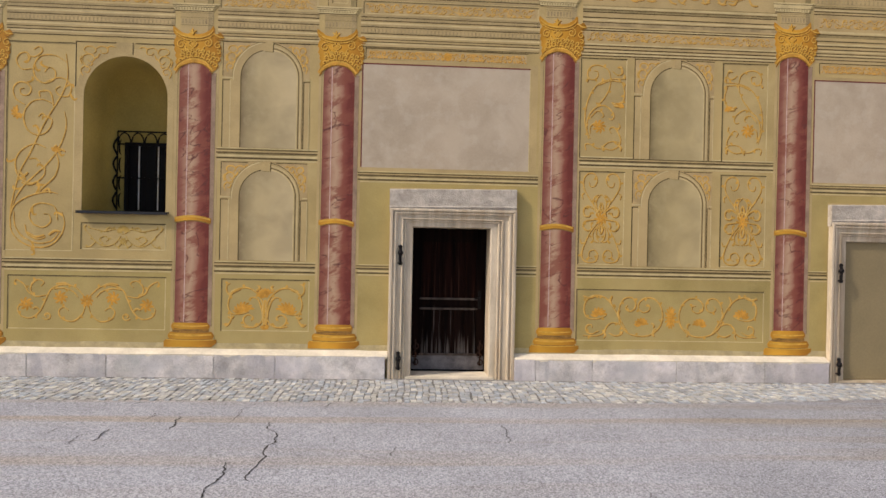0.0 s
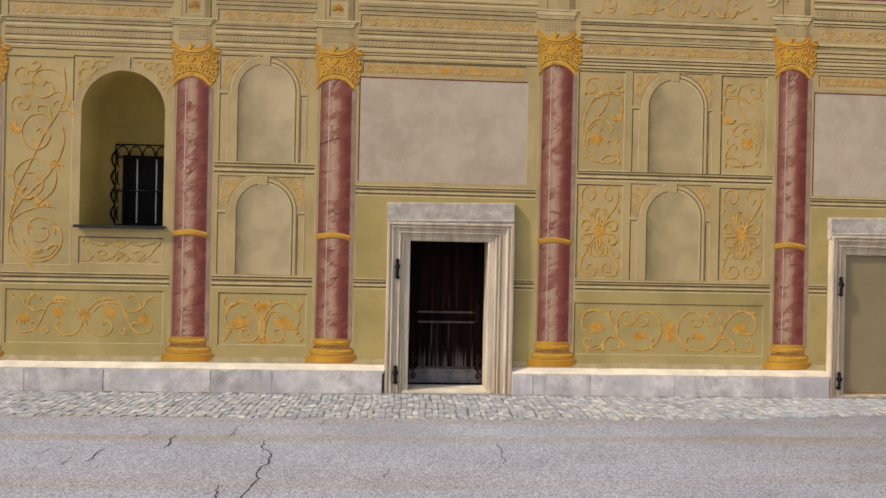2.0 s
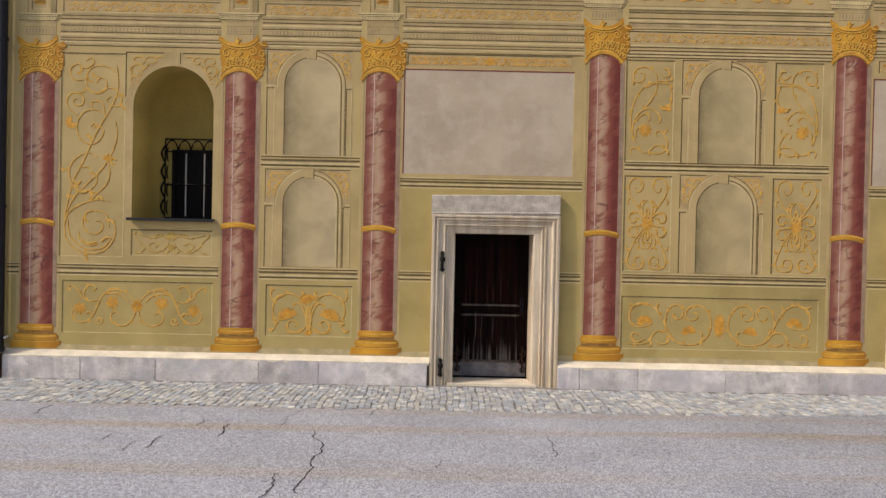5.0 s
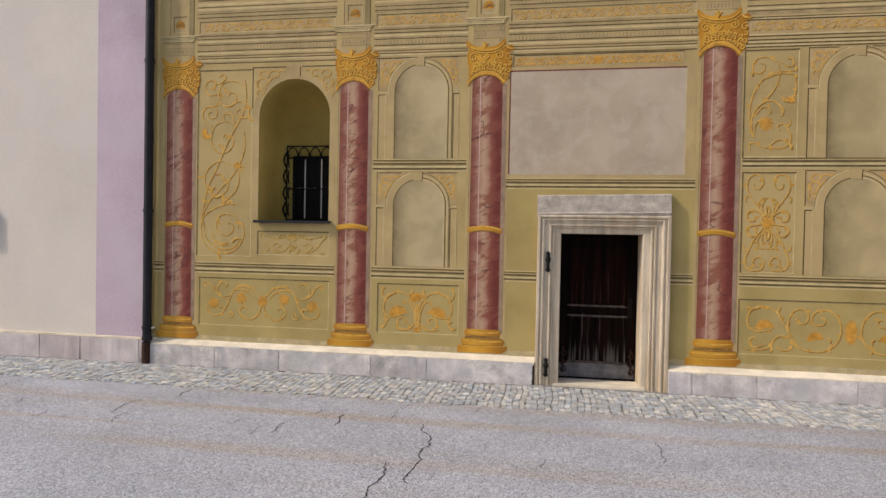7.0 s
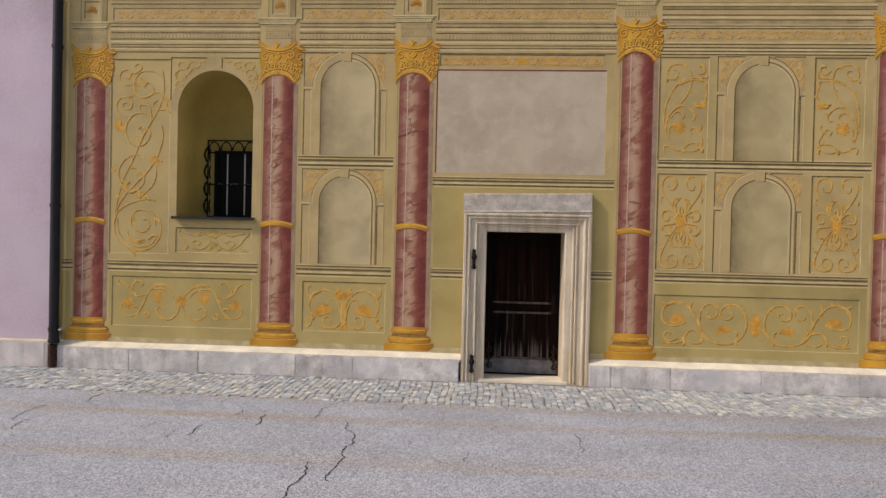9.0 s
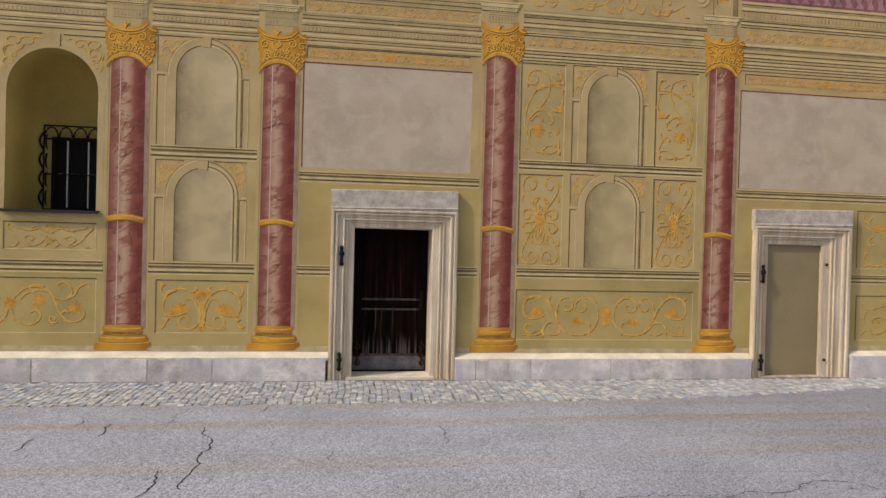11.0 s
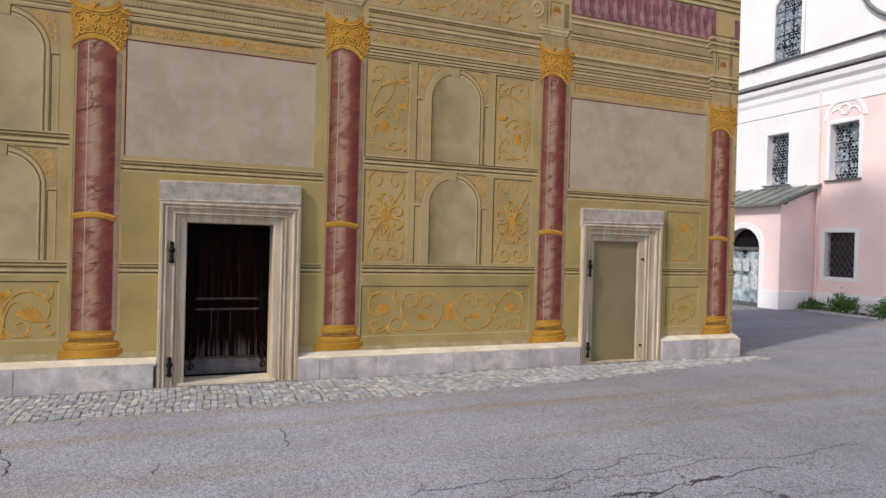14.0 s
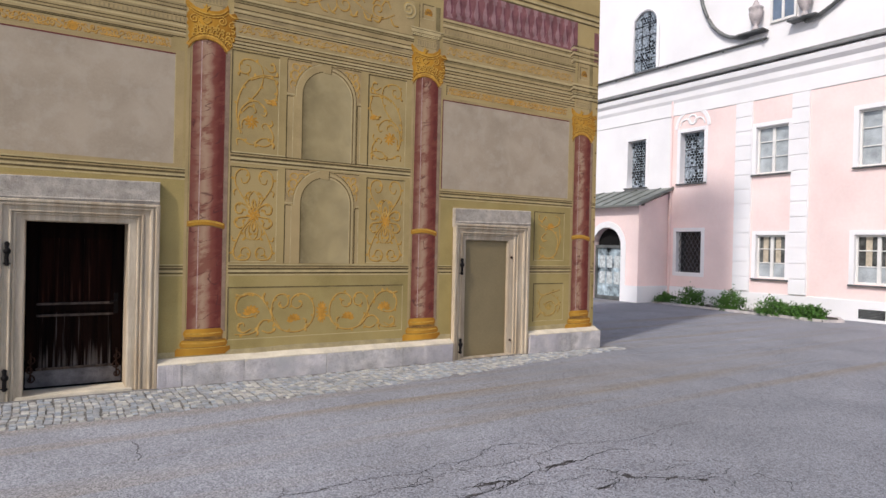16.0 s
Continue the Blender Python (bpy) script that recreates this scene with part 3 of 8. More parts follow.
rng = random.Random(4)
plinth = thing("plinth", "grey worn granite plinth blocks along the painted wall", "plinth", kind="structure")
for run in ((FX0, -4.86, -3.87, -2.51, -1.72, -0.285), (1.44, 1.73, 2.50, 3.66, 4.90, 5.815), (7.42, 8.42, 9.16)):
    for a, b in zip(run, run[1:]):
        top = 0.262 if a < 0 else (0.245 if a < 6 else 0.285)
        part("plinth_stone", stone_block(a, b, 7.885, 8.1 if b < 9.1 else 8.9, GROUND - 0.05, top + rng.uniform(-0.006, 0.006), rng), plinth_stone, plinth)
joint_mortar = material("grey_joint_mortar", (0.47, 0.44, 0.40), vary=0.2, scale=9, bump=0.4)
for x in (-4.86, -3.87, -2.51, -1.72, 1.73, 2.50, 3.66, 4.90, 8.42):
    box("mortar_joint", x - 0.008, x + 0.008, 7.889, 8.0, GROUND - 0.04, 0.25, joint_mortar, plinth)
plinth_w = thing("plinth", "pale grey stone plinth of the neighbouring house", "plinth", kind="structure")
for a, b in zip((-16, -14.6, -13.2, -12, -10.7, -9.6, -8.6, -7.75, -7.05, LX - 0.02), (-14.6, -13.2, -12, -10.7, -9.6, -8.6, -7.75, -7.05, LX - 0.02, LX + 0.05)):
    part("plinth_stone", stone_block(a, b, 7.875, 8.2, GROUND - 0.05, 0.305, rng), plinth_pink, plinth_w)
bm = bmesh.new()
for a, b in ((FX0, -0.262), (1.442, 5.822), (7.41, 9.12)):
    z = 0.262 if a < 0 else (0.245 if a < 6 else 0.285)
    pr = [(7.89, z - 0.03), (7.886, z + 0.004), (7.90, z + 0.014), (8.0 - 0.02, z + 0.055), (8.0 + 0.02, z + 0.075), (8.02, z - 0.03)]
    n = max(2, int((b - a) / 0.07))
    rows = [[bm.verts.new((a + (b - a) * i / n, y + 0.006 * noise.noise((i * 0.9, zz * 30, 5)), zz + 0.005 * noise.noise((a + i * 0.12, y, 0)))) for y, zz in pr] for i in range(n + 1)]
    for r0, r1 in zip(rows, rows[1:]):
        for k in range(len(pr) - 1):
            bm.faces.new((r0[k], r1[k], r1[k + 1], r0[k + 1]))
    bm.faces.new(rows[0]), bm.faces.new(rows[-1][::-1])
tagged(finish("trim_ledge", bm, ledge_mortar), "cream mortar ledge sloping over the plinth stones", "ledge", kind="structure")
bm = bmesh.new()
box_in(bm, -16, LX + 0.03, 7.90, 7.96, 0.30, 0.335, 0.01)
tagged(finish("trim_ledge", bm, ledge_mortar), "white mortar ledge on the neighbouring plinth", "ledge", kind="structure")


# ---- doorways ----
def stone_surround(name, x0, x1, ix0, ix1, zt, itop, mat, parent):
    """Moulded jambs and head in one sweep: outer edge x0..x1, zt; clear opening ix0..ix1, itop."""
    prof = [(0.0, 0.0), (0.0, 0.098), (0.035, 0.104), (0.12, 0.104), (0.14, 0.078), (0.18, 0.074), (0.20, 0.088), (0.25, 0.094), (0.30, 0.086), (0.32, 0.058), (0.50, 0.052), (0.52, 0.066), (0.57, 0.068), (0.59, 0.040),
            (0.63, 0.036), (0.65, 0.050), (0.70, 0.050), (0.72, 0.026), (0.95, 0.022), (1.0, 0.012), (1.0, -0.42)]
    bm = bmesh.new()
    rows = []
    for d, p in prof:
        xa, xb, zz = x0 + d * (ix0 - x0), x1 - d * (x1 - ix1), zt - d * (zt - itop)
        y = FRONT - (p * 0.85 if p > 0 else p) - 0.008
        rows.append([bm.verts.new(c) for c in ((xa, y, GROUND - 0.02), (xa, y, zz), (xb, y, zz), (xb, y, GROUND - 0.02))])
    for a, b in zip(rows, rows[1:]):
        for k in range(3):
            bm.faces.new((a[k], a[k + 1], b[k + 1], b[k]))
    return part(name, bm, mat, parent)


def lintel_block(x0, x1, z0, z1, parent, slope=0.0):
    bm = bmesh.new()
    prof = [(8.05, z0 - 0.07), (7.938, z0 - 0.07), (7.922, z0 - 0.045), (7.912, z0 - 0.012), (7.904, z0), (7.912, z0 + 0.018), (7.912, z1 - 0.010), (7.920, z1), (8.05, z1 + 0.01)]
    n = 14
    rows = []
    for i in range(n + 1):
        t = i / n
        x = x0 + (x1 - x0) * t
        rows.append([bm.verts.new((x, y + 0.003 * noise.noise((x * 6, z * 9, 1)), z + slope * (t - 0.5) + 0.004 * noise.noise((x * 5, y * 9, 7)))) for y, z in prof])
    for a, b in zip(rows, rows[1:]):
        for k in range(len(prof) - 1):
            bm.faces.new((a[k], b[k], b[k + 1], a[k + 1]))
    bm.faces.new(rows[0]), bm.faces.new(rows[-1][::-1])
    return part("lintel", bm, lintel_stone, parent, "tooled grey limestone lintel")


def pintle(x, z, parent, s=1.0):
    """Forged hook hinge left on the jamb: plate, bulb and tail."""
    bm = bmesh.new()
    y = FRONT - 0.062
    tube_in(bm, [(x, y, z + 0.10 * s), (x, y - 0.015, z + 0.06 * s), (x + 0.006, y - 0.018, z), (x, y - 0.014, z - 0.06 * s), (x + 0.004, y - 0.008, z - 0.15 * s)], 0.021)
    bmesh.ops.create_uvsphere(bm, u_segments=10, v_segments=8, radius=0.038, matrix=Matrix.Translation((x + 0.004, y - 0.014, z + 0.012)))
    bmesh.ops.create_uvsphere(bm, u_segments=8, v_segments=6, radius=0.026, matrix=Matrix.Translation((x, y - 0.012, z + 0.095 * s)))
    box_in(bm, x - 0.018, x + 0.02, y - 0.004, y + 0.03, z - 0.05 * s, z + 0.05 * s, 0.004)
    box_in(bm, x - 0.034, x + 0.038, y - 0.014, y + 0.02, z - 0.135 * s, z - 0.115 * s, 0.004)
    return part("hinge_hook", bm, iron, parent, "black forged hinge hook")


surround = thing("door_surround", "moulded weathered limestone doorway with a heavy lintel", "door surround")
stone_surround("jamb_moulding", -0.258, 1.440, D1[0], D1[1], 2.235, D1[2], frame_stone, surround)
lintel_block(-0.268, 1.432, 2.262, 2.505, surround, 0.03)
box("threshold", -0.02, 1.17, 7.93, 8.33, GROUND - 0.05, -0.005, ledge_mortar, surround, 0.01)
pintle(-0.115, 1.63, surround), pintle(-0.115, 0.22, surround, 0.9)
surround = thing("door_surround", "moulded weathered limestone doorway around a taupe door", "door surround")
stone_surround("jamb_moulding", 5.835, 7.395, D2[0], D2[1], 2.185, D2[2], frame_stone, surround)
lintel_block(5.822, 7.400, 2.215, 2.440, surround, 0.03)
box("threshold", 6.0, 7.05, 7.93, 8.2, GROUND - 0.05, -0.012, frame_stone, surround, 0.01)
pintle(5.98, 1.50, surround), pintle(5.98, 0.20, surround, 0.9)
for z in (1.64, 0.22):
    tube("iron_pin", [(7.03, 7.985, z), (7.03, 7.945, z)], 0.020, rust, surround)

# closed oak door, set deep in the opening
oak = thing("door_1", "old dark oak door with two panels, closed in a deep reveal", "door", kind="structure")
DY = FRONT + 0.42
box("reveal_back", D1[0] - 0.05, D1[1] + 0.05, DY + 0.09, DY + 0.12, GROUND, 2.05, inside_dark, oak)
lx0, lx1 = D1[0] + 0.012, D1[1] - 0.012
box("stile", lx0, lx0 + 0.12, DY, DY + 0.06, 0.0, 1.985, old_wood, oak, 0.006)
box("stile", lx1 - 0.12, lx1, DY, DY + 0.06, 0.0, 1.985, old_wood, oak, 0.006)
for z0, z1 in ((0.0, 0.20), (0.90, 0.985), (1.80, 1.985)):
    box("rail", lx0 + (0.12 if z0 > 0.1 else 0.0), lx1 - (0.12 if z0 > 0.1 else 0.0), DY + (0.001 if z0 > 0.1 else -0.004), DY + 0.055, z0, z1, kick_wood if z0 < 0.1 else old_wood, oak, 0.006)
for z in (0.215, 0.86, 1.0):
    box("rail_moulding", lx0 + 0.10, lx1 - 0.10, DY - 0.026, DY + 0.01, z - 0.014, z + 0.014, worn_wood, oak, 0.008)
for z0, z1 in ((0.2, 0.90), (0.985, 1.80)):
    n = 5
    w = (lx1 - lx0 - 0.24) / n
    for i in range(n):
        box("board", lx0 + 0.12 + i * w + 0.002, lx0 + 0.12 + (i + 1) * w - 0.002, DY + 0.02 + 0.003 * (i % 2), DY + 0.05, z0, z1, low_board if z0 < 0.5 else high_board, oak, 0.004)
for sx in (lx0 + 0.055, lx1 - 0.055):
    bm = bmesh.new()
    for k, z in enumerate((0.10, 0.21, 0.32)):
        loop = spiral(0, 0, 0.05, 90, 1.1 if k % 2 else -1.1, 0.25)
        tube_in(bm, [(sx + a, DY - 0.012, z + b) for a, b in loop], 0.009, 6)
    tube_in(bm, [(sx, DY - 0.012, 0.06), (sx, DY - 0.012, 0.42)], 0.011, 6)
    part("hinge_strap", bm, rust, oak, "scrolled rusty iron strap")
bm = bmesh.new()
box_in(bm, lx1 - 0.095, lx1 - 0.045, DY - 0.01, DY + 0.005, 0.86, 1.12, 0.004)
tube_in(bm, [(lx1 - 0.07, DY - 0.02, 1.02), (lx1 - 0.07, DY - 0.07, 1.02), (lx1 - 0.15, DY - 0.075, 1.015)], 0.012)
part("door_handle", bm, iron, oak, "black iron handle and lock plate")

tan_door = thing("door_2", "plain taupe painted door, closed", "door", kind="structure")
box("leaf", D2[0] + 0.004, D2[1] - 0.004, FRONT + 0.02, FRONT + 0.07, -0.01, D2[2] - 0.003, tan_board, tan_door, 0.003)
box("kick_strip", D2[0] + 0.01, D2[1] - 0.01, FRONT + 0.008, FRONT + 0.021, -0.008, 0.03, tan_board, tan_door, 0.003)

# ---- window niche ----
bm = bmesh.new()
rows = []
for d, s in ((0.0, 0.003), (0.45, 0.004), (0.60, 0.02), (0.72, 0.06), (0.82, 0.13), (0.88, 0.22), (0.91, 0.36)):
    ring = [(NX0 + s, NZ0)] + arch_pts(NX0 + s, NX1 - s, NZS, 28) + [(NX1 - s, NZ0)]
    rows.append([bm.verts.new((x, FRONT + d, z)) for x, z in ring])
for a, b in zip(rows, rows[1:]):
    for k in range(len(a) - 1):
        bm.faces.new((a[k], a[k + 1], b[k + 1], b[k]))
bm.faces.new(rows[-1])
niche = finish("niche_lining", bm, niche_olive)
for p in niche.data.polygons:
    p.use_smooth = True
tagged(niche, "olive plastered lining of the arched window niche", "wall", kind="structure")
win = thing("window_1", "small dark window deep in the arched niche", "window", kind="structure")
wy = FRONT + 0.86
# Pane and frames take the unlit black: the recess's darkness is in their colour.
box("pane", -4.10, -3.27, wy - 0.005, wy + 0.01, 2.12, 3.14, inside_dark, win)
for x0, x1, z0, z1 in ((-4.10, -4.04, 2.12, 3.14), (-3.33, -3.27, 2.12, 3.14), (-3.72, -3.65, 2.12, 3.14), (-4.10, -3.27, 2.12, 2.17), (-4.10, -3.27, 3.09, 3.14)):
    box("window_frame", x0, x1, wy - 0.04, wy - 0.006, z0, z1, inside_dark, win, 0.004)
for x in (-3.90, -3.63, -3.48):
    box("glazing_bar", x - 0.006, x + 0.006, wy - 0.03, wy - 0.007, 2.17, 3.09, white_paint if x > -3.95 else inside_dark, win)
box("glazing_bar", -4.04, -3.33, wy - 0.03, wy - 0.007, 2.62, 2.64, white_paint, win)
grille = thing("window_grille", "black wrought-iron basket grille with scrolled top before the window", "window grille")
GX0, GX1, GY, GZ0, GZ1 = -4.16, -3.24, FRONT + 0.74, 2.12, 3.28
for z in (GZ0 + 0.02, 2.62, 3.10, GZ1):
    bm = bmesh.new()
    tube_in(bm, [(GX0, FRONT + 0.90, z), (GX0, GY, z), (GX1, GY, z), (GX1, FRONT + 0.90, z)], 0.012, 6)
    part("rail", bm, iron, grille)
for i in range(8):
    x = GX0 + (GX1 - GX0) * i / 7
    tube("bar", [(x, GY, GZ0), (x, GY, GZ1 - (0.0 if i in (0, 7) else 0.18))], 0.009, iron, grille, 6)
for i in range(5):
    x = GX0 + (GX1 - GX0) * (i + 0.5) / 5
    arc = [(x - 0.085 * math.cos(math.pi * k / 10), GY, 3.12 + 0.14 * math.sin(math.pi * k / 10)) for k in range(11)]
    tube("scroll", arc, 0.010, iron, grille, 6)
for k in range(4):
    z0 = GZ0 + 0.06 + k * 0.255
    tube("scroll", [(GX0 - 0.03 * math.sin(math.pi * q / 8), GY - 0.055 * math.sin(math.pi * q / 8), z0 + 0.24 * q / 8) for q in range(9)], 0.013, iron, grille, 6)
    tube("scroll", [(GX0 + 0.01, GY + 0.08 + 0.05 * math.cos(math.pi * q / 4), z0 + 0.12 + 0.11 * math.sin(math.pi * q / 4)) for q in range(9)], 0.010, iron, grille, 6)
bm = bmesh.new()
box_in(bm, NX0 - 0.04, NX1 + 0.045, 7.93, 8.9, NZ0 + 0.002, NZ0 + 0.018, 0.003)
box_in(bm, NX0 - 0.04, NX1 + 0.045, 7.925, 7.94, NZ0 - 0.02, NZ0 + 0.018, 0.003)
tagged(finish("window_sill", bm, pipe_paint), "dark sheet-metal sill of the window niche", "window sill", kind="structure")

# ---- rain pipe in the corner between the houses ----
pipe = thing("downpipe", "black rain downpipe with a rusty foot beside the painted wall", "downpipe")
px, py = -5.955, 7.90
tube("tube", [(px, py, 0.30), (px, py, 9.0)], 0.062, pipe_paint, pipe, 14)
tube("foot", [(px, py, GROUND), (px, py, 0.28)], 0.070, rust, pipe, 14, "rusty cast-iron foot")
for z in (0.31, 0.47, 2.2, 4.4):
    tube("collar", [(px, py, z), (px, py, z + 0.045)], 0.073, pipe_paint, pipe, 14)
tube("bracket", [(px + 0.05, py + 0.1, 0.49), (px + 0.09, py - 0.01, 0.49)], 0.016, white_paint, pipe, 8)

# ---- letter box on the neighbouring wall ----
mail = thing("letter_box", "grey-brown metal letter box on the off-white wall", "letter box")
bx1, bx0 = -8.60, -8.98
bm = bmesh.new()
box_in(bm, bx0, bx1, 7.865, 7.945, 1.77, 2.20, 0.012)
part("body", bm, material("grey_brown_metal", (0.16, 0.135, 0.10), rough=0.45, metal=0.4), mail)
box("lid", bx0 - 0.01, bx1 + 0.01, 7.855, 7.945, 2.195, 2.225, pipe_paint, mail, 0.006)
box("base_rim", bx0 - 0.006, bx1 + 0.006, 7.858, 7.945, 1.745, 1.772, pipe_paint, mail, 0.006)

# ---- pink church beyond the corner; its wall runs along x = CX ----
CX = 19.6
# Pale blue base colour holds the sky reflected in the leaded panes.
leaded = material("sky_tinted_leaded_glass", (0.33, 0.38, 0.43), rough=0.25, vary=0.42, scale=13, fine=22, spec=0.4)
roof_zinc = material("green_grey_zinc_roof", (0.20, 0.215, 0.195), rough=0.5, vary=0.15, scale=3)


def church_wall():
    """Lower wall with true window openings."""
    bm = bmesh.new()
    holes = sorted([(10.20, 11.16, 1.02, 2.40), (10.17, 11.22, 4.36, 5.88), (7.05, 8.24, 1.0, 2.40), (7.0, 8.2, 4.32, 5.93),
                    (13.12, 14.10, 4.27, 6.10), (15.64, 16.53, 4.27, 6.10), (13.16, 14.18, 1.07, 2.54)])
    ys = sorted({-3.0, 22.0, 14.5, *[h[0] for h in holes], *[h[1] for h in holes]})
    zs = sorted({-0.4, 7.3, 4.08, *[h[2] for h in holes], *[h[3] for h in holes]})
    for ya, yb in zip(ys, ys[1:]):
        for za, zb in zip(zs, zs[1:]):
            if any(h[0] <= ya + 1e-4 and yb - 1e-4 <= h[1] and h[2] <= za + 1e-4 and zb - 1e-4 <= h[3] for h in holes):
                continue
            box_in(bm, CX, CX + 0.5, ya, yb, za, zb)
    bmesh.ops.remove_doubles(bm, verts=bm.verts, dist=1e-4)
    for fc in bm.faces:
        q = fc.calc_center_median()
        fc.material_index = 1 if q.y > 14.5 and q.z > 4.08 else 0
    ob = finish("wall_church", bm, pink_wall)
    ob.data.materials.append(church_white)
    return tagged(ob, "pale pink limewashed church wall in full sun", "wall", kind="structure")


church_wall()
box("wall_church_upper", CX + 0.35, CX + 1.0, -3, 22, 7.2, 15, church_white)
tagged(bpy.data.objects["wall_church_upper"], "white upper church wall set back above the cornice", "wall", kind="structure")
bm = bmesh.new()
box_in(bm, CX - 0.035, CX + 0.1, -3, 22, -0.3, 0.55, 0.01)
tagged(finish("trim_church_plinth", bm, church_white), "white painted plinth of the church", "plinth", kind="structure")
bm = bmesh.new()
prof = [(CX, 6.75), (CX - 0.03, 6.77), (CX - 0.03, 7.22), (CX - 0.08, 7.34), (CX - 0.09, 7.52), (CX - 0.19, 7.64), (CX - 0.22, 7.80), (CX + 0.6, 7.86), (CX + 0.6, 6.75)]
rows = [[bm.verts.new((x, y, z)) for x, z in prof] for y in (-3, 22)]
for k in range(len(prof)):
    j = (k + 1) % len(prof)
    bm.faces.new((rows[0][k], rows[1][k], rows[1][j], rows[0][j]))
bm.faces.new(rows[0]), bm.faces.new(rows[1][::-1])
tagged(finish("trim_cornice", bm, church_white), "white moulded church cornice", "cornice", kind="structure")
bm = bmesh.new()
rv = [bm.verts.new(v) for v in ((CX - 0.25, -3, 7.865), (CX - 0.25, 22, 7.865), (CX + 0.36, 22, 8.12), (CX + 0.36, -3, 8.12), (CX - 0.25, -3, 7.90), (CX - 0.25, 22, 7.90), (CX + 0.36, 22, 8.2), (CX + 0.36, -3, 8.2))]
for q in ((0, 1, 2, 3), (4, 7, 6, 5), (0, 4, 5, 1), (1, 5, 6, 2), (3, 2, 6, 7), (0, 3, 7, 4)):
    bm.faces.new([rv[i] for i in q])
tagged(finish("trim_cornice_roof", bm, slate), "grey zinc sheet covering the cornice", "roof strip", kind="structure")
bm = bmesh.new()
box_in(bm, CX + 0.22, CX + 0.4, 11.1, 22, 8.785, 8.825, 0.008)
for yk in (11.2, 12.6, 14.9, 17.4):
    box_in(bm, CX + 0.20, CX + 0.24, yk, yk + 0.07, 8.70, 8.80, 0.008)
tagged(finish("trim_string_course", bm, slate), "grey capped string course of the upper church wall", "string course", kind="structure")


lattice_iron = material("grey_lattice_iron", (0.10, 0.095, 0.105), rough=0.6, vary=0.2, scale=9)
glass_room = material("window_glass_over_dark_room", (0.13, 0.135, 0.13), rough=0.12, vary=0.4, scale=2.5, spec=0.5)
curtain_cream = material("cream_curtain", (0.58, 0.50, 0.38), vary=0.12, scale=9)


def bullseyes(parent, x, inside, y0, y1, z0, z1):
    """Round leaded panes, many of them dark against the sky's reflection."""
    rw = random.Random(int(y0 * 100 + z0 * 7))
    bm = bmesh.new()
    r = 0.056
    row = 0
    z = z0 + r
    while z < z1:
        y = y0 + r + (r if row % 2 else 0)
        while y < y1:
            dense = noise.noise((y * 1.6, z * 1.3, y0)) + 0.5 * rw.random()
            if inside(y, z) and dense > 0.30:
                q = r * rw.uniform(0.72, 0.9)
                f = [bm.verts.new((x, y + q * math.cos(k * math.pi / 5), z + q * math.sin(k * math.pi / 5))) for k in range(10)]
                g = [bm.verts.new((x + 0.006, v.co.y, v.co.z)) for v in f]
                bm.faces.new(f)
                for k in range(10):
                    bm.faces.new((f[k], g[k], g[(k + 1) % 10], f[(k + 1) % 10]))
            y += 2 * r
        z += 1.75 * r
        row += 1
    part("bullseye_panes", bm, glass_dark, parent, "dark round leaded panes")["kind"] = "stuff"


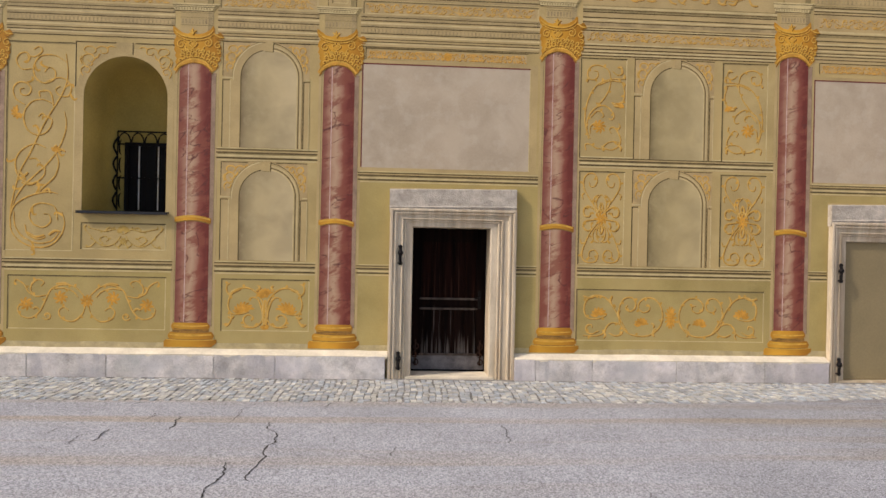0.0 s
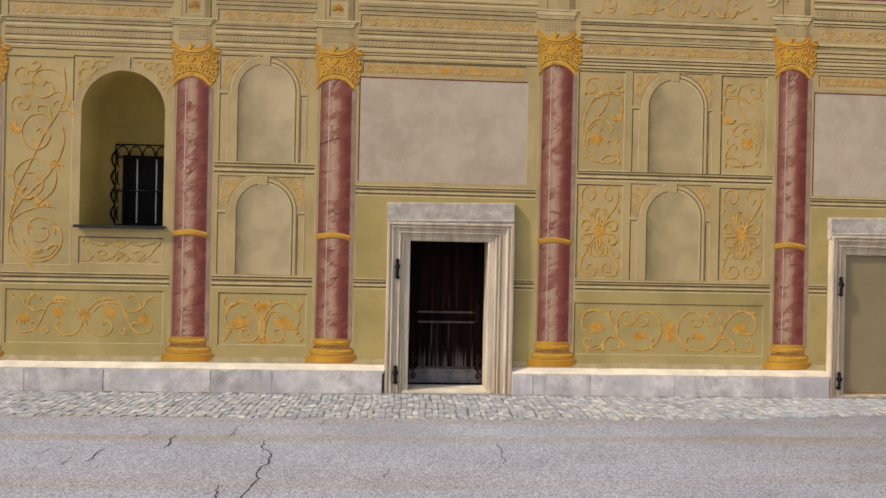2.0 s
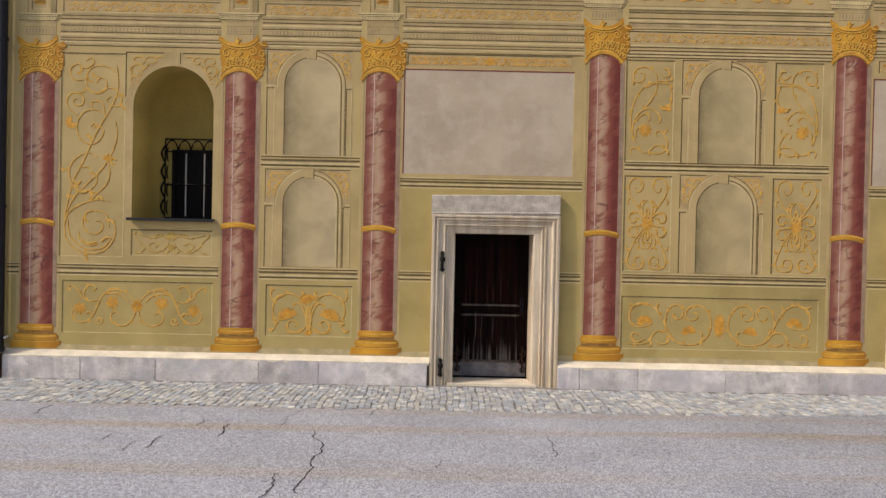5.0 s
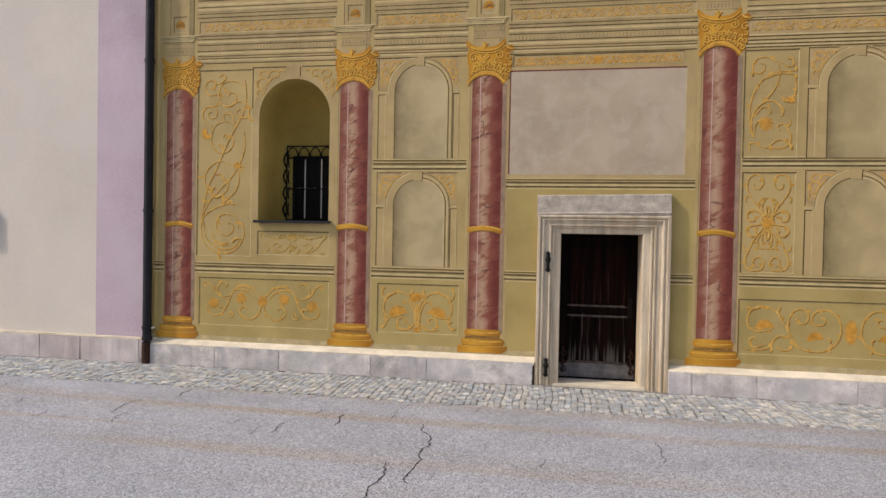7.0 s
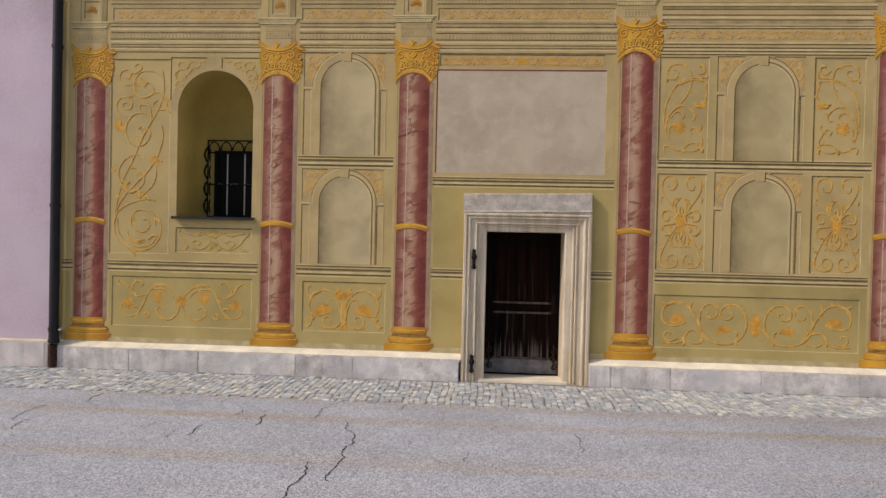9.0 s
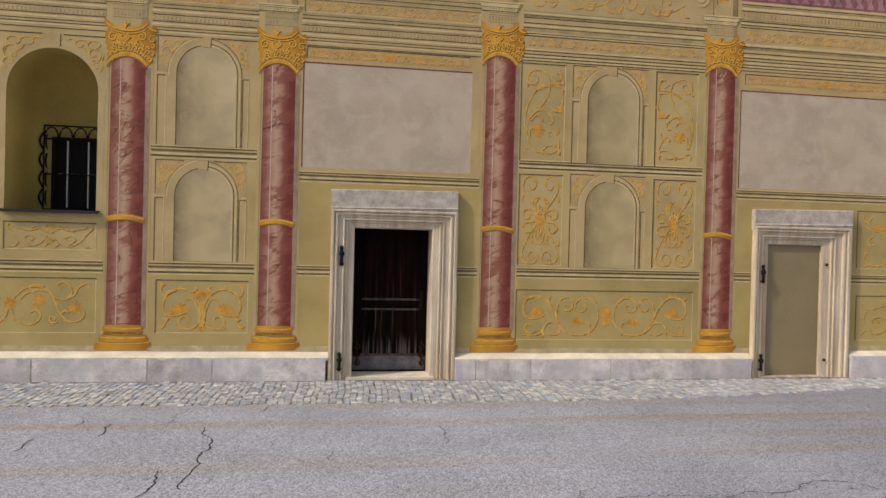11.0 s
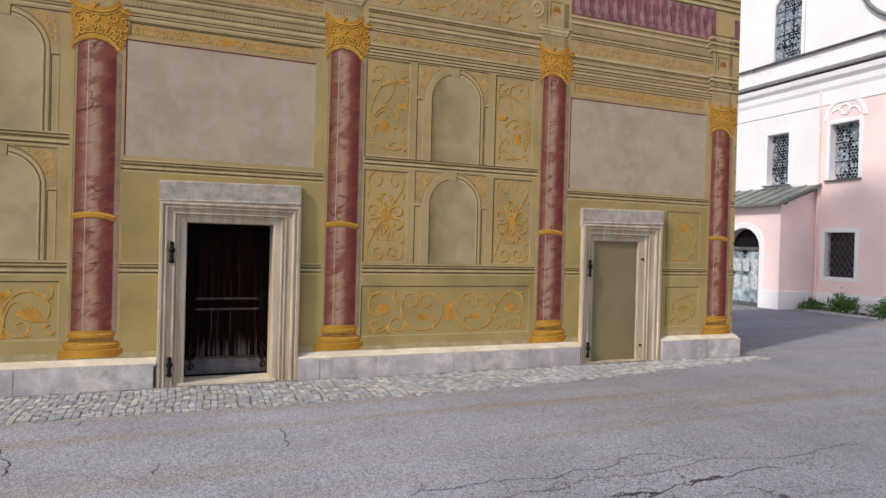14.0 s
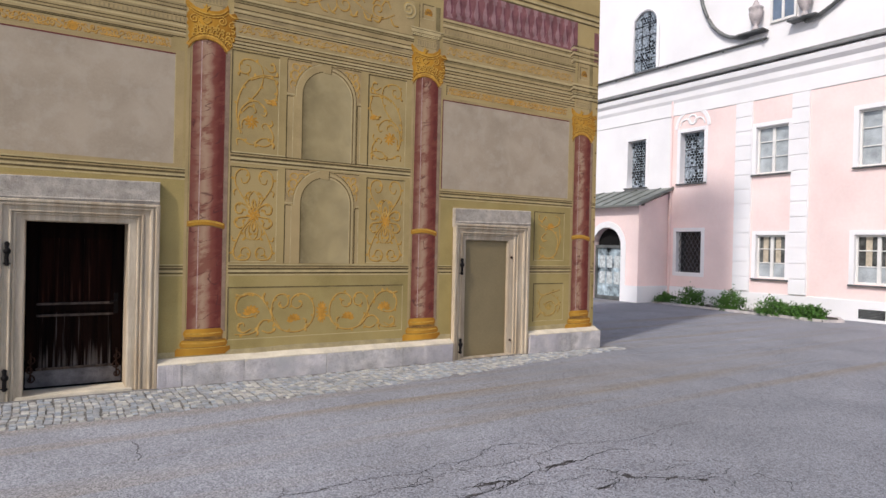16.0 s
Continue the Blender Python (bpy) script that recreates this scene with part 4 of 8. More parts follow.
def church_window(y0, y1, z0, z1, lattice=False, sill=True, label="white-framed casement window in the pink church wall"):
    w = thing("church_window", label, "window", "church windows")
    if lattice and z1 > 3:
        box("pane", CX + 0.27, CX + 0.30, y0, y1, z0, z1, leaded, w)
        bullseyes(w, CX + 0.264, lambda y, z: y0 + 0.05 < y < y1 - 0.05 and z0 + 0.05 < z < z1 - 0.05, y0, y1, z0, z1)
        bm = bmesh.new()
        for q in (1, 2):
            z = z0 + (z1 - z0) * q / 3
            tube_in(bm, [(CX + 0.255, y0, z), (CX + 0.255, y1, z)], 0.012, 5)
        tube_in(bm, [(CX + 0.255, (y0 + y1) / 2, z0), (CX + 0.255, (y0 + y1) / 2, z1)], 0.010, 5)
        part("saddle_bar", bm, iron, w)
    elif lattice:
        box("pane", CX + 0.27, CX + 0.30, y0, y1, z0, z1, glass_dark, w)
        bm = bmesh.new()
        k = 6
        rise = z1 - z0
        for i in range(-2 * k, 3 * k):
            for sg in (1, -1):
                ya = y0 + (y1 - y0) * i / k
                d = sg * rise * 0.62
                t0, t1 = (y0 - ya) / d, (y1 - ya) / d
                lo, hi = max(0.0, min(t0, t1)), min(1.0, max(t0, t1))
                if hi - lo > 0.03:
                    tube_in(bm, [(CX + 0.16, ya + d * lo, z0 + rise * lo), (CX + 0.16, ya + d * hi, z0 + rise * hi)], 0.012, 4)
        part("lattice", bm, lattice_iron, w, "grey iron diamond lattice")
    else:
        box("pane", CX + 0.16, CX + 0.18, y0, y1, z0, z1, glass_pale if z0 > 3 else glass_room, w)
        f = 0.06
        for a, b, c, d in ((y0, y0 + f, z0, z1), (y1 - f, y1, z0, z1), (y0 + f, y1 - f, z0, z0 + f), (y0 + f, y1 - f, z1 - f, z1), ((y0 + y1) / 2 - 0.05, (y0 + y1) / 2 + 0.05, z0 + f, z1 - f)):
            box("window_frame", CX + 0.10, CX + 0.16, a, b, c, d, white_paint, w, 0.006)
        for t in (0.36, 0.68):
            z = z0 + (z1 - z0) * t
            box("glazing_bar", CX + 0.12, CX + 0.155, y0 + f, y1 - f, z - 0.015, z + 0.015, white_paint, w)
        if z0 < 3:
            zl = z0 + (z1 - z0) * 0.36
            box("privacy_screen", CX + 0.145, CX + 0.159, y0 + f, y1 - f, z0 + f, zl, glass_pale, w)
            for q in (0.30, 0.72):
                yc = y0 + (y1 - y0) * q
                box("curtain", CX + 0.148, CX + 0.159, yc - 0.07, yc + 0.09, zl + 0.02, z1 - f, curtain_cream, w)
    s, back = 0.13, CX + (0.31 if lattice else 0.15)
    for a, b, c, d in ((y0 - s, y0 + 0.004, z0 - (0.06 if sill else s), z1 + s), (y1 - 0.004, y1 + s, z0 - (0.06 if sill else s), z1 + s), (y0 + 0.004, y1 - 0.004, z1 - 0.004, z1 + s)):
        box("surround", CX - 0.02, back, a, b, c, d, church_white, w, 0.008)
    if sill:
        box("sill", CX - 0.10, CX + 0.15, y0 - 0.12, y1 + 0.12, z0 - 0.055, z0 - 0.012, slate, w, 0.01)
    else:
        box("surround", CX - 0.02, back, y0 + 0.004, y1 - 0.004, z0 - s, z0 + 0.004, church_white, w, 0.008)
    return w


church_window(10.20, 11.16, 1.02, 2.40)
church_window(10.17, 11.22, 4.36, 5.88)
church_window(7.05, 8.24, 1.0, 2.40)
church_window(7.0, 8.2, 4.32, 5.93)
church_window(13.12, 14.10, 4.27, 6.10, True, label="dark leaded church window under a pink shell arch")
church_window(15.64, 16.53, 4.27, 6.10, True, label="dark leaded church window above the lean-to roof")
church_window(13.16, 14.18, 1.07, 2.54, True, False, label="dark latticed ground-floor church window in a white surround")
# blind arch over one window
arch = thing("blind_arch", "white arched moulding with pink shell tracery over a church window", "blind arch")
ac, az = 13.61, 6.24
bm = bmesh.new()
prev = None
for i in range(25):
    a = math.pi * i / 24
    cur = []
    for r, x in ((0.60, CX), (0.60, CX - 0.025), (0.71, CX - 0.03), (0.73, CX)):
        cur.append(bm.verts.new((x, ac - r * math.cos(a), az + r * math.sin(a))))
    if prev:
        for k in range(3):
            bm.faces.new((prev[k], cur[k], cur[k + 1], prev[k + 1]))
    prev = cur
part("arch_moulding", bm, church_white, arch)
bm = bmesh.new()
for cy, cz, r in ((ac, az + 0.28, 0.16), (ac - 0.27, az + 0.10, 0.22), (ac + 0.27, az + 0.10, 0.22)):
    tube_in(bm, [(CX - 0.01, cy + r * math.cos(q * math.pi / 9 - (0.0 if r > 0.2 else 1.5)), cz + r * math.sin(q * math.pi / 9 - (0.0 if r > 0.2 else 1.5))) for q in range(10 if r > 0.2 else 19)], 0.03, 6)
part("tracery", bm, church_white, arch)

# rusticated white pilasters
for y0, y1 in ((9.53, 10.06), (11.34, 11.92)):
    p = thing("pilaster", "white rusticated pilaster strip on the pink church wall", "pilaster", "church pilasters")
    n = 13
    for k in range(n):
        z = 0.56 + k * (6.74 - 0.56) / n
        box("course_block", CX - 0.07, CX + 0.02, y0, y1, z + 0.014, z + (6.74 - 0.56) / n - 0.014, church_white, p, 0.012)
    box("core", CX - 0.045, CX + 0.02, y0 + 0.002, y1 - 0.002, 0.56, 6.74, church_white, p)

# arched upper window
w = thing("church_window", "tall arched leaded window in the white upper church wall", "window", "church windows")
ux = CX + 0.35
bm = bmesh.new()
pts = [(15.50, 8.86), (16.58, 8.86)] + [(16.04 + 0.54 * math.cos(math.pi * i / 14), 10.62 + 0.54 * math.sin(math.pi * i / 14)) for i in range(15)]
f = [bm.verts.new((ux - 0.02, y, z)) for y, z in pts]
b = [bm.verts.new((ux + 0.05, y, z)) for y, z in pts]
bm.faces.new(f)
for i in range(len(pts)):
    j = (i + 1) % len(pts)
    bm.faces.new((f[i], b[i], b[j], f[j]))
part("pane", bm, leaded, w)
bullseyes(w, ux - 0.024, lambda y, z: abs(y - 16.04) < 0.47 and (z < 10.62 or math.hypot(y - 16.04, z - 10.62) < 0.48), 15.54, 16.54, 8.9, 11.15)
bm = bmesh.new()
for z in (9.3, 9.75, 10.2, 10.62):
    tube_in(bm, [(ux - 0.035, 15.50, z), (ux - 0.035, 16.58, z)], 0.014, 5)
for y in (15.86, 16.22):
    tube_in(bm, [(ux - 0.035, y, 8.86), (ux - 0.035, y, 11.1)], 0.012, 5)
part("saddle_bar", bm, iron, w)
bm = bmesh.new()
o = [(ux - 0.07, 15.44, 8.84)] + [(ux - 0.07, 16.04 - 0.60 * math.cos(math.pi * i / 16), 10.62 + 0.60 * math.sin(math.pi * i / 16)) for i in range(17)] + [(ux - 0.07, 16.64, 8.84)]
tube_in(bm, o, 0.06, 6)
part("surround", bm, church_white, w)
box("sill", ux - 0.12, ux + 0.02, 15.36, 16.72, 8.79, 8.85, slate, w, 0.01)

# curved gable coping with ledges and urns
gable = thing("gable_coping", "dark curved metal coping of the church gable", "coping")
curve = smooth([(13.75, 11.9), (13.62, 11.1), (13.40, 10.35), (13.05, 9.70), (12.55, 9.25), (12.0, 9.05), (11.75, 9.02)], 6)
tube("coping", [(ux - 0.10, y, z) for y, z in curve], 0.062, slate, gable, 8)
box("ledge", ux - 0.35, ux + 0.1, 11.10, 12.05, 9.03, 9.10, slate, gable, 0.02)
curve = smooth([(9.9, 8.98), (9.4, 9.1), (8.6, 9.6), (8.0, 10.4), (7.7, 11.4)], 6)
tube("coping", [(ux - 0.10, y, z) for y, z in curve], 0.062, slate, gable, 8)
box("ledge", ux - 0.35, ux + 0.1, 9.45, 10.35, 9.03, 9.10, slate, gable, 0.02)


urn_stone = material("pinkish_urn_stone", (0.56, 0.50, 0.49), vary=0.15, scale=6)


def urn(y):
    prof = [(0.15, 9.10), (0.15, 9.13), (0.10, 9.20), (0.07, 9.26), (0.15, 9.34), (0.24, 9.52), (0.27, 9.66), (0.23, 9.74), (0.28, 9.80), (0.28, 9.84), (0.16, 9.90), (0.10, 10.0), (0.05, 10.08), (0.0, 10.12)]
    bm = bmesh.new()
    rows = [[bm.verts.new((CX + 0.12 + 0.8 * r * math.cos(k * math.pi / 8), y + 0.8 * r * math.sin(k * math.pi / 8), z)) for k in range(16)] for r, z in prof[:-1]]
    for a, b in zip(rows, rows[1:]):
        for k in range(16):
            bm.faces.new((a[k], a[(k + 1) % 16], b[(k + 1) % 16], b[k]))
    bm.faces.new(rows[0][::-1]), bm.faces.new(rows[-1])
    ob = finish("urn", bm, urn_stone)
    for p in ob.data.polygons:
        p.use_smooth = True
    return tagged(ob, "white stone urn on the church gable ledge", "urn", "gable urns")


urn(11.42), urn(9.85)
w = thing("church_window", "small window between the urns of the church gable", "window", "church windows")
box("pane", ux - 0.03, ux + 0.01, 10.25, 10.98, 9.30, 10.4, material("blue_reflecting_glass", (0.16, 0.21, 0.28), rough=0.1, spec=0.6), w)
for a, b, cc, d in ((10.19, 10.27, 9.24, 10.46), (10.96, 11.04, 9.24, 10.46), (10.58, 10.66, 9.3, 10.4), (10.27, 10.96, 9.24, 9.32)):
    box("window_frame", ux - 0.07, ux, a, b, cc, d, white_paint, w, 0.006)
tube("downpipe_church", [(CX - 0.05, 14.44, 0.1), (CX - 0.05, 14.44, 7.3)], 0.035, pink_wall)
tagged(bpy.data.objects["downpipe_church"], "pink painted thin downpipe on the church wall", "downpipe")
vent = thing("vent_grille", "dark cellar vent grille in the white church plinth", "vent")
box("backing", CX - 0.045, CX - 0.034, 7.40, 8.07, 0.05, 0.31, inside_dark, vent)
for k in range(6):
    box("slat", CX - 0.06, CX - 0.046, 7.42, 8.05, 0.065 + k * 0.04, 0.085 + k * 0.04, slate, vent)

# lean-to annex with an arched doorway
AX, AY, AH = 18.0, 14.55, 3.42


def wedge(bm, x0, x1, y0, y1, z0, za, zb):
    v = [bm.verts.new(p) for p in ((x0, y0, z0), (x1, y0, z0), (x1, y0, zb), (x0, y0, za), (x0, y1, z0), (x1, y1, z0), (x1, y1, zb), (x0, y1, za))]
    for q in ((0, 1, 2, 3), (7, 6, 5, 4), (0, 4, 5, 1), (1, 5, 6, 2), (2, 6, 7, 3), (3, 7, 4, 0)):
        bm.faces.new([v[i] for i in q])


bm = bmesh.new()
wedge(bm, AX + 0.3, CX + 0.1, AY, AY + 0.3, -0.3, AH + 0.08, 4.0)
arc = [(16.02 - 0.69 * math.cos(math.pi * i / 16), 1.97 + 0.69 * math.sin(math.pi * i / 16)) for i in range(17)]


def yz_prism(bm, pts, x0, x1):
    a = [bm.verts.new((x0, y, z)) for y, z in pts]
    b = [bm.verts.new((x1, y, z)) for y, z in pts]
    bm.faces.new(a), bm.faces.new(b[::-1])
    for i in range(len(pts)):
        j = (i + 1) % len(pts)
        bm.faces.new((a[i], b[i], b[j], a[j]))


yz_prism(bm, rect(AY, 15.33, -0.3, AH), AX, AX + 0.3)
yz_prism(bm, rect(16.71, 21, -0.3, AH), AX, AX + 0.3)
for (ya, za), (yb, zb) in zip(arc, arc[1:]):
    yz_prism(bm, [(ya, za), (yb, zb), (yb, AH), (ya, AH)], AX, AX + 0.3)
tagged(finish("wall_annex", bm, pink_wall), "pink lean-to annex wall with an arched doorway", "wall", kind="structure")
bm = bmesh.new()
prev = None
for y, z in [(15.33, -0.04), *arc, (16.71, -0.04)]:
    dy, dz = y - 16.02, max(0.0, z - 1.97)
    ln = math.hypot(dy, dz) or 1
    cur = [bm.verts.new((AX - 0.03, y, z)), bm.verts.new((AX - 0.03, y + dy / ln * 0.22, z + dz / ln * 0.22)), bm.verts.new((AX + 0.05, y + dy / ln * 0.22, z + dz / ln * 0.22)), bm.verts.new((AX + 0.05, y, z))]
    if prev:
        for k in range(4):
            bm.faces.new((prev[k], cur[k], cur[(k + 1) % 4], prev[(k + 1) % 4]))
    prev = cur
tagged(finish("trim_arch", bm, church_white), "white surround of the annex doorway", "door surround", kind="structure")
bm = bmesh.new()
box_in(bm, AX - 0.03, CX - 0.02, AY - 0.03, AY, -0.3, 0.55)
box_in(bm, AX - 0.03, AX, AY, 15.11, -0.3, 0.55)
tagged(finish("trim_annex_plinth", bm, church_white), "white plinth of the annex", "plinth", kind="structure")


def slope(bm, x0, x1, y0, y1, za, zb, t):
    v = [bm.verts.new(q) for q in ((x0, y0, za - t), (x1, y0, zb - t), (x1, y0, zb), (x0, y0, za), (x0, y1, za - t), (x1, y1, zb - t), (x1, y1, zb), (x0, y1, za))]
    for q in ((0, 1, 2, 3), (7, 6, 5, 4), (0, 4, 5, 1), (1, 5, 6, 2), (2, 6, 7, 3), (3, 7, 4, 0)):
        bm.faces.new([v[i] for i in q])


bm = bmesh.new()
slope(bm, AX - 0.30, CX + 0.02, AY - 0.22, 21, AH + 0.03, 4.16, 0.07)
for k in range(11):
    y = AY - 0.21 + k * 0.56
    slope(bm, AX - 0.31, CX, y, y + 0.035, AH + 0.065, 4.19, 0.05)
tagged(finish("roof_annex", bm, roof_zinc), "grey standing-seam metal roof of the annex", "roof", kind="structure")
gd = thing("door_3", "grey-framed glass door with pale notices in the annex arch", "door", kind="structure")
box("dark_behind", AX + 0.28, AX + 0.30, 15.33, 16.71, -0.04, 2.62, inside_dark, gd)
box("glass", AX + 0.16, AX + 0.18, 15.44, 16.64, 0.08, 1.90, material("notice_glass", (0.46, 0.56, 0.61), rough=0.2, vary=0.45, scale=3.0, fine=9), gd)
for a, b, cc, d in ((15.34, 15.46, -0.03, 2.0), (16.60, 16.70, -0.03, 2.0), (15.46, 16.60, -0.03, 0.10), (15.46, 16.60, 1.88, 2.0)):
    box("door_frame", AX + 0.10, AX + 0.20, a, b, cc, d, slate, gd, 0.01)
for k in range(6):
    box("notice", AX + 0.14, AX + 0.158, 15.52 + 0.36 * (k % 3), 15.77 + 0.36 * (k % 3), 0.55 + 0.6 * (k // 3), 1.0 + 0.6 * (k // 3), material("pale_notice", (0.6, 0.64, 0.64), vary=0.2, scale=12), gd)

# planted strip
bm = bmesh.new()
rv = [(18.62, 14.3), (18.30, 8.4), (18.75, 8.1), (19.55, 8.6), (19.55, 14.5), (19.0, 14.5)]
a = [bm.verts.new((x, y, GROUND + 0.05)) for x, y in rv]
b = [bm.verts.new((x, y, GROUND - 0.1)) for x, y in rv]
bm.faces.new(a)
for i in range(6):
    bm.faces.new((a[i], b[i], b[(i + 1) % 6], a[(i + 1) % 6]))
tagged(finish("planting_bed", bm, soil), "narrow soil bed along the church wall", "planting bed", kind="structure")
bm = bmesh.new()
for (xa, ya), (xb, yb) in zip(rv[:3], rv[1:4]):
    n = 14
    for i in range(n):
        t0, t1 = i / n, (i + 1) / n - 0.003
        p0, p1 = Vector((xa + (xb - xa) * t0, ya + (yb - ya) * t0, 0)), Vector((xa + (xb - xa) * t1, ya + (yb - ya) * t1, 0))
        side = (p1 - p0).normalized().cross(Vector((0, 0, 1))) * 0.05
        q = [p0 - side, p1 - side, p1 + side, p0 + side]
        t = [bm.verts.new((v.x, v.y, GROUND + 0.07)) for v in q]
        u = [bm.verts.new((v.x, v.y, GROUND - 0.1)) for v in q]
        bm.faces.new(t)
        for k in range(4):
            bm.faces.new((t[k], u[k], u[(k + 1) % 4], t[(k + 1) % 4]))
tagged(finish("kerb", bm, plinth_stone), "low stone edging of the planting bed", "kerb", kind="structure")


def bush(x, y, r, h, seed):
    rg = random.Random(seed)
    ob = thing("shrub", "low clipped dark green shrub in the bed by the church", "shrub", "shrubs by the church")
    bm = bmesh.new()
    for k in range(7):
        a = rg.uniform(0, 6.28)
        e = Vector((x + r * 0.6 * math.cos(a), y + r * 0.6 * math.sin(a), GROUND + h * rg.uniform(0.5, 0.9)))
        tube_in(bm, [(x, y, GROUND), tuple(Vector((x, y, GROUND)).lerp(e, 0.5) + Vector((0, 0, 0.05))), tuple(e)], 0.012, 5)
    part("stem", bm, old_wood, ob)
    bm = bmesh.new()
    for k in range(2600):
        u, a = rg.random(), rg.uniform(0, 6.283)
        el = math.asin(rg.uniform(-0.15, 1))
        rr = (0.5 + 0.55 * rg.random() ** 0.5) * (1.0 + 0.75 * noise.noise((2.1 * math.cos(a) * math.cos(el) + seed, 2.1 * math.sin(a) * math.cos(el), 2.1 * math.sin(el))))
        if rg.random() < 0.10:
            rr *= rg.uniform(1.05, 1.35)
        c = Vector((x + r * rr * math.cos(el) * math.cos(a), y + r * rr * math.cos(el) * math.sin(a), GROUND + 0.05 + h * rr * max(0.0, math.sin(el))))
        d = Vector((rg.gauss(0, 1), rg.gauss(0, 1), rg.gauss(0.4, 1))).normalized()
        s = d.cross(Vector((rg.gauss(0, 1), rg.gauss(0, 1), rg.gauss(0, 1)))).normalized()
        L = rg.uniform(0.04, 0.085)
        v = [bm.verts.new(c), bm.verts.new(c + d * L * 0.5 + s * L * 0.28), bm.verts.new(c + d * L), bm.verts.new(c + d * L * 0.5 - s * L * 0.28)]
        bm.faces.new(v)
    part("foliage", bm, leaf, ob)


for i, (x, y, r, h) in enumerate(((18.95, 14.0, 0.42, 0.36), (19.0, 13.0, 0.50, 0.62), (18.85, 11.5, 0.55, 0.66), (18.75, 9.95, 0.62, 0.52), (18.65, 9.15, 0.40, 0.36), (18.6, 8.75, 0.38, 0.40))):
    bush(x - 0.05, y, r * 0.76, h * 0.74, i + 1)
rg = random.Random(8)
bm = bmesh.new()
for k in range(420):
    y = rg.uniform(8.7, 14.2)
    c = Vector((18.55 + 0.02 * (y - 8.5) + rg.uniform(0, 0.35), y, GROUND + 0.06 + rg.random() * 0.14))
    r = 0.02
    d, s = Vector((rg.gauss(0, 1), rg.gauss(0, 1), 0.3)).normalized(), Vector((0, 0, 1))
    bm.faces.new([bm.verts.new(c + d * r * a + s * r * b) for a, b in ((-1, 0), (0, -1), (1, 0), (0, 1))])
tagged(finish("bedding_flowers", bm, church_white), "small white bedding flowers between the shrubs", "flowers", kind="stuff")

# ---- the mural: mock architecture painted on the front, laid on in thin coats ----
COLS = [(-5.523, 3.945, 0), (-2.845, 4.005, 0), (-0.973, 4.040, 0), (2.000, 4.335, 1), (5.287, 4.390, 1), (8.690, 3.865, 2)]  # centre, top of the shaft, bay kind
dentil_paint = material("soft_khaki_shadow_paint", (0.372, 0.278, 0.134), vary=0.15, scale=5)
frieze_wash = material("ochre_tinted_limewash", (0.445, 0.315, 0.142), wash=(0.46, 0.335, 0.16), wash_scale=3.0, vary=0.12, scale=8)
faded_ochre = material("faded_ochre_paint", (0.46, 0.30, 0.075), vary=0.15, scale=9)
mauve_edge = material("mauve_shadow_paint", (0.33, 0.22, 0.145), vary=0.15, scale=6)
pink_line = material("pale_pink_line_paint", (0.60, 0.42, 0.37), vary=0.15, scale=9)


def mapper(px0, py0, px1, py1, bx):
    """From a drawing's units, y down, to a box x0, x1, z0, z1 on the wall."""
    x0, x1, z0, z1 = bx

    def at(*pts):
        return [(x0 + (x1 - x0) * (x - px0) / (px1 - px0), z1 - (z1 - z0) * (y - py0) / (py1 - py0)) for x, y in pts]
    return at


def frame_lines(name, x0, x1, z0, z1, parent, off=0.005, w=0.012):
    """A painted sunk panel: dark above and on the left, pale below and on the right."""
    bars(name + "_shade", [(x0, x1, z1 - w, z1), (x0, x0 + w, z0, z1 - w)], off, dark_line, parent)
    bars(name + "_soft_shade", [(x0 + w, x1, z1 - w - 0.009, z1 - w), (x0 + w, x0 + w + 0.009, z0, z1 - w - 0.009)], off, mid_line, parent)
    bars(name + "_edge", [(x0 + w, x1, z0, z0 + w), (x1 - w, x1, z0 + w, z1 - w)], off, pale_line, parent)


def course(name, x0, x1, lines, parent, off=0.004):
    """Painted mouldings: rows of (z, height, material)."""
    for z, h, mat in lines:
        bars(name, [(x0, x1, z - h / 2, z + h / 2)], off + (0.0015 if mat is dark_line else 0), mat, parent)


def dentils(x0, x1, z0, z1, parent, pitch=0.052):
    """A row of pale beads on a shaded band."""
    n = int((x1 - x0) / pitch)
    bars("dentil_band", [(x0, x1, z0 - 0.004, z1 + 0.004)], 0.0058, dentil_paint, parent)
    bars("dentil_course", [(x0 + i * pitch, x0 + i * pitch + pitch * 0.6, z0 + 0.002, z1) for i in range(n)], 0.0072, light_paint, parent)["kind"] = "stuff"


